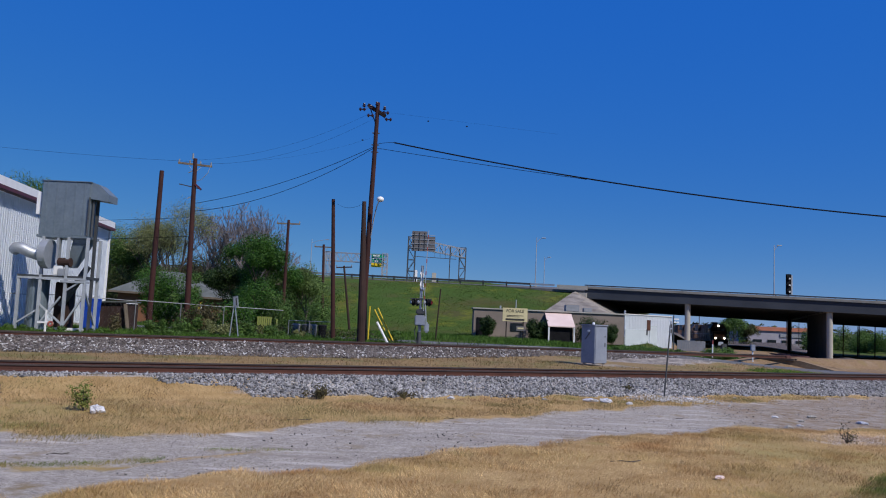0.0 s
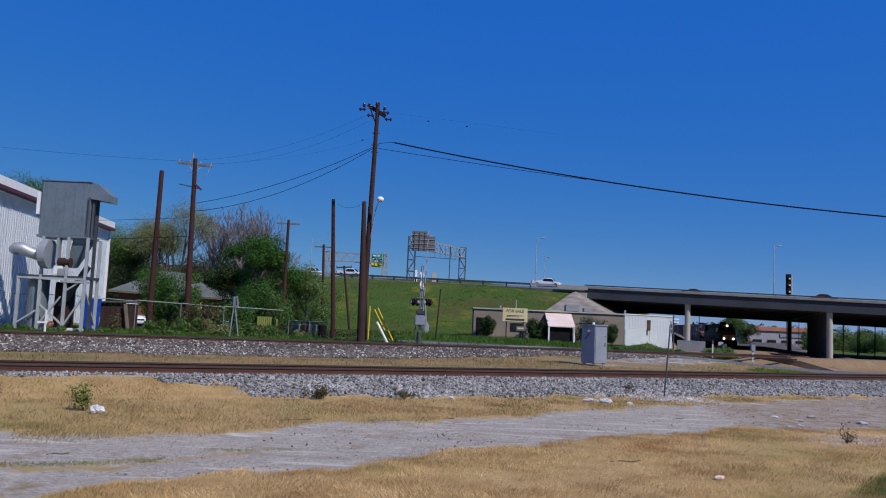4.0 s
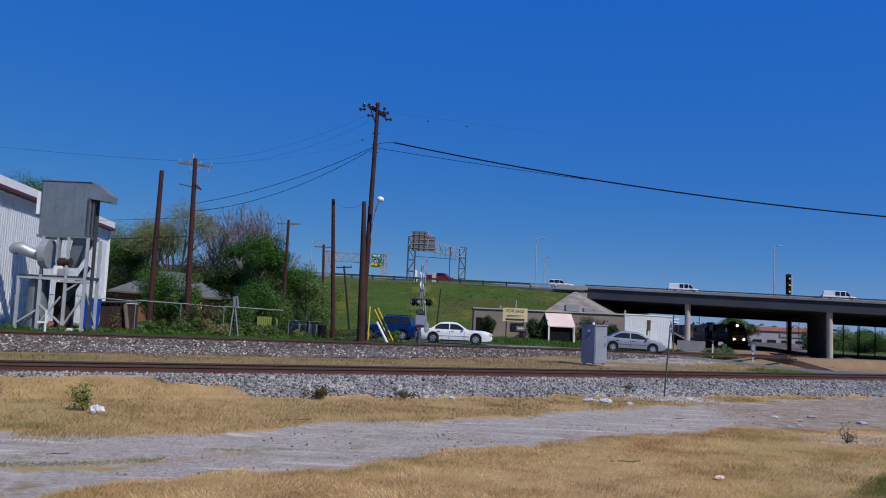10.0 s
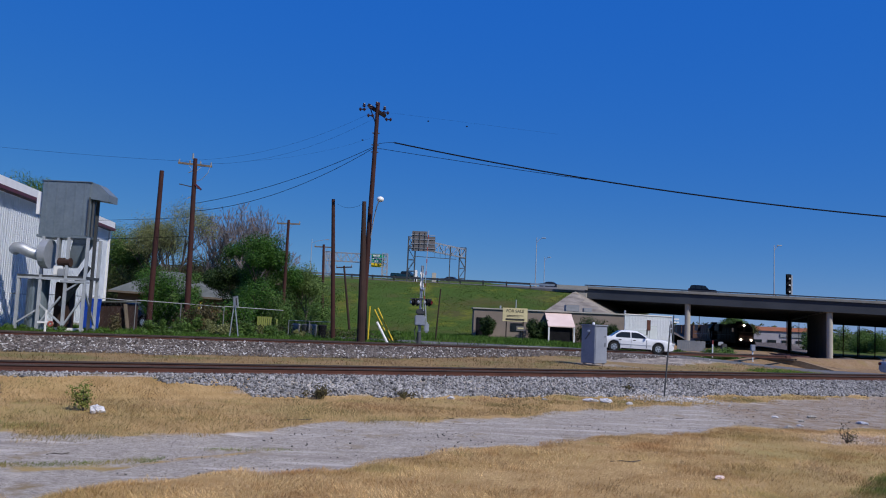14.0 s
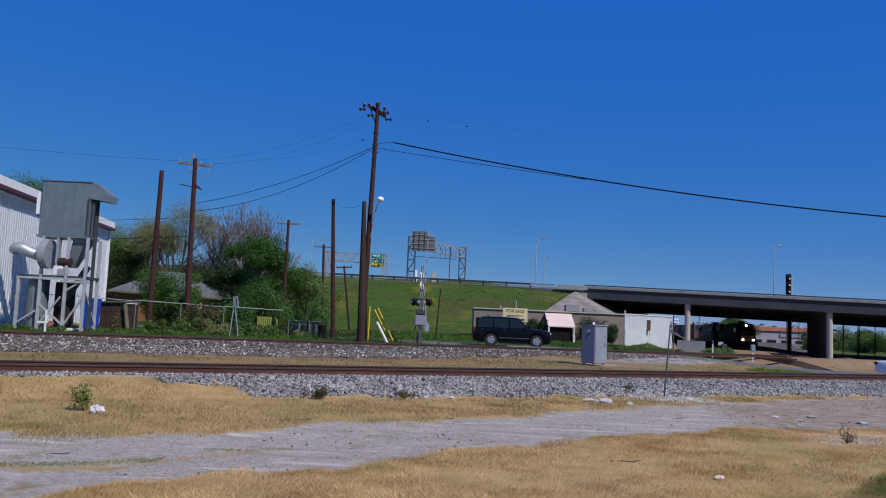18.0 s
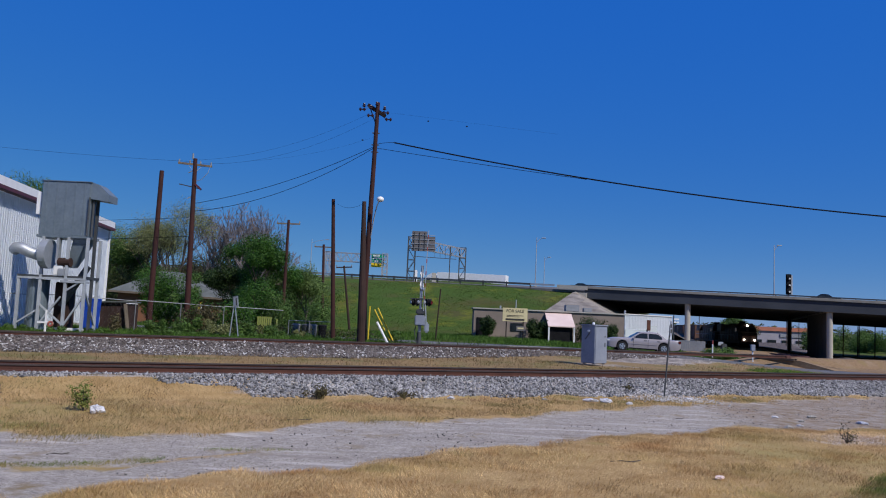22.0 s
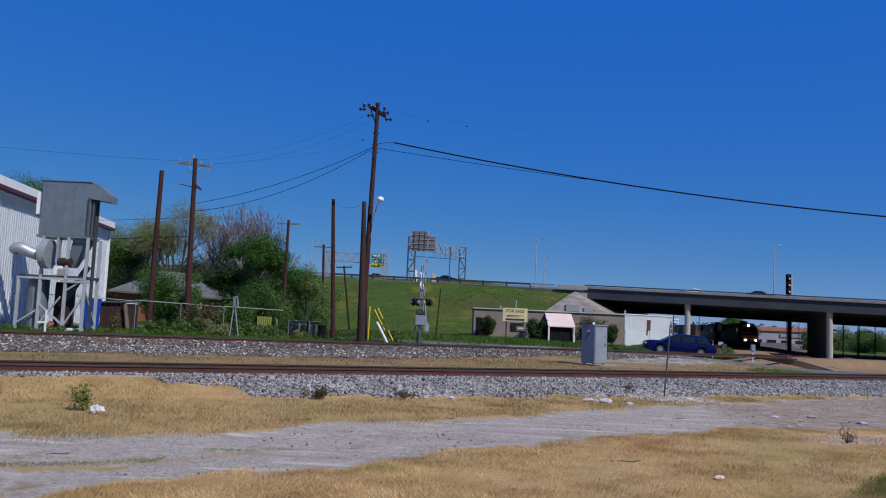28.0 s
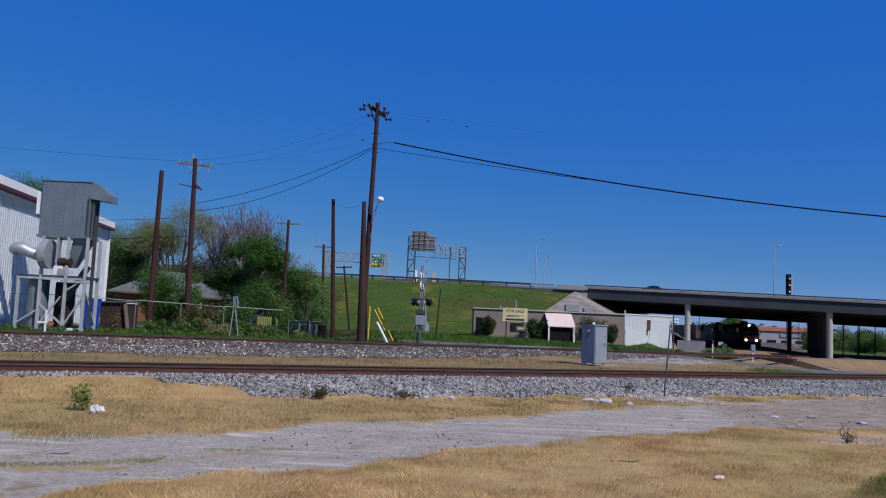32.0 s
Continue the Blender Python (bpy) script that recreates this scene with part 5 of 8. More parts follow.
for i in range(2):
    b2 = thing("crossbuck_sign", (22.4, 76.0, 0.5), "white bar sign on a thin post", "sign") if i == 0 else b2
    part("arm", box(bm_new(), (0.25, 0, 2.95 - i * 0.3), (0.48, 0.05, 0.13)), M["white"], b2)
part("post", rod(bm_new(), (0, 0.06, 0), (0, 0.06, 3.3), 0.06), M["dark_steel"], b2)

# ---- far buildings seen under the bridge ----
store = thing("store_building", (131, 300, -2.6), "long pale store with an orange roof band", "building")
part("wall", box(bm_new(), (0, 9, 3.6), (30, 18, 7.2)), M["far_wall"], store)
part("roof_band", box(bm_new(), (0, -0.1, 7.9), (30.6, 1.0, 1.5)), M["orange_wall"], store, "orange roof band")
for i in range(5):
    part("window", box(bm_new(), (-11 + i * 5.4, -0.2, 2.4), (3.2, 0.3, 2.8)), M["glass_dark"], store)
part("sign_panel", box(bm_new(), (2, -0.2, 5.6), (9, 0.3, 1.3)), M["concrete_dark"], store)
for i, (x, y, w, h, c) in enumerate(((95, 330, 26, 6, "far_wall"), (170, 360, 40, 7, "concrete"), (60, 420, 30, 9, "concrete_dark"), (205, 330, 24, 6, "far_wall"))):
    b3 = thing("far_building", (x, y, -2.5), "distant low flat-roofed building", "building", "distant buildings")
    part("wall", box(bm_new(), (0, 0, h / 2), (w, 12, h)), M[c], b3)
    part("roof", box(bm_new(), (0, 0, h + 0.3), (w + 0.8, 12.8, 0.6)), M["concrete_dark"], b3)
    for k in range(4):
        part("window", box(bm_new(), (-w * 0.35 + k * w * 0.23, -6.05, h * 0.5), (w * 0.12, 0.2, h * 0.3)), M["glass_dark"], b3)


# ---- poles and wires ----
def lean_pole(base, top, r0, r1, material, label, group="utility poles", name="utility_pole"):
    t = thing(name, base, label, "utility pole", group)
    d = Vector(top) - Vector(base)
    part("shaft", rod(bm_new(), (0, 0, -0.3), d, r0, r1, 12), material, t)
    return t, d


def cross_arm(t, c, half, angle, material, pins=4, drop=0.0):
    u = Vector((math.cos(radians(angle)), math.sin(radians(angle)), 0))
    bm = beam(bm_new(), c - u * half + Vector((0, 0, drop)), c + u * half - Vector((0, 0, drop)), 0.1, 0.13)
    part("cross_arm", bm, material, t, "weathered wooden cross arm")
    for s_ in (-0.45, 0.45):
        part("arm_brace", beam(bm_new(), c + u * half * s_ + Vector((0, 0, -drop * s_ * 1.6)), c - Vector((0, 0, 0.55)), 0.03, 0.03), M["steel"], t)
    for k in range(pins):
        f_ = -0.94 + 1.88 * k / max(pins - 1, 1)
        p = c + u * half * f_ + Vector((0, 0, -drop * f_))
        part("insulator", rod(bm_new(), p + Vector((0, 0, 0.06)), p + Vector((0, 0, 0.26)), 0.06, 0.035, 8), M["concrete_dark"], t)


p1, d1 = lean_pole((-4.56, 46.6, 0.72), (-4.28, 46.6, 15.13), 0.185, 0.115, M["pole"], "tall red-brown wooden utility pole with a tilted cross arm")
c = d1 * 0.965
u = Vector((0.77, -0.35, -0.53)).normalized()
part("cross_arm", beam(bm_new(), c - u * 0.78, c + u * 0.6, 0.15, 0.2), M["pole_dark"], p1, "dark tilted double cross arm")
part("cross_arm", beam(bm_new(), c - u * 0.7 + Vector((0, 0.22, 0)), c + u * 0.6 + Vector((0, 0.22, 0)), 0.15, 0.2), M["pole_dark"], p1)
for o in ((-0.82, -0.05, 0.32), (-0.42, -0.1, 0.2), (-0.05, -0.12, 0.42), (0.42, -0.1, 0.16)):
    p = c + Vector(o)
    part("insulator", loft(bm_new(), [[(p.x + r_ * math.cos(k), p.y + r_ * math.sin(k), p.z + z_) for k in np.arange(8) * 0.785] for z_, r_ in ((-0.14, 0.03), (-0.1, 0.1), (-0.04, 0.1), (0.0, 0.05), (0.04, 0.085), (0.1, 0.06))]), M["insulator"], p1, "dark glazed pin insulator")
for o in ((-0.92, 0, 0.06), (-0.42, 0, -0.3), (0.5, 0, -0.1), (0.68, 0, -0.5)):
    p = c + Vector(o)
    part("insulator_string", loft(bm_new(), [[(p.x + x_, p.y + r_ * math.cos(k), p.z + r_ * math.sin(k)) for k in np.arange(8) * 0.785] for x_, r_ in ((-0.2, 0.03), (-0.15, 0.11), (-0.09, 0.11), (-0.05, 0.04), (0.05, 0.04), (0.09, 0.11), (0.15, 0.11), (0.2, 0.03))]), M["insulator"], p1, "dark two-disc strain insulator")
    part("insulator_link", beam(bm_new(), p + Vector((-0.2 if o[0] > 0 else 0.2, 0, 0)), c + u * (0.55 if o[0] > 0.2 else -0.6 if o[0] < -0.6 else 0.0), 0.02, 0.02), M["dark_steel"], p1)
part("arm_brace", beam(bm_new(), c + u * -0.7, d1 * 0.9, 0.05, 0.05), M["dark_steel"], p1)
for z in (0.82, 0.79, 0.87):
    part("bracket", beam(bm_new(), d1 * z - Vector((0.22, 0, 0)), d1 * z + Vector((0.22, 0, 0)), 0.06, 0.06), M["dark_steel"], p1)
part("lamp_arm", tube(bm_new(), [d1 * 0.42 + Vector((0.1, 0, 0)), d1 * 0.5 + Vector((0.25, -0.3, 0)), d1 * 0.56 + Vector((0.42, -0.6, 0)), d1 * 0.58 + Vector((0.55, -0.8, 0))], 0.035), M["steel"], p1, "thin grey lamp arm")
part("lamp_head", ball(bm_new(), d1 * 0.585 + Vector((0.62, -0.9, -0.02)), 0.2, (1.1, 1, 0.85)), M["white"], p1, "round white street-lamp head", smooth=True)
part("cable_loop", tube(bm_new(), [d1 * 0.57, d1 * 0.56 - Vector((0.15, 0, 0)), d1 * 0.5 - Vector((0.1, 0.2, 0))], 0.015), M["cable"], p1)
p1b, _ = lean_pole((-4.50, 46.0, 0.72), (-4.74, 46.0, 9.0), 0.25, 0.12, M["pole_dark"], "thick dark cut-off pole stub beside the tall pole")
lean_pole((-4.34, 47.5, 0.72), (-4.54, 47.5, 5.36), 0.06, 0.05, M["black"], "thin dark steel post beside the pole")
p2, d2 = lean_pole((-15.9, 50.0, 0.75), (-16.1, 50.0, 11.9), 0.2, 0.13, M["pole"], "red-brown utility pole with a cross arm and hanging hardware")
cross_arm(p2, d2 * 0.965, 1.05, 8, M["wood_grey"], 4, 0.05)
part("transformer_bracket", beam(bm_new(), d2 * 0.84 - Vector((0.95, 0, -0.1)), d2 * 0.84 + Vector((0.35, 0, -0.15)), 0.06, 0.06), M["dark_steel"], p2)
part("fuse_holder", beam(bm_new(), d2 * 0.85 + Vector((0.1, -0.1, 0)), d2 * 0.82 + Vector((0.5, -0.1, 0)), 0.12, 0.12), M["maroon"], p2)
part("jumper_wire", tube(bm_new(), [d2 * 0.965 + Vector((1.0, 0, 0)), d2 * 0.92 + Vector((0.85, 0, 0)), d2 * 0.88 + Vector((0.45, 0, 0)), d2 * 0.865], 0.018), M["steel"], p2)
for z in (0.93, 0.78, 0.66):
    part("bracket", beam(bm_new(), d2 * z - Vector((0.4, 0, 0.15)), d2 * z + Vector((0.1, 0, 0.1)), 0.05, 0.05), M["steel"], p2)
part("insulator", rod(bm_new(), d2 * 0.995 - Vector((0.15, 0, 0)), d2 * 1.03 - Vector((0.15, 0, 0)), 0.07, 0.05), M["concrete_dark"], p2)
p3, d3 = lean_pole((-18.65, 51.0, 0.75), (-18.55, 51.0, 11.2), 0.19, 0.14, M["pole"], "bare red-brown wooden pole")
p4, d4 = lean_pole((-14.27, 72.0, 0.75), (-14.24, 72.0, 10.9), 0.18, 0.12, M["pole"], "red-brown utility pole with a plain cross arm")
cross_arm(p4, d4 * 0.965, 1.08, -2, M["wood_grey"], 3)
p5, d5 = lean_pole((-13.28, 90.0, 0.75), (-13.63, 90.0, 10.45), 0.19, 0.13, M["pole"], "distant utility pole with a cross arm")
cross_arm(p5, d5 * 0.97, 1.05, 0, M["wood_grey"], 3)
p6, d6 = lean_pole((-6.65, 50.0, 0.75), (-7.13, 50.0, 9.66), 0.15, 0.11, M["pole"], "slim red-brown wooden pole")
p7, d7 = lean_pole((-9.55, 85.0, 0.75), (-10.56, 85.0, 7.76), 0.14, 0.1, M["pole_dark"], "leaning dark utility pole with a small cross arm")
cross_arm(p7, d7 * 0.98, 0.85, 0, M["pole_dark"], 3, -0.06)
lean_pole((-0.30, 62.0, 0.8), (-0.04, 62.0, 4.74), 0.06, 0.05, M["pole_dark"], "thin dark leaning post in the grass", "")
for x, y, z in ((56.3, 128, 6.0), (76.2, 150, 6.9), (79.2, 150, 7.0), (80.0, 152, 6.2), (82.2, 150, 7.2), (62, 190, 12), (74, 200, 11), (80, 215, 12), (90, 205, 10), (96, 220, 12), (104, 230, 11)):
    lean_pole((x, y, -1.2), (x + 0.1, y, z - 0.2 if x < 57 else z * 0.8), 0.2 if x < 57 else 0.1, 0.15 if x < 57 else 0.08, M["pole_dark"], "dark wooden pole beyond the bridge", "poles beyond the bridge")


def wire(p, q, sag, r, label, n=24, name="overhead_cable"):
    """A hanging cable in short straight pieces."""
    p, q = Vector(p), Vector(q)
    pts = [p.lerp(q, i / n) - Vector((0, 0, 4 * sag * (i / n) * (1 - i / n))) for i in range(n + 1)]
    return single(name, tube(bm_new(), pts, r, 5), M["cable"], label, "cable", "overhead cables")


A1 = Vector((-4.56, 46.6, 0.72))
HEAD = Vector((-3.2, 46.4, 12.69))
wire(HEAD, (34.5, 41.5, 8.42), 0.8, 0.042, "thick black overhead cable", 40)
wire(A1 + d1 * 0.822, HEAD, -0.04, 0.014, "thin slack tail of the thick cable", 8)
wire(A1 + d1 * 0.808, HEAD.lerp(Vector((34.5, 41.5, 8.42)), 0.3) - Vector((0, 0, 4 * 0.8 * 0.3 * 0.7 + 0.05)), 0.04, 0.016, "thin black cable under the thick one", 24)
wire(A1 + d1 * 0.815, (-16.0, 50.0, 9.0), 0.45, 0.017, "black service cable between two poles")
wire(A1 + d1 * 0.81, (-16.0, 50.0, 8.5), 0.75, 0.017, "second black service cable between two poles")
wire(A1 + d1 * 0.97, (-16.2, 50.0, 11.8), 0.7, 0.005, "thin line wire between two poles")
wire(A1 + d1 * 0.94, (-15.6, 50.0, 11.6), 0.8, 0.005, "thin line wire between two poles")
wire((-16.0, 50.0, 11.7), (-40, 42, 11.9), 0.4, 0.007, "thin line wire leaving over the hall")
wire((-16.0, 50.0, 6.9), (-40, 58, 6.6), 0.2, 0.014, "black low service cable by the hall")
wire((-16.0, 50.0, 8.1), (-40, 55, 7.6), 0.2, 0.012, "black low service cable")
wire((-6.9, 50.0, 9.4), (-4.85, 46.0, 8.85), 0.25, 0.008, "thin slack bare wire overhead")
for x, y, z in ((-1.22, 46.6, 14.13), (1.11, 46.6, 13.91), (-5.1, 46.6, 12.8)):
    b4 = single("wire_marker", ball(bm_new(), (0, 0, 0), 0.055, (1.2, 1, 0.8), 1), M["black"], "small dark marker on a thin line wire", "wire marker", "wire markers", at=(x, y, z))
wire((-4.2, 46.6, 14.6), (6.6, 46.6, 13.68), 0.0, 0.003, "hair-thin bare line wire overhead", 8)
wire((-4.2, 46.6, 13.1), (-12, 47, 11.3), 0.3, 0.003, "hair-thin bare line wire overhead", 8)

# ---- crossing signal ----
xs = thing("crossing_signal", (-1.19, 47, 0.85), "grade-crossing signal with flashers and a raised striped gate arm", "crossing signal")
part("base", rod(bm_new(), (0, 0, 0), (0, 0, 0.7), 0.15, 0.11, 12), M["dark_steel"], xs)
part("mast", rod(bm_new(), (0, 0, 0.5), (0.02, 0, 4.6), 0.09, 0.08, 12), M["steel"], xs, "silver mast")
part("gate_mechanism", box(bm_new(), (0.02, -0.15, 1.35), (0.62, 0.45, 0.6), bevel=0.05), M["cabinet"], xs, "grey gate mechanism box")
part("mechanism_mount", box(bm_new(), (0.05, -0.05, 1.85), (0.6, 0.35, 0.35), bevel=0.08), M["dark_steel"], xs)
part("counterweight", box(bm_new(), (0.42, -0.2, 0.95), (0.3, 0.12, 0.6), bevel=0.08), M["steel"], xs)
part("gate_lever", beam(bm_new(), (0.42, -0.2, 0.9), (0.3, -0.2, 2.3), 0.1, 0.06), M["steel"], xs)
arm = part("gate_arm", beam(bm_new(), (0.2, -0.25, 1.9), (0.3, -0.25, 6.7), 0.03, 0.04), M["steel"], xs, "raised gate arm with red and white stripes")
for i in range(6):
    z0, z1 = 2.6 + i * 0.72, 2.82 + i * 0.72
    part("red_stripe", beam(bm_new(), (0.2 + (z0 - 1.9) * 0.0208, -0.25, z0), (0.2 + (z1 - 1.9) * 0.0208, -0.25, z1), 0.036, 0.056), M["red"], arm)
part("light_bar", beam(bm_new(), (-0.62, -0.1, 2.62), (0.66, -0.1, 2.62), 0.06, 0.06), M["dark_steel"], xs)
for x, back in ((-0.42, 0), (-0.2, 1), (0.32, 1), (0.52, 0)):
    sx = -1 if x < 0 else 1
    a_ = Vector((0.86 * sx, -0.5 if not back else 0.5, 0))
    o_ = Vector((x, -0.1, 2.42))
    part("lamp_hood", rod(bm_new(), o_, o_ + a_ * 0.16, 0.15, 0.13, 16), M["black"], xs, "black flasher hood")
    part("lamp_disc", rod(bm_new(), o_ - a_ * 0.02, o_ + a_ * 0.01, 0.23, 0.23, 18), M["black"], xs)
    # the leftmost lens is pale to paint in a white highlight
    part("lamp_lens", rod(bm_new(), o_ + a_ * 0.162, o_ + a_ * 0.17, 0.105, 0.105, 14), M["lens_clear"] if x == -0.42 else M["lens_red"], xs)
    part("lamp_back", ball(bm_new(), o_ - a_ * 0.08, 0.1, (1, 1, 1.2), 1), M["steel"], xs)
part("bell", ball(bm_new(), (0.05, 0, 3.2), 0.14), M["steel"], xs, smooth=True)
for s_ in (-45, 45):
    part("crossbuck_blade", box(bm_new(), None, (1.15, 0.03, 0.2), m=pose(0.02, 0.14, 3.75, 0, s_, 78)), M["white"], xs, "white crossbuck blade seen edge-on")
part("conduit", tube(bm_new(), [(-0.2, -0.1, 1.1), (-0.28, -0.1, 0.7), (-0.18, -0.1, 0.1)], 0.03), M["dark_steel"], xs)

# ---- equipment cabinet ----
cb = thing("signal_cabinet", (7.8, 40.0, 0.42), "grey steel railway equipment cabinet on short feet", "cabinet", rz=45)
part("body", box(bm_new(), (0, 0, 0.95), (1.1, 0.8, 1.86), bevel=0.02), M["cabinet"], cb)
part("roof", box(bm_new(), (0, 0, 1.9), (1.2, 0.9, 0.07), bevel=0.02), M["cabinet"], cb)
part("vent_cap", rod(bm_new(), (-0.1, 0, 1.93), (-0.1, 0, 2.06), 0.07, 0.05, 10), M["white"], cb)
dr = part("door", box(bm_new(), (0.0, -0.41, 0.98), (1.0, 0.03, 1.66), bevel=0.012), M["cabinet"], cb)
part("handle", box(bm_new(), (0.3, -0.44, 0.95), (0.04, 0.04, 0.2), bevel=0.01), M["dark_steel"], dr)
part("hasp", box(bm_new(), (0.3, -0.44, 1.35), (0.06, 0.04, 0.06), bevel=0.01), M["dark_steel"], dr)
part("side_lamp", box(bm_new(), (-0.58, -0.05, 1.62), (0.1, 0.12, 0.1), bevel=0.02), M["white"], cb, "small white service lamp")
# dark bar shaped as the service lamp's slanting shadow on this face
part("lamp_shadow_bar", beam(bm_new(), (-0.565, 0.15, 1.2), (-0.565, -0.12, 1.55), 0.03, 0.03), M["dark_steel"], cb)
for x in (-0.42, 0.42):
    for y in (-0.28, 0.28):
        part("foot", box(bm_new(), (x, y, 0.02), (0.12, 0.1, 0.1)), M["dark_steel"], cb)

# ---- small posts and markers ----
mp = thing("track_marker_post", (7.32, 25.8, 0.0), "thin dark marker post with a narrow plate seen edge-on", "marker post")
part("post", rod(bm_new(), (0, 0, -0.1), (0.17, 0, 2.35), 0.028, 0.024, 8), M["dark_steel"], mp)
part("plate", box(bm_new(), None, (0.12, 0.012, 0.46), m=pose(0.2, 0, 2.25, 0, 4, 35)), M["cabinet"], mp, "narrow grey-white plate")
part("lettering_bar", box(bm_new(), None, (0.07, 0.004, 0.12), m=pose(0.2, -0.01, 2.33, 0, 4, 35)), M["ink"], mp)
part("lettering_bar", box(bm_new(), None, (0.07, 0.004, 0.12), m=pose(0.2, -0.01, 2.16, 0, 4, 35)), M["ink"], mp)
kb = thing("concrete_kerb", (4.3, 50.55, 0.62), "pale concrete kerb slabs at the road's edge", "kerb")
for i in range(4):
    part("slab", box(bm_new(), (0.35 + i * 0.7, 0.02 * (i % 2), 0.12), (0.68, 0.35, 0.24), bevel=0.015), M["concrete"], kb)
mk = thing("post_box", (22.2, 56.3, 0.42), "small grey box on a white post", "marker post")
part("post", rod(bm_new(), (0, 0, -0.1), (0, 0, 0.75), 0.05), M["white"], mk)
part("box", box(bm_new(), (0, -0.03, 0.9), (0.3, 0.2, 0.45), bevel=0.02), M["cabinet"], mk)
mk2 = thing("red_white_marker", (19.6, 57, 0.6), "short white marker with a red top", "marker post")
part("post", rod(bm_new(), (0, 0, -0.1), (0, 0, 0.85), 0.05), M["white"], mk2)
part("cap", rod(bm_new(), (0, 0, 0.85), (0, 0, 1.1), 0.06), M["red"], mk2)
mk3 = thing("switch_stand", (27.2, 76, 0.3), "low dark switch stand beside the curving track", "switch stand")
part("stand", box(bm_new(), (0, 0, 0.5), (0.5, 0.4, 1.0), bevel=0.05), M["dark_steel"], mk3)
part("target", box(bm_new(), (-0.3, 0, 1.0), (0.5, 0.06, 0.35), bevel=0.02), M["steel"], mk3)
cr = thing("memorial_cross", (-19.05, 38.5, 0.88), "small white wooden cross with a red flower wreath", "cross")
part("upright", box(bm_new(), (0, 0, 0.5), (0.085, 0.05, 1.05), bevel=0.006), M["white"], cr)
part("cross_bar", box(bm_new(), (-0.02, -0.003, 0.42), (0.78, 0.06, 0.085), bevel=0.006), M["white"], cr)
for i in range(9):
    a = i * 0.7
    part("flower", ball(bm_new(), (0.26 + 0.1 * math.cos(a), -0.06, 0.36 + 0.1 * math.sin(a)), 0.06, (1, 0.7, 1), 1), M["red"] if i % 3 else M["orange_wall"], cr)
sb = thing("white_kerb_block", (-20.7, 43.0, 0.72), "row of low white-painted kerb blocks", "kerb")
for i in range(3):
    part("block", box(bm_new(), (-0.4 + i * 0.75, 0, 0.13), (0.7, 0.25, 0.22), bevel=0.02), M["white"], sb)

for p, q, c, lab in (((-4.38, 49, 0.72), (-4.35, 49, 2.95), "yellow", "upright thin yellow marker post"), ((-3.05, 49, 0.9), (-4.06, 49, 2.76), "yellow", "leaning yellow pole guard"),
                     ((-2.86, 49.25, 0.9), (-3.88, 49.25, 2.87), "yellow", "leaning yellow pole guard"), ((-3.02, 47, 0.75), (-3.72, 47, 2.0), "white", "leaning white post beside the pole")):
    t = thing("guy_guard" if c == "yellow" else "white_post", p, lab, "post", "posts beside the pole")
    d = Vector(q) - Vector(p)
    part("tube", rod(bm_new(), (0, 0, -0.2) if abs(d.x) < 0.1 else -d * 0.25, d, 0.045 if c == "yellow" else 0.075, None, 8), M[c], t)
    part("anchor", box(bm_new(), tuple(-d * 0.0 + Vector((0, 0, -0.06))), (0.14, 0.14, 0.12)), M["dark_steel"], t)

sn = thing("leaning_sign", (-11.4, 45, 0.8), "leaning grey-white sign plate on two crossed posts", "sign")
part("post", beam(bm_new(), (0.06, 0, 0), (-0.3, 0, 2.2), 0.06, 0.05), M["steel"], sn)
part("post", beam(bm_new(), (-0.45, 0.05, 0), (-0.3, 0.05, 1.9), 0.05, 0.05), M["steel"], sn)
part("plate", box(bm_new(), None, (0.36, 0.02, 0.62), m=pose(-0.2, -0.05, 2.0, 0, -10, -25)), M["steel"], sn, "grey sign plate")
part("lettering_bar", box(bm_new(), None, (0.07, 0.01, 0.4), m=pose(-0.16, -0.075, 2.0, 0, -10, -25)), M["ink"], sn)


def chain_fence(name, pts, h, label):
    """Posts, a top rail and a slack wire mesh in thin strands."""
    t = thing(name, pts[0], label, "fence", "chain-link fences")
    o = Vector(pts[0])
    for a, b in zip(pts, pts[1:]):
        a, b = Vector(a) - o, Vector(b) - o
        n = max(1, round((b - a).length / 2.6))
        for i in range(n):
            p, q = a.lerp(b, i / n), a.lerp(b, (i + 1) / n)
            part("post", rod(bm_new(), p - Vector((0, 0, 0.2)), p + Vector((0, 0, h)), 0.03), M["fence_steel"], t)
            part("top_rail", rod(bm_new(), p + Vector((0, 0, h)), q + Vector((0, 0, h + random.uniform(-0.06, 0.03))), 0.02), M["rail_tube"], t)
            bm = bm_new()
            m_ = int((q - p).length / 0.3)
            for k in range(m_):
                u0, u1 = p.lerp(q, k / m_), p.lerp(q, min((k + h / 0.3 * 0.55) / m_, 1))
                beam(bm, u0, u1 + Vector((0, 0, h * (u1 - u0).length / max((h * 0.55), 0.01) if (u1 - u0).length < h * 0.55 else h)), 0.0022, 0.0022)
                v0, v1 = q.lerp(p, k / m_), q.lerp(p, min((k + h / 0.3 * 0.55) / m_, 1))
                beam(bm, v0, v1 + Vector((0, 0, h * (v1 - v0).length / max((h * 0.55), 0.01) if (v1 - v0).length < h * 0.55 else h)), 0.0022, 0.0022)
            part("mesh_panel", bm, M["fence_steel"], t, "thin woven wire mesh")
    return t


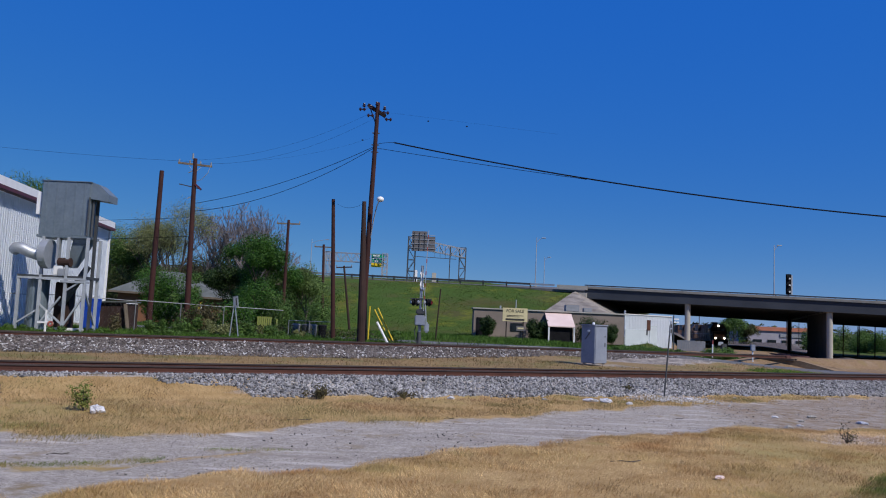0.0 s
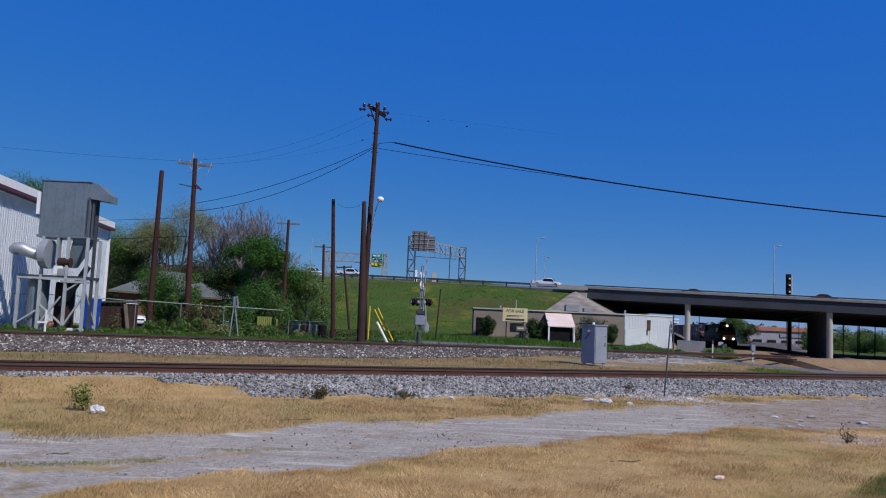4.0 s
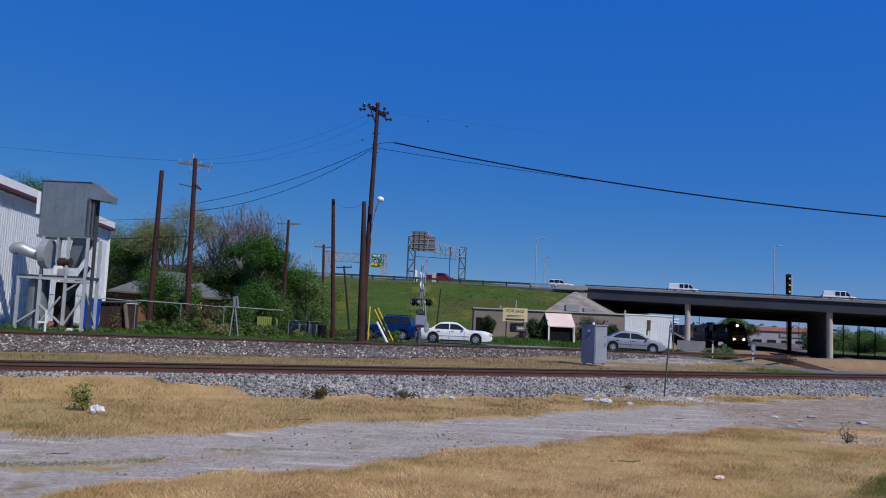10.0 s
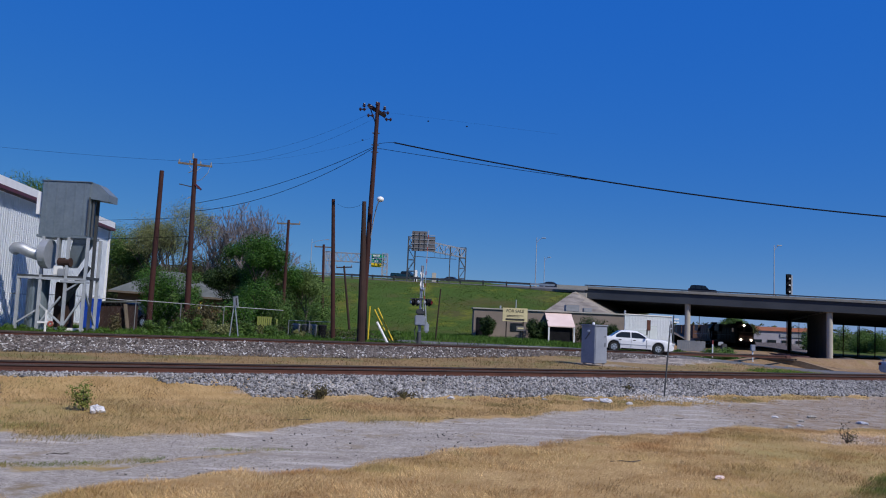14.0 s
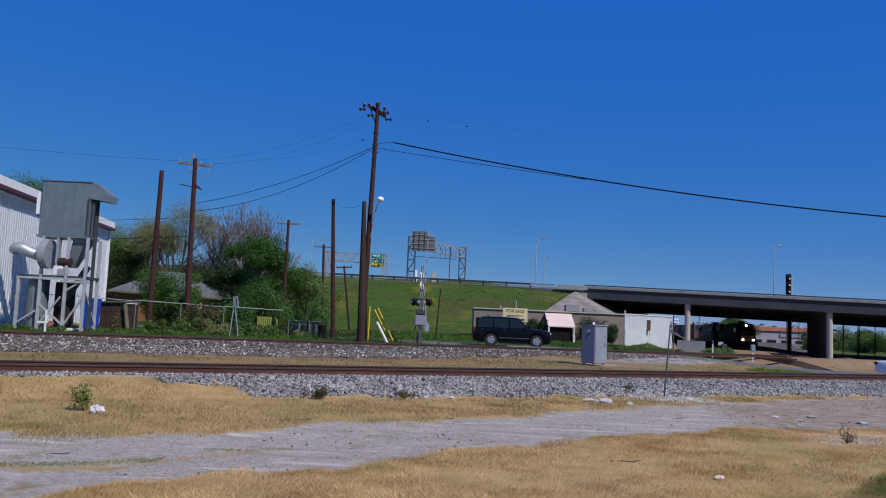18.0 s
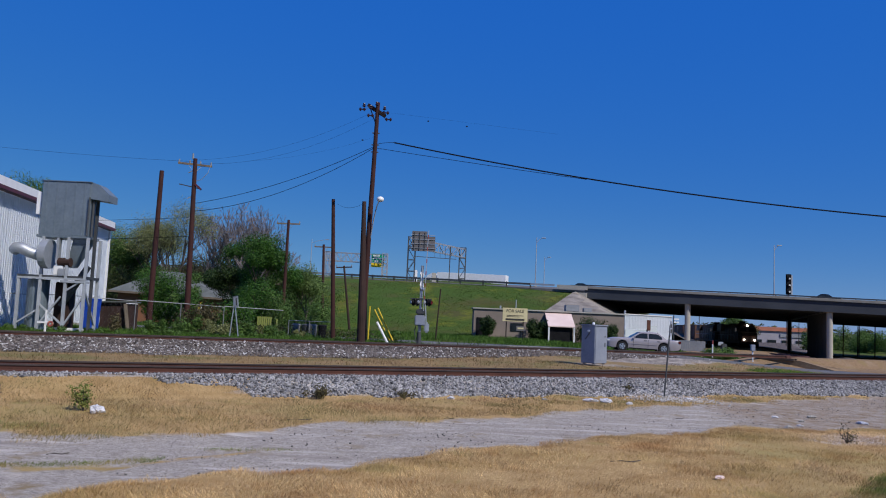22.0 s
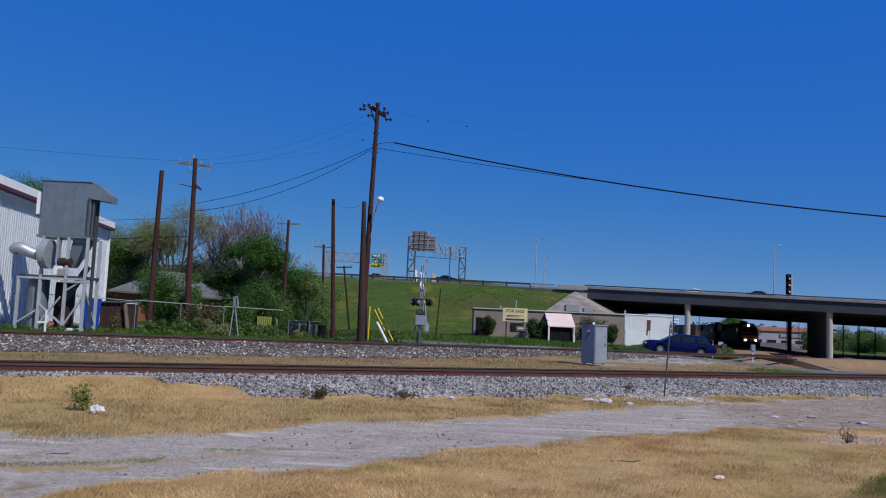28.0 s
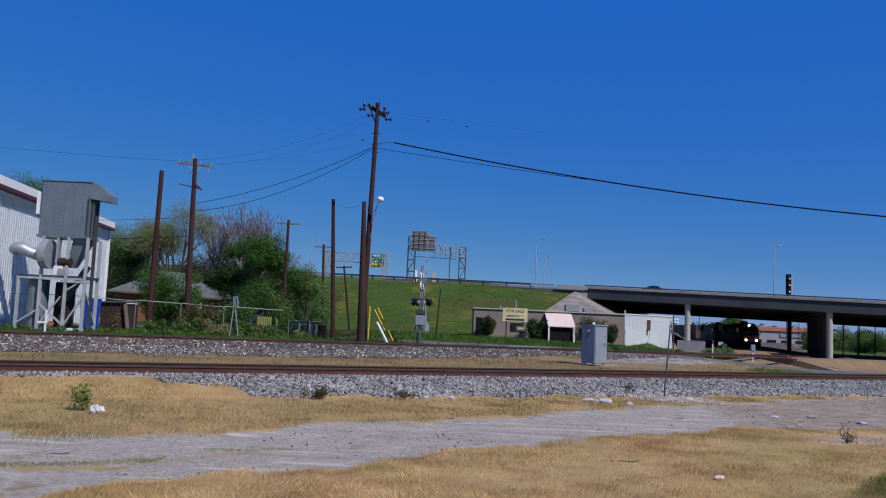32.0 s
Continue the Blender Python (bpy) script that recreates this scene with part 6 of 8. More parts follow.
chain_fence("yard_fence", [(-25.5, 44.5, 0.95), (-21.1, 45.6, 1.0), (-18.1, 47.2, 0.92), (-13.5, 49.6, 0.8), (-10.1, 51.2, 0.7)], 1.75, "galvanised chain-link yard fence")
chain_fence("sagging_fence", [(-9.6, 50.6, 0.8), (-8.3, 50.7, 0.8), (-6.8, 50.4, 0.8)], 1.05, "sagging chain-link fence end")
pl = thing("pallet_fence", (-12.0, 52.5, 0.8), "yellow-green painted slatted panel leaning by the fence", "panel")
for i in range(7):
    part("slat", box(bm_new(), (i * 0.14, 0, 0.62), (0.1, 0.03, 1.2)), M["olive"], pl)
for z in (0.15, 1.15):
    part("rail", box(bm_new(), (0.42, 0.03, z), (1.0, 0.04, 0.1)), M["olive"], pl)
part("frame", box(bm_new(), (1.25, 0, 0.55), (0.1, 0.08, 1.1)), M["olive"], pl)
for i, (x, y, c) in enumerate(((-9.3, 51.6, "fence_steel"), (-8.7, 51.8, "dark_steel"), (-8.2, 51.5, "fence_steel"), (-7.6, 51.7, "black"))):
    t = thing("rubbish_bin", (x, y, 0.78), "grey metal rubbish bin in the weeds" if c == "fence_steel" else "dark rubbish bin in the weeds", "bin", "bins by the fence")
    part("tub", rod(bm_new(), (0, 0, 0), (0, 0, 0.8), 0.24, 0.28, 14), M[c], t)
    part("lid", rod(bm_new(), (0, 0, 0.8), (0, 0, 0.88), 0.3, 0.22, 14), M[c], t)


# ---- litter ----
def crumpled(name, at, r, flat, material, label, seed, category="litter"):
    g = random.Random(seed)
    bm = ball(bm_new(), (0, 0, 0), r, (1.3, 0.9, flat), 3)
    for v in bm.verts:
        d = v.co.normalized()
        v.co *= 1 + 0.55 * noise.noise(d * 1.6 + Vector((seed, 0, 0))) + 0.3 * noise.noise(d * 4.5 + Vector((0, seed, 0)))
        v.co.z += r * flat * 0.7
    return single(name, bm, material, label, category, "scattered litter", at=at, rz=g.uniform(0, 180))


def gz_at(x, y):
    return float(ground_z(x, y))


crumpled("plastic_bag", (-6.75, 16.0, gz_at(-6.75, 16.0) + 0.02), 0.112, 0.75, M["bag"], "crumpled white plastic bag in dry grass", 1, "plastic bag")
crumpled("plastic_bag", (4.45, 23.1, gz_at(4.45, 23.1)), 0.14, 0.4, M["bag"], "flattened white plastic bag by the ballast", 2, "plastic bag")
crumpled("plastic_bag", (4.85, 22.9, gz_at(4.85, 22.9)), 0.17, 0.4, M["bag"], "flattened white plastic bag by the ballast", 3, "plastic bag")
crumpled("paper_scrap", (5.45, 22.6, gz_at(5.45, 22.6)), 0.08, 0.5, M["bag"], "white paper scrap on the gravel", 4)
crumpled("plastic_bag", (11.1, 20.9, gz_at(11.1, 20.9)), 0.1, 0.4, M["bag"], "dirty white plastic bag on bare earth", 5, "plastic bag")
crumpled("concrete_lump", (8.15, 18.5, gz_at(8.15, 18.5)), 0.085, 0.55, M["concrete"], "pale broken concrete lump on the lane", 6, "rubble")
crumpled("paper_scrap", (4.04, 11.4, gz_at(4.04, 11.4) + 0.02), 0.065, 0.35, M["pink_roof"], "faded pink paper scrap in straw grass", 7)
for i, (x, y) in enumerate(((9.4, 20.6), (9.0, 21.3), (10.2, 21.8), (8.9, 19.6), (3.1, 23.0), (0.4, 22.2), (9.9, 26.6), (10.6, 27.4), (12.6, 22.2), (-11.1, 33.0), (6.2, 24.2), (7.9, 25.1))):
    crumpled("paper_scrap" if i % 2 else "rubble_lump", (x, y, gz_at(x, y)), 0.05 + 0.02 * (i % 3), 0.5, M["bag"] if i % 2 else M["concrete"], "small pale scrap on the ground", 20 + i)
for i, (x, y, a, l) in enumerate(((-2.75, 16.3, 10, 0.5), (0.3, 17.6, 0, 0.22), (-0.4, 21.7, 40, 0.35), (3.0, 12.6, 5, 0.5), (6.0, 19.8, 30, 0.4), (-5.4, 11.6, 15, 0.3))):
    bm = tube(bm_new(), [(-l / 2, 0, 0.015), (-l * 0.15, 0.05 * l, 0.025), (l * 0.2, -0.04 * l, 0.02), (l / 2, 0.12 * l, 0.03)], 0.009, 5)
    single("dead_branch", bm, M["bark"], "dark dead branch on the ground", "branch", "fallen branches", at=(x, y, gz_at(x, y)), rz=a)


# ---- trees, shrubs and weeds ----
def leaf_cloud(centres, radii, n, size, seed, flat=0.9):
    """Small folded leaves, thick near the skin of each clump."""
    g = np.random.default_rng(seed)
    centres, radii = np.asarray(centres, float), np.asarray(radii, float)
    w = radii ** 2
    k = g.choice(len(centres), n, p=w / w.sum())
    d = g.normal(size=(n, 3))
    d /= np.linalg.norm(d, axis=1)[:, None]
    r = g.uniform(0.25, 1.05, n) ** 0.6
    pos = centres[k] + d * (radii[k] * r)[:, None] * np.array([1, 1, flat])
    face = d + np.array([0, 0, 0.35]) + 0.5 * g.normal(size=(n, 3))
    face /= np.linalg.norm(face, axis=1)[:, None]
    a = np.cross(face, g.normal(size=(n, 3)))
    a /= np.linalg.norm(a, axis=1)[:, None]
    b = np.cross(face, a)
    s = size * g.uniform(0.6, 1.5, n)[:, None]
    v = np.stack([pos - a * s, pos + b * s * 0.5, pos + a * s, pos - b * s * 0.5], 1).reshape(-1, 3)
    return v, np.arange(n * 4).reshape(n, 4)


def limbs(bm, base, height, spread, levels, seed, r0, tips, lean=(0, 0)):
    g = random.Random(seed)

    def grow(p, d, length, r, level):
        q = p + d * length
        rod(bm, p, q, max(r, 0.02), max(r * 0.62, 0.016), 7 if level < 2 else 4 if level < 5 else 3)
        if level >= levels:
            tips.append(q)
            return
        for _ in range(3 if level < 3 else 2):
            nd = (d + Vector((g.uniform(-1, 1), g.uniform(-1, 1), g.uniform(-0.25, 0.75))) * spread).normalized()
            grow(q - d * length * g.uniform(0, 0.25), nd, length * g.uniform(0.6, 0.82), r * 0.58, level + 1)
    grow(Vector(base), Vector((lean[0], lean[1], 1)).normalized(), height, r0, 0)


def tree(at, h, crown_r, leaf, n, size, label, seed, levels=3, trunk=0.3, clump=0.42, spread=0.75, low=0.35):
    t = thing("tree", at, label, "tree")
    bm, tips = bm_new(), []
    limbs(bm, (0, 0, -0.2), h * (0.3 if levels < 6 else 0.27), spread, levels, seed, 0.018 * h, tips)
    part("trunk", bm, M["bark"] if leaf else M["bare_twig"], t, "forked trunk and limbs")
    if leaf:
        g = random.Random(seed + 1)
        cs, rs = [], []
        for p in tips:
            cs.append(p)
            rs.append(crown_r * clump * g.uniform(0.6, 1.1))
        for _ in range(10):
            a, rr = g.uniform(0, 6.28), crown_r * g.uniform(0.2, 0.75)
            cs.append((rr * math.cos(a), rr * math.sin(a), h * g.uniform(low, 0.85)))
            rs.append(crown_r * clump * g.uniform(0.7, 1.2))
        v, f = leaf_cloud(cs, rs, n, size, seed)
        raw("crown", v, f, leaf, "uneven leafy crown", parent=t)
    return t


def shrub(at, w, h, leaf, n, size, label, seed, name="shrub", category="shrub", group=""):
    g = random.Random(seed)
    t = thing(name, at, label, category, group)
    bm = bm_new()
    cs, rs = [], []
    rod(bm, (0, 0, -0.1), (0, 0, h * 0.16), 0.02 * h + 0.01, 0.015 * h + 0.008, 6)
    for i in range(9):
        a, rr = g.uniform(0, 6.28), w * g.uniform(0.05, 0.42)
        p = Vector((rr * math.cos(a), rr * math.sin(a), h * g.uniform(0.3, 0.88)))
        rod(bm, (0, 0, h * 0.1), p, 0.012 * h + 0.005, 0.004 * h + 0.002, 5)
        cs.append(p)
        rs.append(min(w, h) * g.uniform(0.2, 0.36))
        cs.append(p * 0.6)
        rs.append(min(w, h) * 0.25)
    part("branching_stem", bm, M["bark"], t)
    v, f = leaf_cloud(cs, rs, n, size, seed, 1.0)
    raw("foliage", v, f, leaf, parent=t)
    return t


tree((-31.5, 92, 0.7), 16.0, 4.6, M["leaf_pale"], 17000, 0.065, "pale spring-green tree with open branches", 41, 6, spread=0.55, clump=0.36, low=0.3)
tree((-35.0, 96, 0.7), 14.2, 4.6, M["leaf_pale"], 15000, 0.075, "pale olive tree with open branches behind the hall", 42, 6, spread=0.6, clump=0.42, low=0.3)
for i, (x, y, h) in enumerate(((-26.5, 99, 18.6), (-24.0, 95, 16.8), (-29.8, 97, 16.5), (-22.2, 97, 15.6), (-28.0, 103, 18.8), (-25.2, 101, 18.0))):
    tree((x, y, 0.7), h, 4.0, None, 0, 0, "bare grey-brown tree with fine open twigs", 143 + i, 7, spread=0.6)
for i, (x, y, w, h, c, n) in enumerate(((-38, 97, 8, 7.5, "leaf_olive", 9000), (-33, 104, 8, 8.0, "leaf_brown", 7000), (-28, 106, 8, 8.5, "leaf_olive", 7000), (-23, 102, 7, 8.0, "leaf_brown", 7000),
                                        (-18.5, 96, 7, 6.5, "leaf_olive", 8000), (-14.5, 92, 6, 5.0, "leaf_mid", 6000), (-43, 100, 8, 9, "leaf_olive", 6000))):
    shrub((x, y, 0.7), w, h, M[c], int(n * 1.8), 0.09, "dense scrub thicket behind the house" if y > 80 else "olive thicket beside the house", 160 + i, "thicket", "shrub", "thickets behind the house")
tree((-39.5, 98, 0.7), 13.2, 4.6, M["leaf_mid"], 24000, 0.09, "dark green tree behind the hall", 46, 4)
tree((-48.3, 94, 0.7), 20.6, 4.2, M["leaf_mid"], 24000, 0.09, "green tree rising behind the hall roof", 47, 4)
tree((-17.3, 74, 0.7), 9.9, 2.9, M["leaf_dark"], 34000, 0.07, "dense dark green tree with a round top", 48, 4, low=0.12, clump=0.36)
tree((-20.4, 79, 0.7), 7.8, 2.9, M["leaf_deep"], 22000, 0.075, "shaded dark green tree beside the bare trees", 49, 4, low=0.12, clump=0.36)
tree((-13.0, 77, 0.7), 7.0, 2.5, M["leaf_fresh"], 20000, 0.065, "light green small tree", 50, 4, low=0.1, clump=0.36)
tree((-15.4, 82, 0.7), 7.4, 2.8, M["leaf_mid"], 20000, 0.07, "fresh green small tree", 51, 4, low=0.1, clump=0.36)
tree((-24.5, 93, 0.7), 7.6, 3.6, M["leaf_olive"], 18000, 0.08, "olive scrub tree behind the house", 52, 4, low=0.1)
tree((-31.0, 101, 0.7), 8.5, 4.4, M["leaf_brown"], 17000, 0.08, "brownish scrub tree behind the house", 53, 4, low=0.1)
shrub((-19.9, 57.0, 0.75), 4.2, 4.9, M["leaf_dark"], 24000, 0.06, "dark green shrub against the house", 61)
shrub((-17.6, 55.0, 0.75), 2.0, 4.3, M["leaf_mid"], 9000, 0.06, "bright green upright shrub at the yard fence", 62)
shrub((-16.2, 50.6, 0.75), 2.0, 2.6, M["leaf_dark"], 3000, 0.07, "dark green shrub at the pole foot", 63)
shrub((-15.0, 49.0, 0.75), 2.4, 1.9, M["leaf_brown"], 3200, 0.07, "yellowish tall weeds by the fence", 64)
shrub((-13.0, 52.5, 0.75), 2.2, 2.3, M["leaf_dark"], 3000, 0.08, "dark ivy mound on the fence", 65)
shrub((-13.6, 66.5, 0.72), 3.2, 3.2, M["leaf_mid"], 7000, 0.06, "green shrub beside the fence", 66)
shrub((-9.6, 60.5, 0.75), 2.4, 2.2, M["leaf_mid"], 5000, 0.06, "light green shrub beside the road", 67)
shrub((-15.4, 67.0, 0.72), 3.8, 4.1, M["leaf_dark"], 9000, 0.065, "dark green shrub beside the road", 68)
shrub((-18.2, 44.8, 0.78), 1.0, 1.0, M["leaf_brown"], 900, 0.05, "brownish weed tuft by the kerb", 69)
shrub((-3.0, 50.0, 0.8), 1.4, 0.7, M["leaf_mid"], 1200, 0.06, "low green weeds by the white post", 70)
for i, (x, w, h) in enumerate(((4.9, 1.9, 2.8), (10.2, 2.2, 2.0), (15.7, 3.9, 2.9), (18.3, 1.8, 2.0), (10.9, 1.2, 1.5))):
    shrub((x, 84.3, 0.7), w, h, M["leaf_deep"], 4200, 0.085, "dark clipped shrub at the tan wall", 73 + i, group="shrubs at the tan wall")
shrub((-7.15, 16.3, 0.0), 0.5, 0.6, M["blade_lawn"], 650, 0.028, "leafy green weed in the dry verge", 81, "weed", "weed")
shrub((-8.9, 15.7, 0.0), 1.0, 0.5, M["leaf_purple"], 1600, 0.026, "dry brown weed clump", 82, "weed", "weed")
shrub((-3.05, 20.4, 0.05), 0.8, 0.42, M["leaf_brown"], 420, 0.03, "withered dark weed at the ballast foot", 83, "weed", "weed")
shrub((-0.85, 21.6, 0.05), 0.9, 0.3, M["leaf_brown"], 300, 0.03, "withered weed at the ballast foot", 84, "weed", "weed")
shrub((6.3, 26.2, 0.1), 0.7, 0.3, M["leaf_brown"], 220, 0.03, "withered weed at the ballast foot", 85, "weed", "weed")
shrub((8.25, 16.1, 0.02), 0.5, 0.42, M["leaf_brown"], 200, 0.02, "thin dry weed on sandy ground", 86, "weed", "weed")
shrub((9.2, 15.4, 0.05), 0.9, 0.25, M["leaf_brown"], 350, 0.025, "low dry weed on sandy ground", 87, "weed", "weed")


def weed_bank(name, spots, size, n, leaf, label, seed):
    """A low uneven bank of rank weeds."""
    v, f = leaf_cloud([(x, y, gz_at(x, y) + h * 0.45) for x, y, h in spots], [h * 0.75 for x, y, h in spots], n, size, seed, 0.8)
    return raw(name, v, f, leaf, label, "weeds", "stuff")


g_ = random.Random(5)
weed_bank("weed_bank", [(13 + i * 0.4 + g_.uniform(-0.5, 0.5), 58.3 + i * 0.2 + g_.uniform(-0.8, 0.8), g_.uniform(0.25, 0.5) + (0.55 if 19 < i < 26 else 0)) for i in range(34)], 0.06, 8000, M["leaf_mid"], "lush green weeds beside the second track", 71)
weed_bank("wall_weeds", [(17.5 + i * 0.35, 77 + g_.uniform(-1, 1), g_.uniform(0.25, 0.5)) for i in range(20)], 0.06, 3500, M["leaf_mid"], "green weeds before the white building", 72)
weed_bank("pole_weeds", [(-16 + i * 0.5, 51.5 + g_.uniform(-1.2, 1.2), g_.uniform(0.5, 1.0)) for i in range(24)], 0.06, 6000, M["leaf_olive"], "rank weeds along the yard fence", 73)
weed_bank("kerb_weeds", [(-23 + i * 0.6, 41.0 + i * 0.3 + g_.uniform(-0.5, 0.5), g_.uniform(0.2, 0.4)) for i in range(34)], 0.05, 7000, M["leaf_mid"], "low green weeds behind the second track", 74)
# green behind the bridge
for i in range(12):
    x, y = 118 + i * 10 + random.uniform(-3, 3), 232 + random.uniform(0, 40)
    shrub((x, y, -1.0), 11, 7.0 + random.uniform(-2, 2), M["leaf_mid"] if i % 3 else M["leaf_pale"], 7000, 0.17, "scrubby green trees beyond the bridge", 100 + i, "tree_thicket", "tree", "trees beyond the bridge")
tree((74, 200, -1.0), 8.6, 3.8, M["leaf_mid"], 9000, 0.17, "green tree beside the train", 121, 4, low=0.15)
tree((79, 204, -1.0), 7.2, 3.4, M["leaf_olive"], 7000, 0.17, "small green tree beside the train", 122, 4, low=0.15)
tree((53, 210, -1.0), 11.5, 3.6, M["leaf_olive"], 6000, 0.18, "green tree beyond the bridge", 123, 4, low=0.2)
fv, ff = [], []
for i in range(80):
    x, y = -150 + i * 9.5, 620 + 60 * math.sin(i * 1.7)
    v, f = leaf_cloud([(x + random.uniform(-4, 4), y, 3.5 + random.uniform(-1, 3)) for _ in range(3)], [6.5, 5.5, 7], 160, 1.6, 200 + i)
    ff.append(f + sum(len(a) for a in fv))
    fv.append(v)
raw("far_woods", np.concatenate(fv), np.concatenate(ff), M["leaf_olive"], "hazy belt of distant trees", "trees", "stuff")
# mound of dark earth at the road's bend
bm = ball(bm_new(), (0, 0, 0), 1.0, (1.9, 1.2, 0.6), 3)
for v in bm.verts:
    v.co *= 1 + 0.3 * noise.noise(v.co * 1.3)
single("earth_mound", bm, M["bark"], "dark heap of earth beside the road", "earth mound", at=(47.6, 92, gz_at(47.6, 92) + 0.3))

for i, (x, y, w, h, c) in enumerate(((-15.2, 47.8, 1.8, 1.1, "leaf_mid"), (-13.2, 47.6, 1.6, 1.0, "leaf_pale"), (-11.9, 48.4, 1.8, 0.9, "leaf_mid"), (-10.2, 48.6, 1.5, 0.7, "leaf_mid"), (-8.6, 49.0, 1.4, 0.5, "leaf_pale"),
                                     (-16.6, 46.6, 1.5, 0.8, "leaf_mid"), (-14.2, 51.0, 2.2, 2.0, "leaf_dark"))):
    shrub((x, y, 0.74), w, h, M[c], 2200, 0.055, "tall green weeds along the yard fence", 300 + i, "weed_clump", "weeds", "weeds along the yard fence")

# ---- heaps of dug earth under the bridge ----
for i, (x, y, w, h) in enumerate(((49.5, 98.0, 1.7, 0.5), (51.6, 97.0, 1.5, 0.55), (53.2, 95.5, 1.8, 0.45), (47.6, 88.0, 2.4, 0.4), (52.5, 86.0, 2.6, 0.45))):
    bm = ball(bm_new(), (0, 0, 0), 1.0, (w, w * 0.7, h), 3)
    for v_ in bm.verts:
        v_.co *= 1 + 0.25 * noise.noise(v_.co * 1.3 + Vector((i * 7.0, 0, 0)))
        v_.co += Vector((0, 0, h * 0.25 * noise.noise(v_.co * 3.1)))
    single("earth_heap", bm, M["dug_earth"], "heap of red-brown dug earth under the bridge", "earth heap", "earth heaps", at=(x, y, gz_at(x, y)), rz=30 * i, smooth=True)

for i, (x, y, w, h, c) in enumerate(((-28.5, 106, 9, 11.5, "leaf_olive"), (-23.0, 104, 8, 10.5, "leaf_olive"), (-33.5, 107, 9, 10.5, "leaf_olive"))):
    shrub((x, y, 0.7), w, h, M[c], 16000, 0.1, "dense olive thicket behind the bare trees", 330 + i, "thicket", "shrub", "thickets behind the house")
for i in range(8):
    y = 185 + 14 * (i % 3)
    shrub((y * (0.475 + 0.02 * i), y, -1.4), 15, 5.0 + 1.2 * (i % 2), M["leaf_fresh"] if i % 3 else M["leaf_mid"], 9000, 0.15, "hazy green tree belt beyond the bridge", 340 + i, "thicket", "shrub", "trees beyond the bridge")


# ---- vehicles ----
def wheel_at(t, x, y, r, w, spin_list, rim_mat="rim"):
    """A wheel as a part of its own: tyre, rim, hub and five spokes."""
    hubn = new("wheel")
    hubn.parent = t
    hubn.matrix_basis = pose(x, y, r)
    sgn = 1 if y > 0 else -1
    part("tyre", rod(bm_new(), (0, -w / 2, 0), (0, w / 2, 0), r, r, 24), M["rubber"], hubn)
    part("rim", rod(bm_new(), (0, sgn * (w / 2 - 0.02), 0), (0, sgn * (w / 2 + 0.012), 0), r * 0.66, r * 0.6, 20), M[rim_mat], hubn)
    bm = bm_new()
    for k in range(5):
        a = k * 2 * math.pi / 5
        beam(bm, (0.25 * r * math.cos(a), sgn * (w / 2 + 0.014), 0.25 * r * math.sin(a)), (0.58 * r * math.cos(a + 0.35), sgn * (w / 2 + 0.014), 0.58 * r * math.sin(a + 0.35)), 0.02, 0.05)
    part("wheel_trim", bm, M["dark_steel"], hubn)
    spin_list.append((hubn, pose(x, y, r), r))
    return hubn


def flow(xs, zs, x):
    """A smooth curve through points that never overshoots them."""
    xs, zs, x = np.asarray(xs, float), np.asarray(zs, float), np.asarray(x, float)
    h, d = np.diff(xs), np.diff(zs) / np.diff(xs)
    m = np.concatenate([[d[0]], np.where(d[:-1] * d[1:] > 0, 2 * d[:-1] * d[1:] / np.where(np.abs(d[:-1] + d[1:]) < 1e-9, 1, d[:-1] + d[1:]), 0), [d[-1]]])
    i = np.clip(np.searchsorted(xs, x) - 1, 0, len(h) - 1)
    t = np.clip((x - xs[i]) / h[i], 0, 1)
    return (1 + 2 * t) * (1 - t) ** 2 * zs[i] + t * (1 - t) ** 2 * h[i] * m[i] + t * t * (3 - 2 * t) * zs[i + 1] + t * t * (t - 1) * h[i] * m[i + 1]


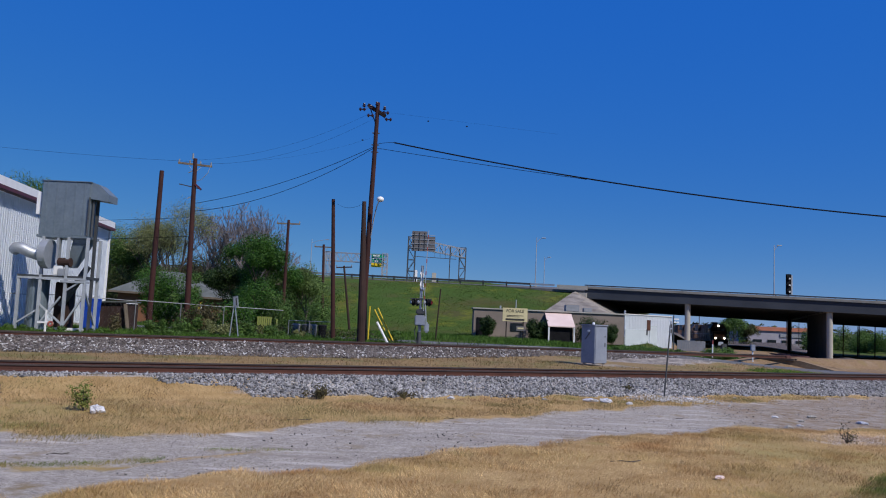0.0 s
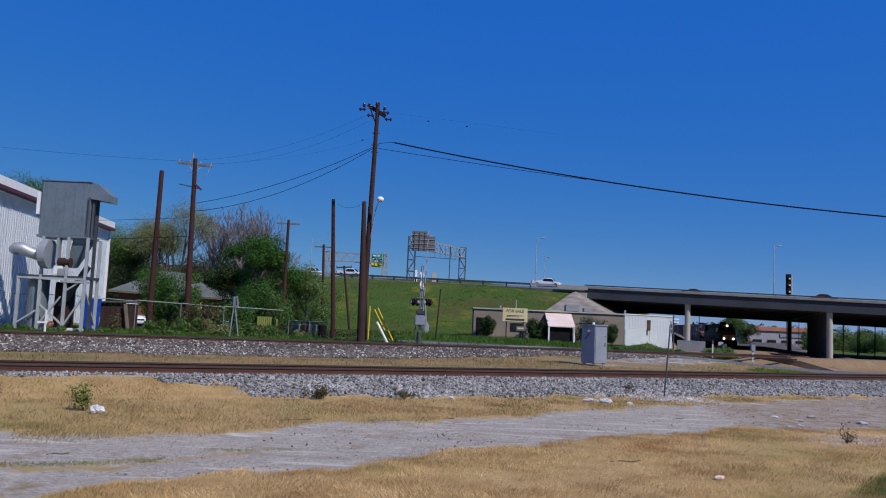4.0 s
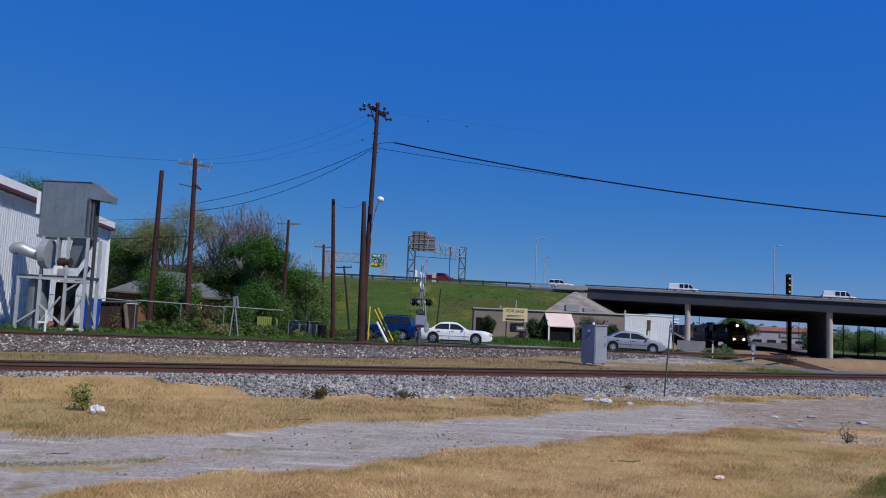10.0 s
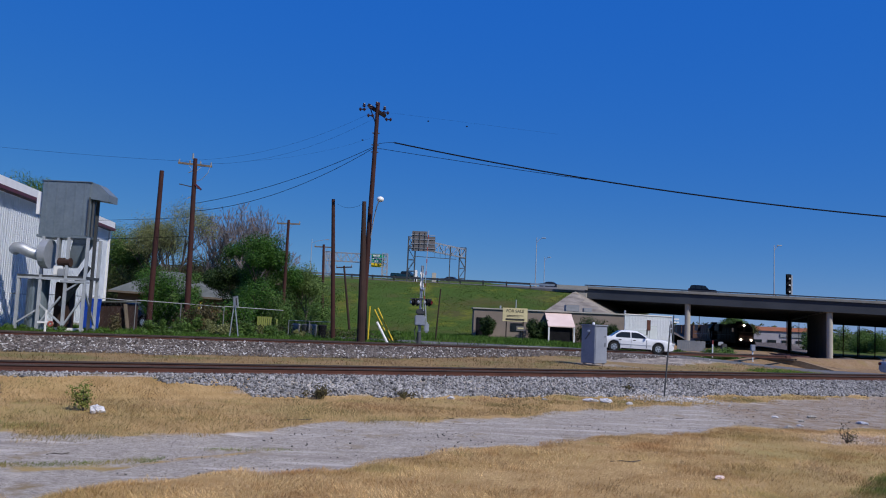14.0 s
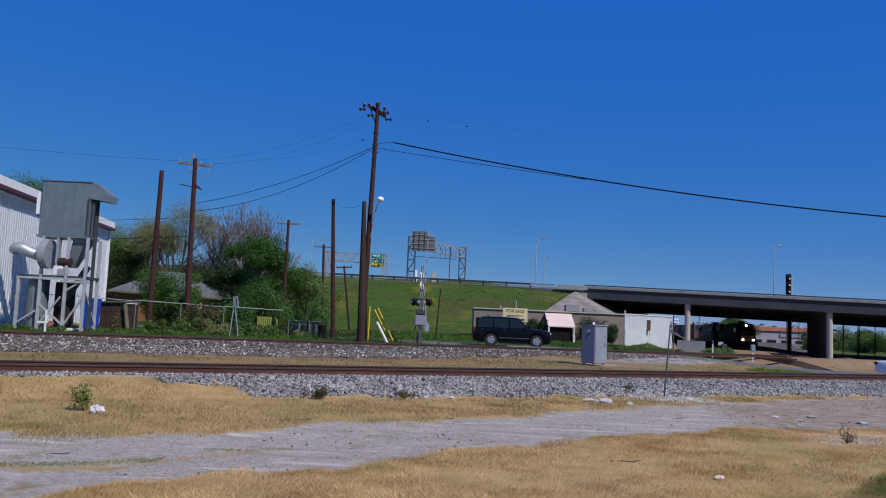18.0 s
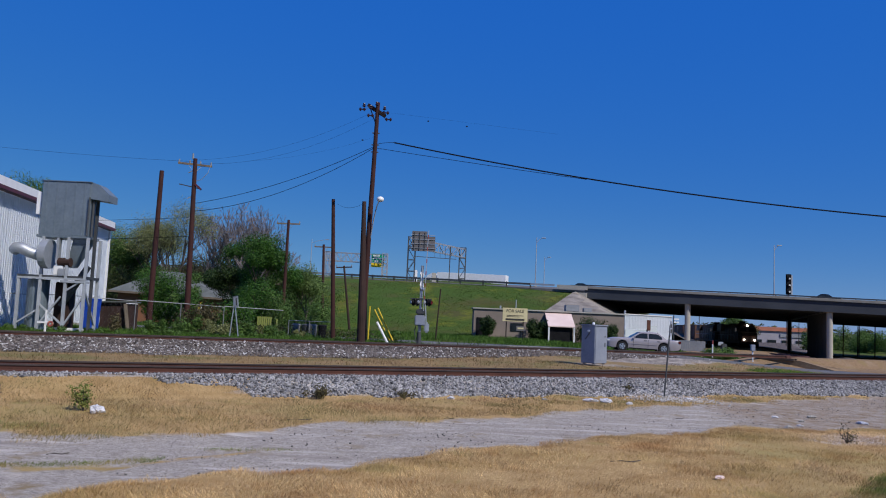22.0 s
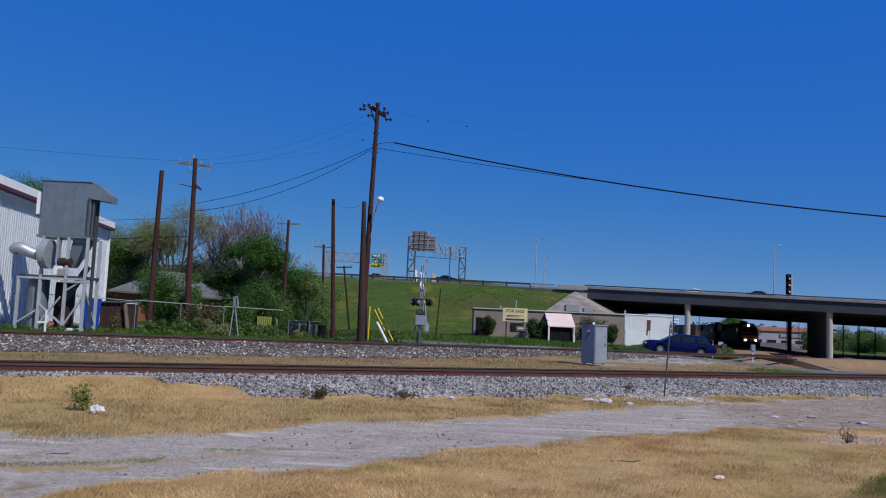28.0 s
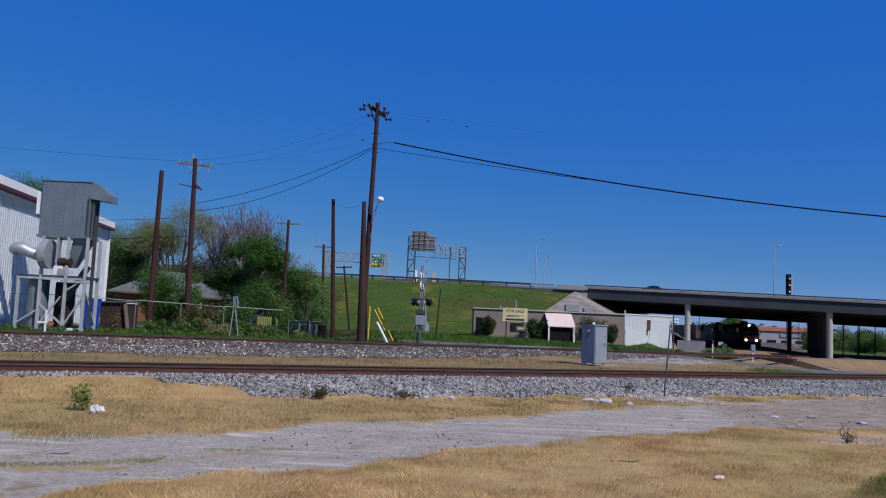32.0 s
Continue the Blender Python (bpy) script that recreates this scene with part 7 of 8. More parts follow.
def vehicle(name, label, category, colour, L, W, H, wb, front, r, belt, prof, hood_z, tail_z, kind="sedan", trim=None, group="", rim_mat="rim", spoiler=False, rack=False, spare=False):
    """A car facing +x with its origin on the road between the axles.
    prof: rear glass foot, roof rear, roof front, windscreen foot, as x."""
    t = thing(name, (0, 0, 0), label, category, group)
    body = M[colour]
    xf, xr = wb / 2 + front, wb / 2 + front - L
    spins = []
    w2 = W / 2
    x0, x1, x2, x3 = prof
    boxy = kind != "sedan"
    ends = (0.9, 0.95, 0.985) if boxy else (0.8, 0.9, 0.97)
    arch = r + 0.065
    xs = np.concatenate([np.linspace(xr, xr + 0.3, 5), np.linspace(xr + 0.4, xf - 0.4, 26), np.linspace(xf - 0.3, xf, 5)] + [c_ + arch * np.array((-1.001, -0.98, -0.9, -0.75, -0.5, -0.25, 0, 0.25, 0.5, 0.75, 0.9, 0.98, 1.001)) for c_ in (-wb / 2, wb / 2)])
    xs = np.unique(np.round(xs, 4))
    rear_in = max(xr + 0.3, min(x0 - 0.02, xr + 0.45))
    tops = flow([xr, xr + 0.05, xr + 0.16, rear_in, x3 + 0.02, x3 + 0.02 + (xf - x3) * 0.5, xf - 0.22, xf - 0.07, xf],
                [tail_z - 0.22, tail_z - 0.05, tail_z, max(tail_z + 0.01, belt + 0.01) if not boxy else belt + 0.02, belt + 0.035, (belt + hood_z) / 2 + 0.03, hood_z - (0.01 if boxy else 0.06), hood_z - (0.07 if boxy else 0.16), hood_z - 0.3], xs)
    wides = w2 * flow([xr, xr + 0.1, xr + 0.5, 0.0, xf - 0.7, xf - 0.2, xf - 0.05, xf], [*ends, 1.0, 0.98, 0.95 if boxy else 0.88, 0.89 if boxy else 0.77, 0.8 if boxy else 0.66], xs)
    lows = flow([xr, xr + 0.12, xr + 0.5, 0.0, xf - 0.5, xf - 0.1, xf], [0.42, 0.29, 0.23, 0.2, 0.21, 0.26, 0.34], xs)
    rings = []
    for x, zt, w, zb in zip(xs, tops, wides, lows):
        for c_ in (-wb / 2, wb / 2):        # the wheel openings
            if abs(x - c_) < arch:
                zb = max(zb, r + math.sqrt(max(arch ** 2 - (x - c_) ** 2, 0)))
        zs = zt - 0.075
        half = [(w * 0.9, zb), (w * 0.965, zb + 0.025), (w * 0.99, max(zb + 0.04, 0.2 + 0.45 * (zs - 0.2))), (w, max(zb + 0.06, 0.2 + 0.68 * (zs - 0.2))), (w * 0.992, max(zb + 0.07, zs - 0.05)), (w * 0.955, zs + 0.035), (w * 0.86, zt - 0.012), (w * 0.45, zt)]
        rings.append([(x, y, z) for y, z in half] + [(x, -y, z) for y, z in half[::-1]])
    part("body", loft(bm_new(), rings), body, t, smooth="edges")
    wr = w2 * (0.70 if kind == "sedan" else 0.8)
    wb_ = w2 * 0.9
    zb = belt + 0.015
    mid = (x1 + x2) / 2
    foot = 0.05 if kind in ("sedan", "pickup") else 0.0

    def roof(x):
        return flow([x0 - 0.03, x0 + (x1 - x0) * 0.55, x1, mid, x2, x3 + (x2 - x3) * 0.5, x3 + 0.05], [zb + foot, zb + (H - zb) * 0.62, H - 0.035, H, H - 0.04, zb + (H - zb) * 0.54, zb - 0.01], x)

    def side_y(z):
        f_ = (z - zb) / (H - 0.07 - zb)
        return wb_ + (wr - wb_) * np.clip(f_, 0, 1.1) + 0.008
    rings = []
    for x in np.unique(np.concatenate([np.linspace(x0 - 0.03, x1, 8), np.linspace(x1, x2, 9), np.linspace(x2, x3 + 0.05, 9)])):
        z = float(roof(x))
        k = min(max((z - zb) / (H - zb), 0.02), 1.0)
        ya, yb = float(side_y(z - 0.07 * k)) - 0.008, float(side_y(z)) * 0.9
        half = [(wb_, zb - 0.06), (wb_, min(zb, z - 0.02)), (ya, z - 0.07 * k), (yb, z - 0.015 * k), (yb * 0.5, z + 0.012 * k)]
        rings.append([(x, y, zz) for y, zz in half] + [(x, -y, zz) for y, zz in half[::-1]])
    part("cabin", loft(bm_new(), rings), body, t, smooth="edges")
    za = zb + 0.03

    def pane(nm, xa, xb):
        """A side window between two x, under the curve of the roof."""
        px_ = [x for x in np.linspace(xa, xb, 9) if float(roof(x)) - 0.1 > za + 0.02]
        if len(px_) < 2:
            return
        for sg in (1, -1):
            rr = []
            for x in px_:
                zh = min(float(roof(x)) - 0.095, H - 0.12)
                rr.append([(x, sg * float(side_y(za) + o), za) for o in (0.012, -0.03)] + [(x, sg * float(side_y(zh) + o), zh) for o in (-0.03, 0.012)])
            part(nm, loft(bm_new(), rr), M["glass_dark"], t)
    r0, f0 = x0 + 0.12 + (0.15 if kind == "sedan" else 0.0), x3 - 0.14
    split = (f0 + r0) / 2 - 0.05
    if kind == "pickup" or f0 - r0 < 1.2:
        pane("side_window", r0, f0)
    elif kind == "suv":
        s1, s2 = r0 + (f0 - r0) * 0.31, r0 + (f0 - r0) * 0.64
        pane("rear_side_window", r0, s1 - 0.05)
        pane("middle_side_window", s1 + 0.05, s2 - 0.05)
        pane("front_side_window", s2 + 0.05, f0)
    elif kind == "van":
        for nm, a_, b_ in (("front_side_window", f0 - 0.75, f0), ("middle_side_window", f0 - 1.6, f0 - 0.9), ("rear_side_window", f0 - 2.45, f0 - 1.75)):
            pane(nm, a_, b_)
    else:
        pane("rear_side_window", r0, split - 0.035)
        pane("front_side_window", split + 0.035, f0)
    for nm, xa, xb in (("windscreen", x3 - 0.04, x2 + 0.05), ("rear_window", x0 + 0.04, x1 - 0.03)):
        rr = []
        for x in np.linspace(xa, xb, 7):
            z, y = float(roof(x)), float(side_y(roof(x))) * 0.83
            rr.append([(x, y, z - 0.03), (x, y, z + 0.012), (x, -y, z + 0.012), (x, -y, z - 0.03)])
        part(nm, loft(bm_new(), rr), M["glass_dark"], t)
    for x in (-wb / 2, wb / 2):
        for sg in (1, -1):
            part("wheel_arch", rod(bm_new(), (x, sg * (w2 - 0.36), r + 0.02), (x, sg * (w2 - 0.26), r + 0.02), r + 0.05, r + 0.05, 20), M["black"], t)
            wheel_at(t, x, sg * (w2 - 0.115), r, 0.2, spins, rim_mat)
    dark = M["black"]
    part("front_bumper", box(bm_new(), (xf - 0.1, 0, 0.42), (0.24, W * 0.72, 0.2), bevel=0.08), M[trim] if trim else body, t)
    part("rear_bumper", box(bm_new(), (xr + 0.1, 0, 0.46), (0.24, W * 0.8, 0.2), bevel=0.08), M[trim] if trim else body, t)
    part("grille", box(bm_new(), (xf - 0.02, 0, hood_z - 0.32), (0.06, W * 0.4, 0.14), bevel=0.02), dark, t)
    part("sill", box(bm_new(), (0, 0, 0.25), (wb - 2 * r - 0.2, W * 0.97, 0.1), bevel=0.02), dark, t)
    for sg in (1, -1):
        part("headlight", box(bm_new(), (xf - 0.13, sg * w2 * 0.68, hood_z - 0.2), (0.28, W * 0.2, 0.15), bevel=0.04), M["lens_clear"], t, "clear headlight")
        part("tail_light", box(bm_new(), (xr + 0.1, sg * w2 * 0.78, tail_z - 0.14), (0.2, W * 0.17, 0.17 if kind == "sedan" else 0.35), bevel=0.03), M["lens_red"], t, "red tail light")
        part("wing_mirror", box(bm_new(), (x3 - 0.25, sg * (w2 + 0.06), zb + 0.1), (0.12, 0.2, 0.14), bevel=0.04), body, t)
        part("side_moulding", box(bm_new(), (0, sg * (w2 + 0.002), 0.55), (wb - 2 * r - 0.15, 0.025, 0.06), bevel=0.008), M[trim] if trim else body, t)
        if kind != "pickup":
            for xh in (split + 0.2, r0 + 0.25):
                part("door_handle", box(bm_new(), (xh, sg * (w2 + 0.0), belt - 0.1), (0.18, 0.03, 0.04), bevel=0.01), dark if colour != "car_black" else M["dark_steel"], t)
            part("door_gap", box(bm_new(), (split, sg * w2 * 0.996, (belt + 0.3) / 2), (0.015, 0.02, belt - 0.38)), dark, t)
            part("door_gap", box(bm_new(), (x3 - 0.2, sg * w2 * 0.996, (belt + 0.3) / 2), (0.015, 0.02, belt - 0.38)), dark, t)
    if spoiler:
        part("spoiler", box(bm_new(), (xr + 0.22, 0, tail_z + 0.13), (0.24, W * 0.8, 0.04), bevel=0.015), body, t, "rear spoiler")
        for sg in (1, -1):
            part("spoiler_foot", box(bm_new(), (xr + 0.25, sg * w2 * 0.6, tail_z + 0.06), (0.12, 0.06, 0.12)), body, t)
    if rack:
        for sg in (1, -1):
            part("roof_rail", box(bm_new(), (mid, sg * wr * 0.85, H + 0.06), (abs(x2 - x1) * 0.9, 0.04, 0.04), bevel=0.01), dark, t, "black roof rail")
            for f_ in (-0.4, 0, 0.4):
                part("rail_foot", box(bm_new(), (mid + f_ * abs(x2 - x1), sg * wr * 0.85, H + 0.02), (0.06, 0.04, 0.08)), dark, t)
    if spare:
        part("spare_wheel", rod(bm_new(), (xr - 0.2, 0.12, 0.98), (xr + 0.02, 0.12, 0.98), 0.36, 0.36, 22), M["rubber"], t, "spare wheel on the tailgate")
    if kind == "pickup":
        bed0, bed1 = xr + 0.06, x0 - 0.08
        part("cargo_bed", box(bm_new(), ((bed0 + bed1) / 2, 0, belt + 0.03), (bed1 - bed0, W * 0.95, 0.06), bevel=0.02), body, t)
        for sg in (1, -1):
            part("bed_side", box(bm_new(), ((bed0 + bed1) / 2, sg * W * 0.46, belt + 0.12), (bed1 - bed0, 0.1, 0.22), bevel=0.03), body, t)
        part("tailgate", box(bm_new(), (bed0 + 0.04, 0, belt + 0.12), (0.1, W * 0.92, 0.22), bevel=0.03), body, t)
    return t, spins


M["car_silver"] = paint("silver_car_paint", (0.33, 0.34, 0.40), 0.3, 0.25)
M["car_blue"] = paint("metallic_blue_car_paint", (0.003, 0.028, 0.14), 0.28, 0.2)
M["car_white"] = paint("white_car_paint", (0.78, 0.79, 0.82), 0.3)
M["car_black"] = paint("black_car_paint", (0.003, 0.0035, 0.007), 0.25)
M["car_beige"] = paint("beige_silver_car_paint", (0.40, 0.36, 0.37), 0.32, 0.2)
M["car_navy"] = paint("deep_blue_car_paint", (0.003, 0.009, 0.085), 0.25, 0.2)
M["car_maroon"] = paint("maroon_car_paint", (0.16, 0.012, 0.018), 0.3)
M["car_red"] = paint("red_car_paint", (0.3, 0.015, 0.02), 0.3)
M["car_grey"] = paint("dark_grey_car_paint", (0.05, 0.06, 0.08), 0.3, 0.3)
M["car_teal"] = paint("dark_teal_car_paint", (0.02, 0.07, 0.09), 0.3, 0.3)

SEDAN = dict(L=4.75, W=1.78, H=1.41, wb=2.7, front=0.98, r=0.32, belt=0.88, prof=(-1.62, -0.85, 0.28, 1.12), hood_z=0.86, tail_z=0.98)
BIG = dict(L=5.0, W=1.88, H=1.42, wb=2.8, front=1.05, r=0.33, belt=0.90, prof=(-1.55, -0.95, 0.12, 0.85), hood_z=0.88, tail_z=0.96)
SUV = dict(L=4.2, W=1.74, H=1.70, wb=2.4, front=0.7, r=0.34, belt=1.03, prof=(-1.8, -1.6, 0.16, 0.74), hood_z=1.0, tail_z=1.03, kind="suv")
LARGE = dict(L=5.05, W=2.0, H=1.9, wb=2.95, front=0.92, r=0.40, belt=1.15, prof=(-2.45, -2.1, 0.2, 0.95), hood_z=1.12, tail_z=1.15, kind="suv")
PICKUP = dict(L=5.7, W=1.98, H=1.86, wb=3.6, front=0.95, r=0.39, belt=1.12, prof=(-0.75, -0.55, 0.95, 1.7), hood_z=1.1, tail_z=1.12, kind="pickup")
VAN = dict(L=5.5, W=2.0, H=2.05, wb=3.4, front=0.8, r=0.37, belt=1.15, prof=(-2.75, -2.65, 1.0, 1.75), hood_z=1.1, tail_z=1.15, kind="van")

LOCAL = []      # thing, wheels, lane offset, heading sign, rows of (seconds, metres along the road)
for name, label, colour, spec, off, sg, rows in (
        ("sedan", "silver four-door sedan with a rear spoiler", "car_silver", dict(SEDAN, spoiler=True, L=4.28, W=1.68, H=1.36, r=0.29, belt=0.84, hood_z=0.82, tail_z=0.93, wb=2.54, front=0.86, prof=(-1.5, -0.72, 0.26, 1.16)), -1.7, 1,
         [(6, 382.3), (6.5, 385.7), (7, 388.4), (7.5, 390.7), (8, 392.9), (8.5, 394.9), (9, 396.9), (9.5, 398.8), (10, 400.7), (10.5, 402.9), (11, 405.1), (11.5, 407.3), (12, 409.4), (12.5, 411.7), (13, 414.1), (13.5, 416.7)]),
        ("sport_utility_vehicle", "metallic blue compact off-roader with black roof rails", "car_blue", dict(SUV, rack=True, spare=True, trim="dark_steel"), 1.7, -1,
         [(5.5, 414.2), (6, 411.5), (6.5, 408.8), (7, 405.8), (7.5, 402.8), (8, 399.7), (8.5, 396.1), (9, 392.2), (9.5, 388.3), (10, 384.0), (10.5, 379.4)]),
        ("sedan", "large white sedan with dark windows", "car_white", dict(BIG), -1.7, 1,
         [(8.5, 381.7), (9, 384.3), (9.5, 386.8), (10, 389.2), (10.5, 390.9), (11, 392.5), (11.5, 393.9), (12, 395.2), (12.5, 396.6), (13, 398.0), (13.5, 399.4), (14, 400.9), (14.5, 402.3), (16.5, 410.9), (17, 413.7), (17.5, 416.6)]),
        ("sport_utility_vehicle", "large black off-roader with silver wheels", "car_black", dict(LARGE, trim="dark_steel"), -1.7, 1,
         [(16.5, 381.4), (17, 385.5), (17.5, 389.4), (18, 393.0), (18.5, 396.8), (19, 400.5), (19.5, 404.0), (20, 407.7), (20.5, 411.1), (21, 414.5), (21.5, 418.1)]),
        ("sedan", "beige-silver large four-door sedan", "car_beige", dict(BIG), 1.7, -1,
         [(19.5, 416.7), (20, 414.3), (20.5, 411.5), (21, 408.5), (21.5, 405.2), (22, 401.9), (22.5, 398.3), (23, 394.4), (23.5, 390.2), (24, 385.5), (24.5, 380.2), (25, 373.7)]),
        ("estate_car", "deep blue estate car with a rounded tailgate", "car_navy", dict(SEDAN, kind="suv", H=1.46, r=0.3, prof=(-2.05, -1.55, 0.22, 1.2), L=4.75, front=1.0, tail_z=0.94), 1.7, -1,
         [(25.5, 417.5), (27.5, 407.5), (28, 404.4), (28.5, 401.5), (29, 398.0), (29.5, 394.2), (30, 390.2), (30.5, 386.1), (31, 381.4), (31.5, 375.8), (32, 369.8)])):
    t, spins = vehicle(name, label, "car", colour, group="cars on the side road", **spec)
    LOCAL.append((t, spins, off, sg, rows))

FAST = []       # thing, offset across the highway, metres a second, second at which it passes s = 0
for name, label, colour, spec, off, v, t0 in (
        ("sedan", "maroon sedan on the highway", "car_maroon", SEDAN, 34, 25.84, 1.7),
        ("sedan", "dark grey sedan on the highway", "car_grey", SEDAN, 38, 26.88, 2.6),
        ("pickup", "white pickup truck on the highway", "car_white", PICKUP, 34, 24.99, 3.6),
        ("pickup", "white crew pickup truck on the highway", "car_white", PICKUP, 34, 18.15, 5.8),
        ("pickup", "white pickup truck with a dark load bed", "car_white", PICKUP, 38, 26.0, 5.7),
        ("van", "white passenger van with side windows", "car_white", VAN, 34, 19.31, 6.8),
        ("sedan", "dark sedan on the highway", "car_grey", SEDAN, 38, 26.70, 6.4),
        ("sedan", "black sedan on the highway", "car_black", SEDAN, 38, 24.08, 7.5),
        ("van", "white panel van on the highway", "car_white", VAN, 34, 23.86, 8.5),
        ("sport_utility_vehicle", "white off-roader on the highway", "car_white", LARGE, 38, 24.18, 9.5),
        ("pickup", "red pickup truck on the highway", "car_red", PICKUP, 34, 24.49, 10.5),
        ("sport_utility_vehicle", "black off-roader on the highway", "car_black", LARGE, 34, 23.02, 12.3),
        ("sedan", "dark grey sedan on the highway", "car_grey", SEDAN, 38, 25.38, 13.6),
        ("pickup", "dark teal pickup truck on the highway", "car_teal", PICKUP, 34, 25.07, 14.8),
        ("sedan", "dark grey sedan on the highway", "car_grey", SEDAN, 38, 21.89, 14.5),
        ("sedan", "dark sedan on the highway", "car_black", BIG, 34, 25.96, 19.7),
        ("sedan", "dark teal sedan on the highway", "car_teal", BIG, 38, 27.42, 21.4),
        ("sedan", "white sedan on the highway", "car_white", SEDAN, 38, 27.09, 26.6),
        ("sedan", "dark grey sedan on the highway", "car_grey", SEDAN, 34, 24.43, 26.0),
        ("sedan", "dark sedan on the highway", "car_black", BIG, 34, 26.49, 28.4),
        ("sedan", "dark teal sedan on the highway", "car_teal", SEDAN, 34, 25.54, 30.8),
        ("sedan", "silver sedan on the highway", "car_silver", SEDAN, 38, 27.98, 29.0)):
    t, spins = vehicle(name, label, "pickup" if name == "pickup" else "van" if name == "van" else "car", colour, group="highway traffic", **spec)
    FAST.append((t, off, v, t0))

# articulated lorry
lorry = thing("articulated_lorry", (0, 0, 0), "white articulated lorry with a long box trailer", "lorry", "highway traffic")
lr = []
part("trailer_box", box(bm_new(), (-8.2, 0, 2.62), (16.0, 2.55, 2.85), bevel=0.05), M["white"], lorry, "long white box trailer")
part("trailer_floor", box(bm_new(), (-8.2, 0, 1.12), (15.8, 2.3, 0.16)), M["dark_steel"], lorry)
part("lettering_bar", box(bm_new(), (-13.4, -1.285, 2.9), (2.2, 0.02, 0.5)), M["red"], lorry)
part("cab", loft(bm_new(), [[(x, -1.2, 0.8), (x, 1.2, 0.8), (x, 1.15, h), (x, -1.15, h)] for x, h in ((0.3, 3.75), (1.0, 3.85), (2.0, 3.3), (2.5, 2.6), (2.55, 2.0))]), M["car_white"], lorry, "white tractor cab")
part("bonnet", loft(bm_new(), [[(x, -1.0, 0.7), (x, 1.0, 0.7), (x, 0.9, h), (x, -0.9, h)] for x, h in ((2.45, 2.05), (3.7, 1.85), (4.1, 1.6))]), M["car_white"], lorry)
part("side_window", box(bm_new(), (1.85, 0, 2.35), (0.8, 2.44, 0.65), bevel=0.05), M["glass_dark"], lorry)
part("windscreen", box(bm_new(), None, (0.08, 2.0, 0.8), m=pose(2.5, 0, 2.4, 0, -16, 0)), M["glass_dark"], lorry)
part("exhaust", rod(bm_new(), (0.15, -1.0, 1.0), (0.15, -1.0, 4.0), 0.09), M["steel"], lorry)
for x in (3.4, 0.6, -0.7, -13.4, -14.7):
    for sg in (1, -1):
        wheel_at(lorry, x, sg * 1.1, 0.5, 0.3, lr)
FAST.append((lorry, 50, -25.03, 21.26))

# ---- the train ----
TRAIN_HEAD = Vector((-0.138, -0.990, 0)).normalized()
TRAIN_ROT = math.degrees(math.atan2(TRAIN_HEAD.y, TRAIN_HEAD.x))
Z_T = -0.25


def bogie(t, x, n):
    bm = box(bm_new(), (x, 0, 0.62), (n * 1.5 + 0.6, 2.3, 0.42), bevel=0.06)
    b_ = part("bogie_frame", bm, M["black"], t)
    for k in range(n):
        xx = x + (k - (n - 1) / 2) * 1.7
        part("wheelset", rod(bm_new(), (xx, -0.82, 0.5), (xx, 0.82, 0.5), 0.5, 0.5, 18), M["dark_steel"], b_)


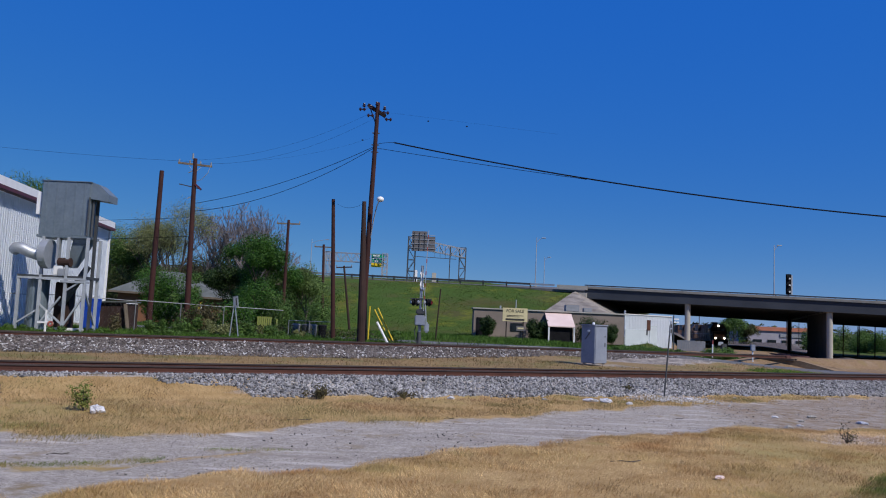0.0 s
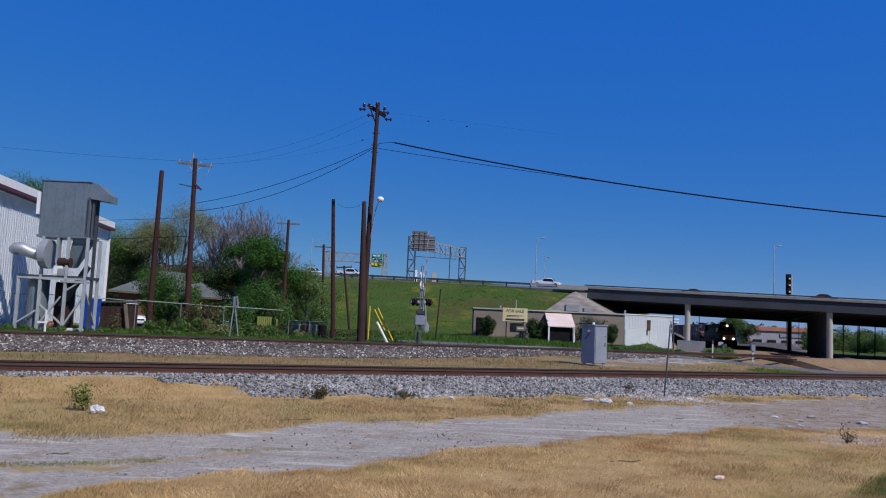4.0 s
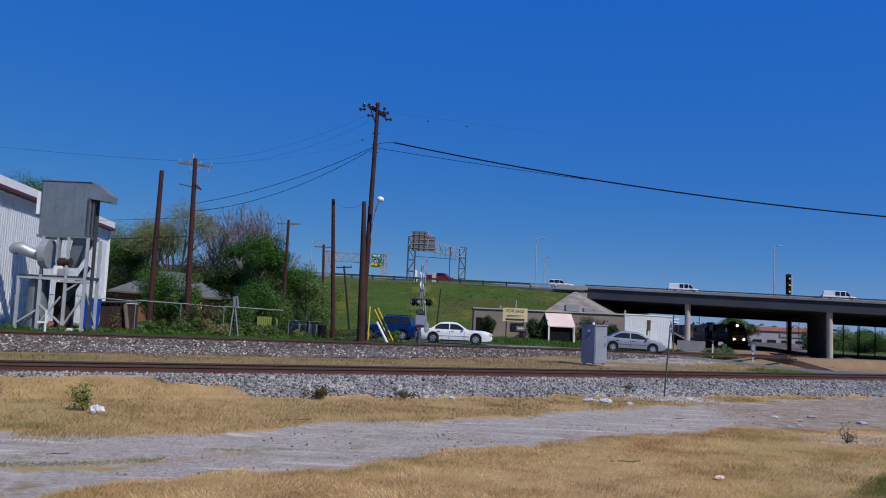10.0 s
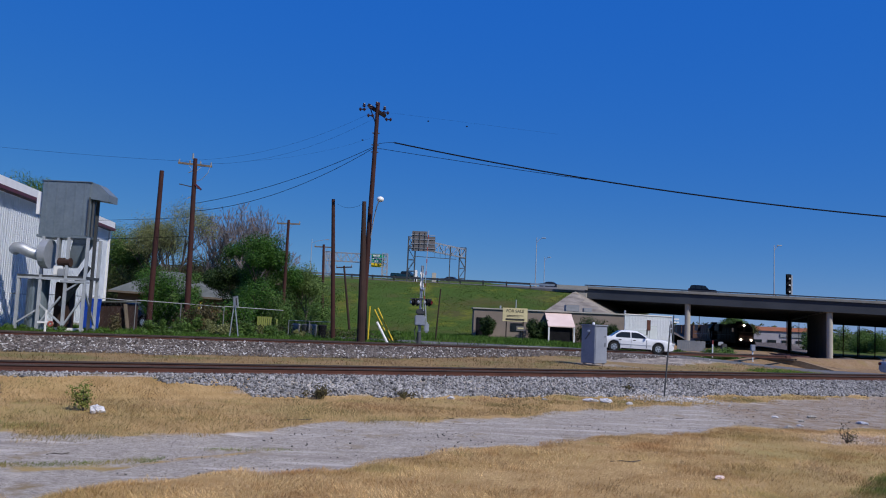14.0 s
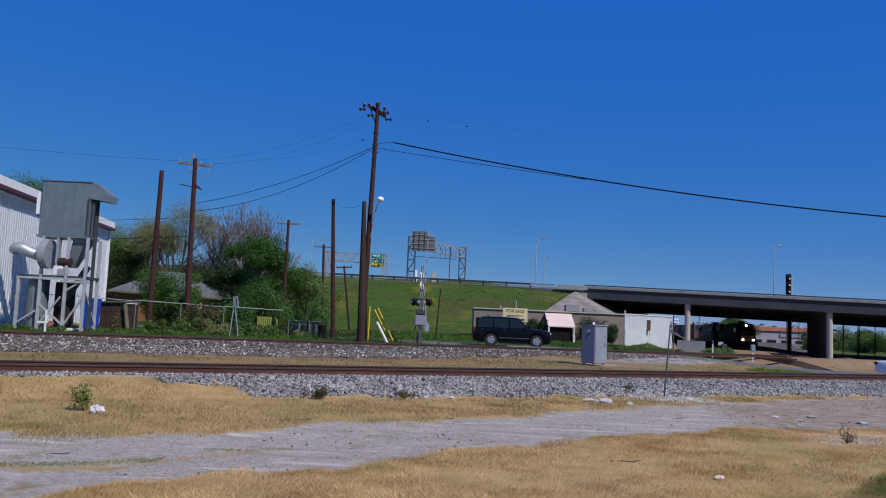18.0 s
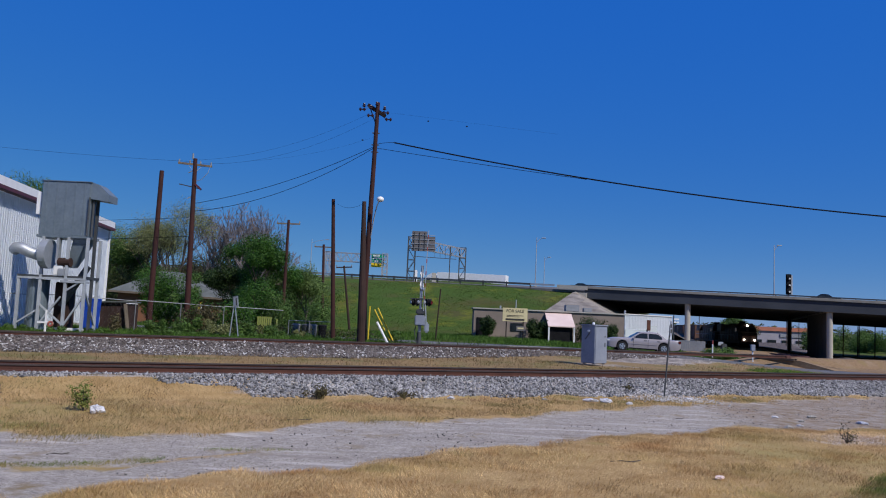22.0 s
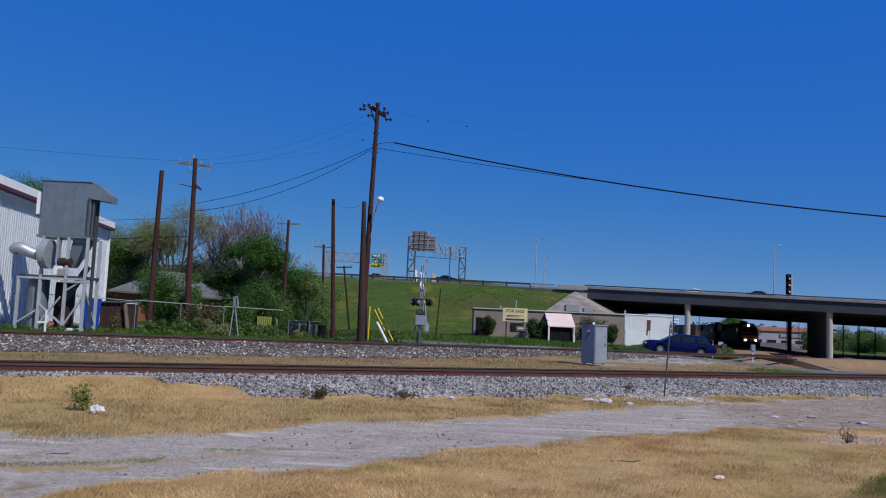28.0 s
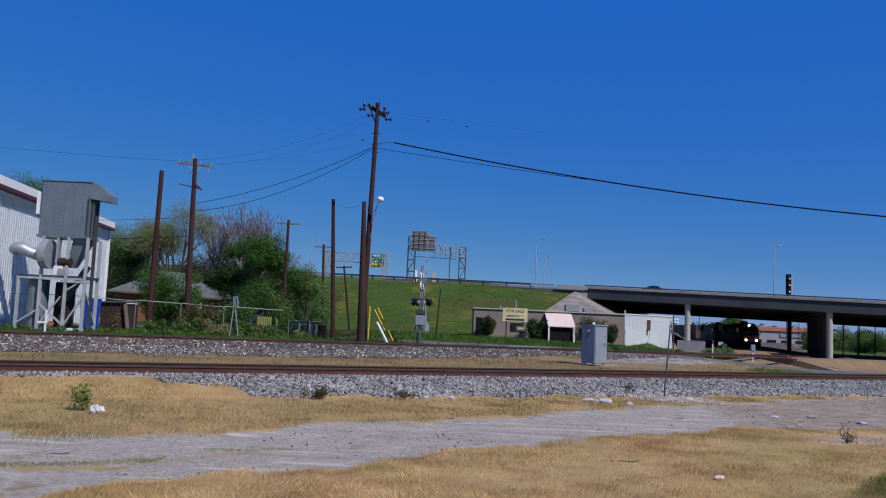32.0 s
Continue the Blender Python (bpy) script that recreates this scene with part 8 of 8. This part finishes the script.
def locomotive(lead):
    t = thing("locomotive", (0, 0, 0), "dark diesel locomotive with three lit headlamps" if lead else "dark trailing diesel locomotive", "locomotive", "train")
    part("frame", box(bm_new(), (-10.6, 0, 1.3), (21.0, 3.0, 0.4), bevel=0.05), M["train_dark"], t)
    part("fuel_tank", box(bm_new(), (-10.6, 0, 0.7), (6.0, 2.7, 0.9), bevel=0.15), M["black"], t)
    part("nose", loft(bm_new(), [[(x, -w, 1.5), (x, w, 1.5), (x, w * 0.96, h), (x, -w * 0.96, h)] for x, w, h in ((-0.5, 1.15, 2.75), (-0.75, 1.4, 3.0), (-2.0, 1.45, 3.1))]), M["train_dark"], t)
    part("cab", loft(bm_new(), [[(x, -1.55, 1.5), (x, 1.55, 1.5), (x, 1.52, 3.7), (x, 0.95, h), (x, -0.95, h), (x, -1.52, 3.7)] for x, h in ((-1.9, 4.35), (-2.2, 4.6), (-4.6, 4.6))]), M["train_dark"], t, "dark wide cab")
    for sg in (1, -1):
        part("cab_window", box(bm_new(), (-1.87, sg * 0.72, 3.5), (0.06, 1.0, 0.6), bevel=0.03), M["glass_dark"], t)
        part("side_window", box(bm_new(), (-3.4, sg * 1.55, 3.4), (1.3, 0.05, 0.7), bevel=0.02), M["glass_dark"], t)
    part("hood", box(bm_new(), (-12.2, 0, 2.95), (15.2, 1.9, 2.9), bevel=0.12), M["train_rust"], t, "dark brown engine hood")
    part("radiator", loft(bm_new(), [[(x, -1.5, 3.2), (x, 1.5, 3.2), (x, 1.4, 4.5), (x, -1.4, 4.5)] for x in (-20.0, -16.0)]), M["train_dark"], t)
    for x in (-7.5, -10.5, -13.0):
        part("roof_fan", rod(bm_new(), (x, 0, 4.38), (x, 0, 4.6), 0.6, 0.6, 16), M["black"], t)
    part("horn_stand", box(bm_new(), (-5.6, 0, 4.75), (0.9, 1.0, 0.5), bevel=0.05), M["black"], t)
    for x in np.arange(-5.5, -20, -2.2):
        part("hood_door", box(bm_new(), (x, -0.965, 2.7), (1.6, 0.03, 2.0), bevel=0.01), M["train_dark"], t)
        part("hood_door", box(bm_new(), (x, 0.965, 2.7), (1.6, 0.03, 2.0), bevel=0.01), M["train_dark"], t)
    for sg in (1, -1):
        part("handrail", tube(bm_new(), [(-0.5, sg * 1.45, 2.5), (-4.8, sg * 1.48, 2.5), (-20.4, sg * 1.48, 2.5)], 0.03), M["steel"], t)
        for x in np.arange(-5.0, -20.5, -2.6):
            part("stanchion", rod(bm_new(), (x, sg * 1.48, 1.5), (x, sg * 1.48, 2.5), 0.025), M["steel"], t)
        part("step_well", box(bm_new(), (-0.6, sg * 1.3, 0.85), (0.7, 0.5, 0.9), bevel=0.03), M["black"], t)
    part("pilot", prism(bm_new(), [(-0.35, 0.25), (-0.1, 0.25), (-0.3, 1.3), (-0.6, 1.3)], -1.4, 1.4), M["black"], t, "snow-plough pilot")
    part("coupler", box(bm_new(), (0.05, 0, 0.95), (0.6, 0.3, 0.3), bevel=0.05), M["dark_steel"], t)
    bogie(t, -4.0, 3)
    bogie(t, -17.2, 3)
    if lead:
        part("headlight", rod(bm_new(), (-1.9, 0, 4.22), (-1.78, 0, 4.22), 0.17, 0.18, 14), M["lamp_on"], t, "lit twin headlight")
        for sg in (1, -1):
            part("ditch_light", rod(bm_new(), (-0.45, sg * 0.85, 1.75), (-0.3, sg * 0.85, 1.75), 0.16, 0.17, 14), M["lamp_on"], t, "lit ditch light")
        part("number_board", box(bm_new(), (-1.86, 0.0, 4.0), (0.04, 1.0, 0.16)), M["black"], t)
        part("nose_stripe", box(bm_new(), (-0.49, 0, 2.4), (0.03, 1.8, 0.14)), M["orange_wall"], t)
    return t


def boxcar(label):
    t = thing("freight_wagon", (0, 0, 0), label, "freight wagon", "train")
    part("body", box(bm_new(), (-8, 0, 2.75), (15.2, 2.95, 3.3), bevel=0.05), M["train_rust"], t)
    part("roof", box(bm_new(), (-8, 0, 4.45), (15.3, 3.0, 0.12), bevel=0.03), M["train_dark"], t)
    part("underframe", box(bm_new(), (-8, 0, 1.0), (14.8, 2.4, 0.3)), M["black"], t)
    for sg in (1, -1):
        part("sliding_door", box(bm_new(), (-8, sg * 1.49, 2.7), (2.6, 0.08, 3.0), bevel=0.02), M["train_dark"], t)
        for x in np.arange(-14.8, -1, 1.5):
            part("rib", box(bm_new(), (x, sg * 1.49, 2.75), (0.1, 0.06, 3.2)), M["train_rust"], t)
    bogie(t, -2.4, 2)
    bogie(t, -13.6, 2)
    return t


TRAIN = [(locomotive(True), 0.0), (locomotive(False), 21.8), (boxcar("dark rusty freight wagon"), 43.6), (boxcar("dark rusty freight wagon"), 60.0), (boxcar("dark rusty freight wagon"), 76.4)]
# front coupler's place along its track, metres before the last stop
TRAIN_GO = [(0, -25.0), (2, -20.5), (3.5, -18.0), (6, -14.2), (9, -10.6), (12, -5.2), (14, -3.6), (18, -2.1), (23, -1.1), (32, 0.0)]
TRAIN_END = Vector((52.75, 134.2, Z_T))
branch = track("branch_track", (TRAIN_END.x, TRAIN_END.y, Z_T - 0.18), TRAIN_ROT, 0, "rusty branch track coming in under the bridge", -130, 2, -10, 2)
BEND = smooth_table([24.1, 29.2, 34.8, 40.8, 46.8, 50.5, TRAIN_END.x + TRAIN_HEAD.x * 2], [57.1, 64.3, 77.0, 95.0, 113.0, 124.0, TRAIN_END.y + TRAIN_HEAD.y * 2], 3)
_d = np.concatenate([[0], np.cumsum(np.hypot(*np.diff(BEND, axis=0).T))])
BEND = np.stack([np.interp(np.linspace(0, _d[-1], 90), _d, BEND[:, k]) for k in (0, 1)], 1)
BEND_Z = np.interp(np.linspace(0, 1, 90), [0, 0.3, 1], [z_far(24.1) - 0.18, 0.3, Z_T - 0.18])
_t = np.gradient(BEND, axis=0)
_t /= np.linalg.norm(_t, axis=1)[:, None]
bend = thing("curved_track", (0, 0, 0), "rusty curved track leading under the bridge", "railway track", kind="structure")
for side in (-0.7535, 0.7535):
    rings = []
    for (x, y), z, (tx, ty) in zip(BEND, BEND_Z, _t):
        rings.append([(x - ty * (side + o), y + tx * (side + o), z + h_) for o, h_ in ((-0.06, 0), (0.06, 0), (0.036, 0.17), (-0.036, 0.17))])
    part("rail", loft(bm_new(), rings), M["rust"], bend, "rusty curved rail")
tie_far = mesh_of("tie", box(bm_new(), (0, 0, 0), (0.23, 2.6, 0.18), bevel=0.012), M["tie"])
for (x, y), z, (tx, ty) in zip(BEND, BEND_Z, _t):
    share("tie", tie_far, pose(x, y, z - 0.085, 0, 0, math.degrees(math.atan2(ty, tx))), bend)
rings = []
for (x, y), z, (tx, ty) in zip(BEND, BEND_Z, _t):
    g0 = min(gz_at(x - ty * o, y + tx * o) for o in (-3, 0, 3)) - 0.3
    rings.append([(x - ty * o, y + tx * o, zz) for o, zz in ((-5.5, min(g0, z - 0.5)), (-1.7, z - 0.12), (1.7, z - 0.12), (5.5, min(g0, z - 0.5)))])
part("ballast_bank", loft(bm_new(), rings), M["tan_earth"], bend, "tan earth and ballast bank under the curved track")
stones("branch_ballast", np.concatenate([[(TRAIN_END.x + TRAIN_HEAD.x * s_ + o * TRAIN_HEAD.y, TRAIN_END.y + TRAIN_HEAD.y * s_ - o * TRAIN_HEAD.x, gz_at(TRAIN_END.x + TRAIN_HEAD.x * s_, TRAIN_END.y + TRAIN_HEAD.y * s_) + 0.05)]
       for s_, o in zip(RNG.uniform(-20, 2, 1500), RNG.uniform(-1.9, 1.9, 1500))]), 0.07, M["ballast_old"], "soiled ballast of the branch track", 12)


# ---- what moves ----
def road_pose(s, off, sg):
    """On the road at s metres along it, facing along it (1) or back (-1)."""
    def mid(q):
        return Vector([float(np.interp(q, ROAD_S, ROAD[:, k])) for k in range(3)])
    a, b = mid(s - 1.3), mid(s + 1.3)
    d = (b - a).normalized()
    n = Vector((-d.y, d.x, 0)).normalized()
    p = (a + b) / 2 + n * off + Vector((0, 0, 0.012))
    x = d * sg
    y = Vector((0, 0, 1)).cross(x).normalized()
    m = Matrix((x, y, x.cross(y))).transposed().to_4x4()
    m.translation = p
    return m


def car_s(rows, t, rest_lo, rest_hi):
    """Distance along the road at t, going on at the end speeds beyond the known times."""
    ts, ss = [r[0] for r in rows], [r[1] for r in rows]
    if t < ts[0]:
        v = (ss[2] - ss[0]) / (ts[2] - ts[0])
        s = ss[0] + v * (t - ts[0])
    elif t > ts[-1]:
        v = (ss[-1] - ss[-3]) / (ts[-1] - ts[-3])
        s = ss[-1] + v * (t - ts[-1])
    else:
        s = float(np.interp(t, ts, ss))
    return min(max(s, rest_lo), rest_hi)


def motions():
    for i, (t, spins, off, sg, rows) in enumerate(LOCAL):
        lo, hi = 240 + i * 9.0, 494 - i * 9.0
        known = [r[0] for r in rows]
        times = sorted(set([0.0, 32.0] + known + [x * 0.5 for x in range(0, 65) if x * 0.5 < known[0] or x * 0.5 > known[-1]]))
        path = [(tt, car_s(rows, tt, lo, hi)) for tt in times]
        walk(t, [(tt, road_pose(s, off, sg)) for tt, s in path])
        # wheels turn while the car is near
        t_in, t_out = max(0.0, known[0] - 0.6), min(32.0, known[-1] + 0.6)
        fr = np.arange(round(t_in * 30), round(t_out * 30) + 1, 2) / 30.0
        for hubn, base, r in spins:
            spin, s_last = [(0.0, base)] if t_in > 0 else [], None
            for tt in fr:
                s = float(np.interp(tt, [p[0] for p in path], [p[1] for p in path]))
                spin.append((float(tt), base @ Matrix.Rotation(sg * (s - path[0][1]) / r, 4, "Y")))
            if t_out < 32.0:
                spin.append((32.0, spin[-1][1]))
            walk(hubn, spin)
    for i, (t, off, v, t0) in enumerate(FAST):
        rows = []
        sg = 1 if v > 0 else -1
        for tt in [k * 0.5 for k in range(65)]:
            s = min(max(v * (tt - t0), -230 - i * 7.0), 230 + i * 7.0)
            rows.append((tt, hw(s, off, deck_dz(off) + 0.012) , s))
        tilt = math.degrees(math.atan(0.0254)) * sg
        walk(t, [(tt, pose(p.x, p.y, p.z, 0, tilt if abs(s) < 150 else 0, H_ROT + (0 if sg > 0 else 180))) for tt, p, s in rows])
    for t, back_ in TRAIN:
        walk(t, [(tt, pose(*(TRAIN_END + TRAIN_HEAD * (g_ - back_)), 0, 0, TRAIN_ROT)) for tt, g_ in TRAIN_GO])


motions()
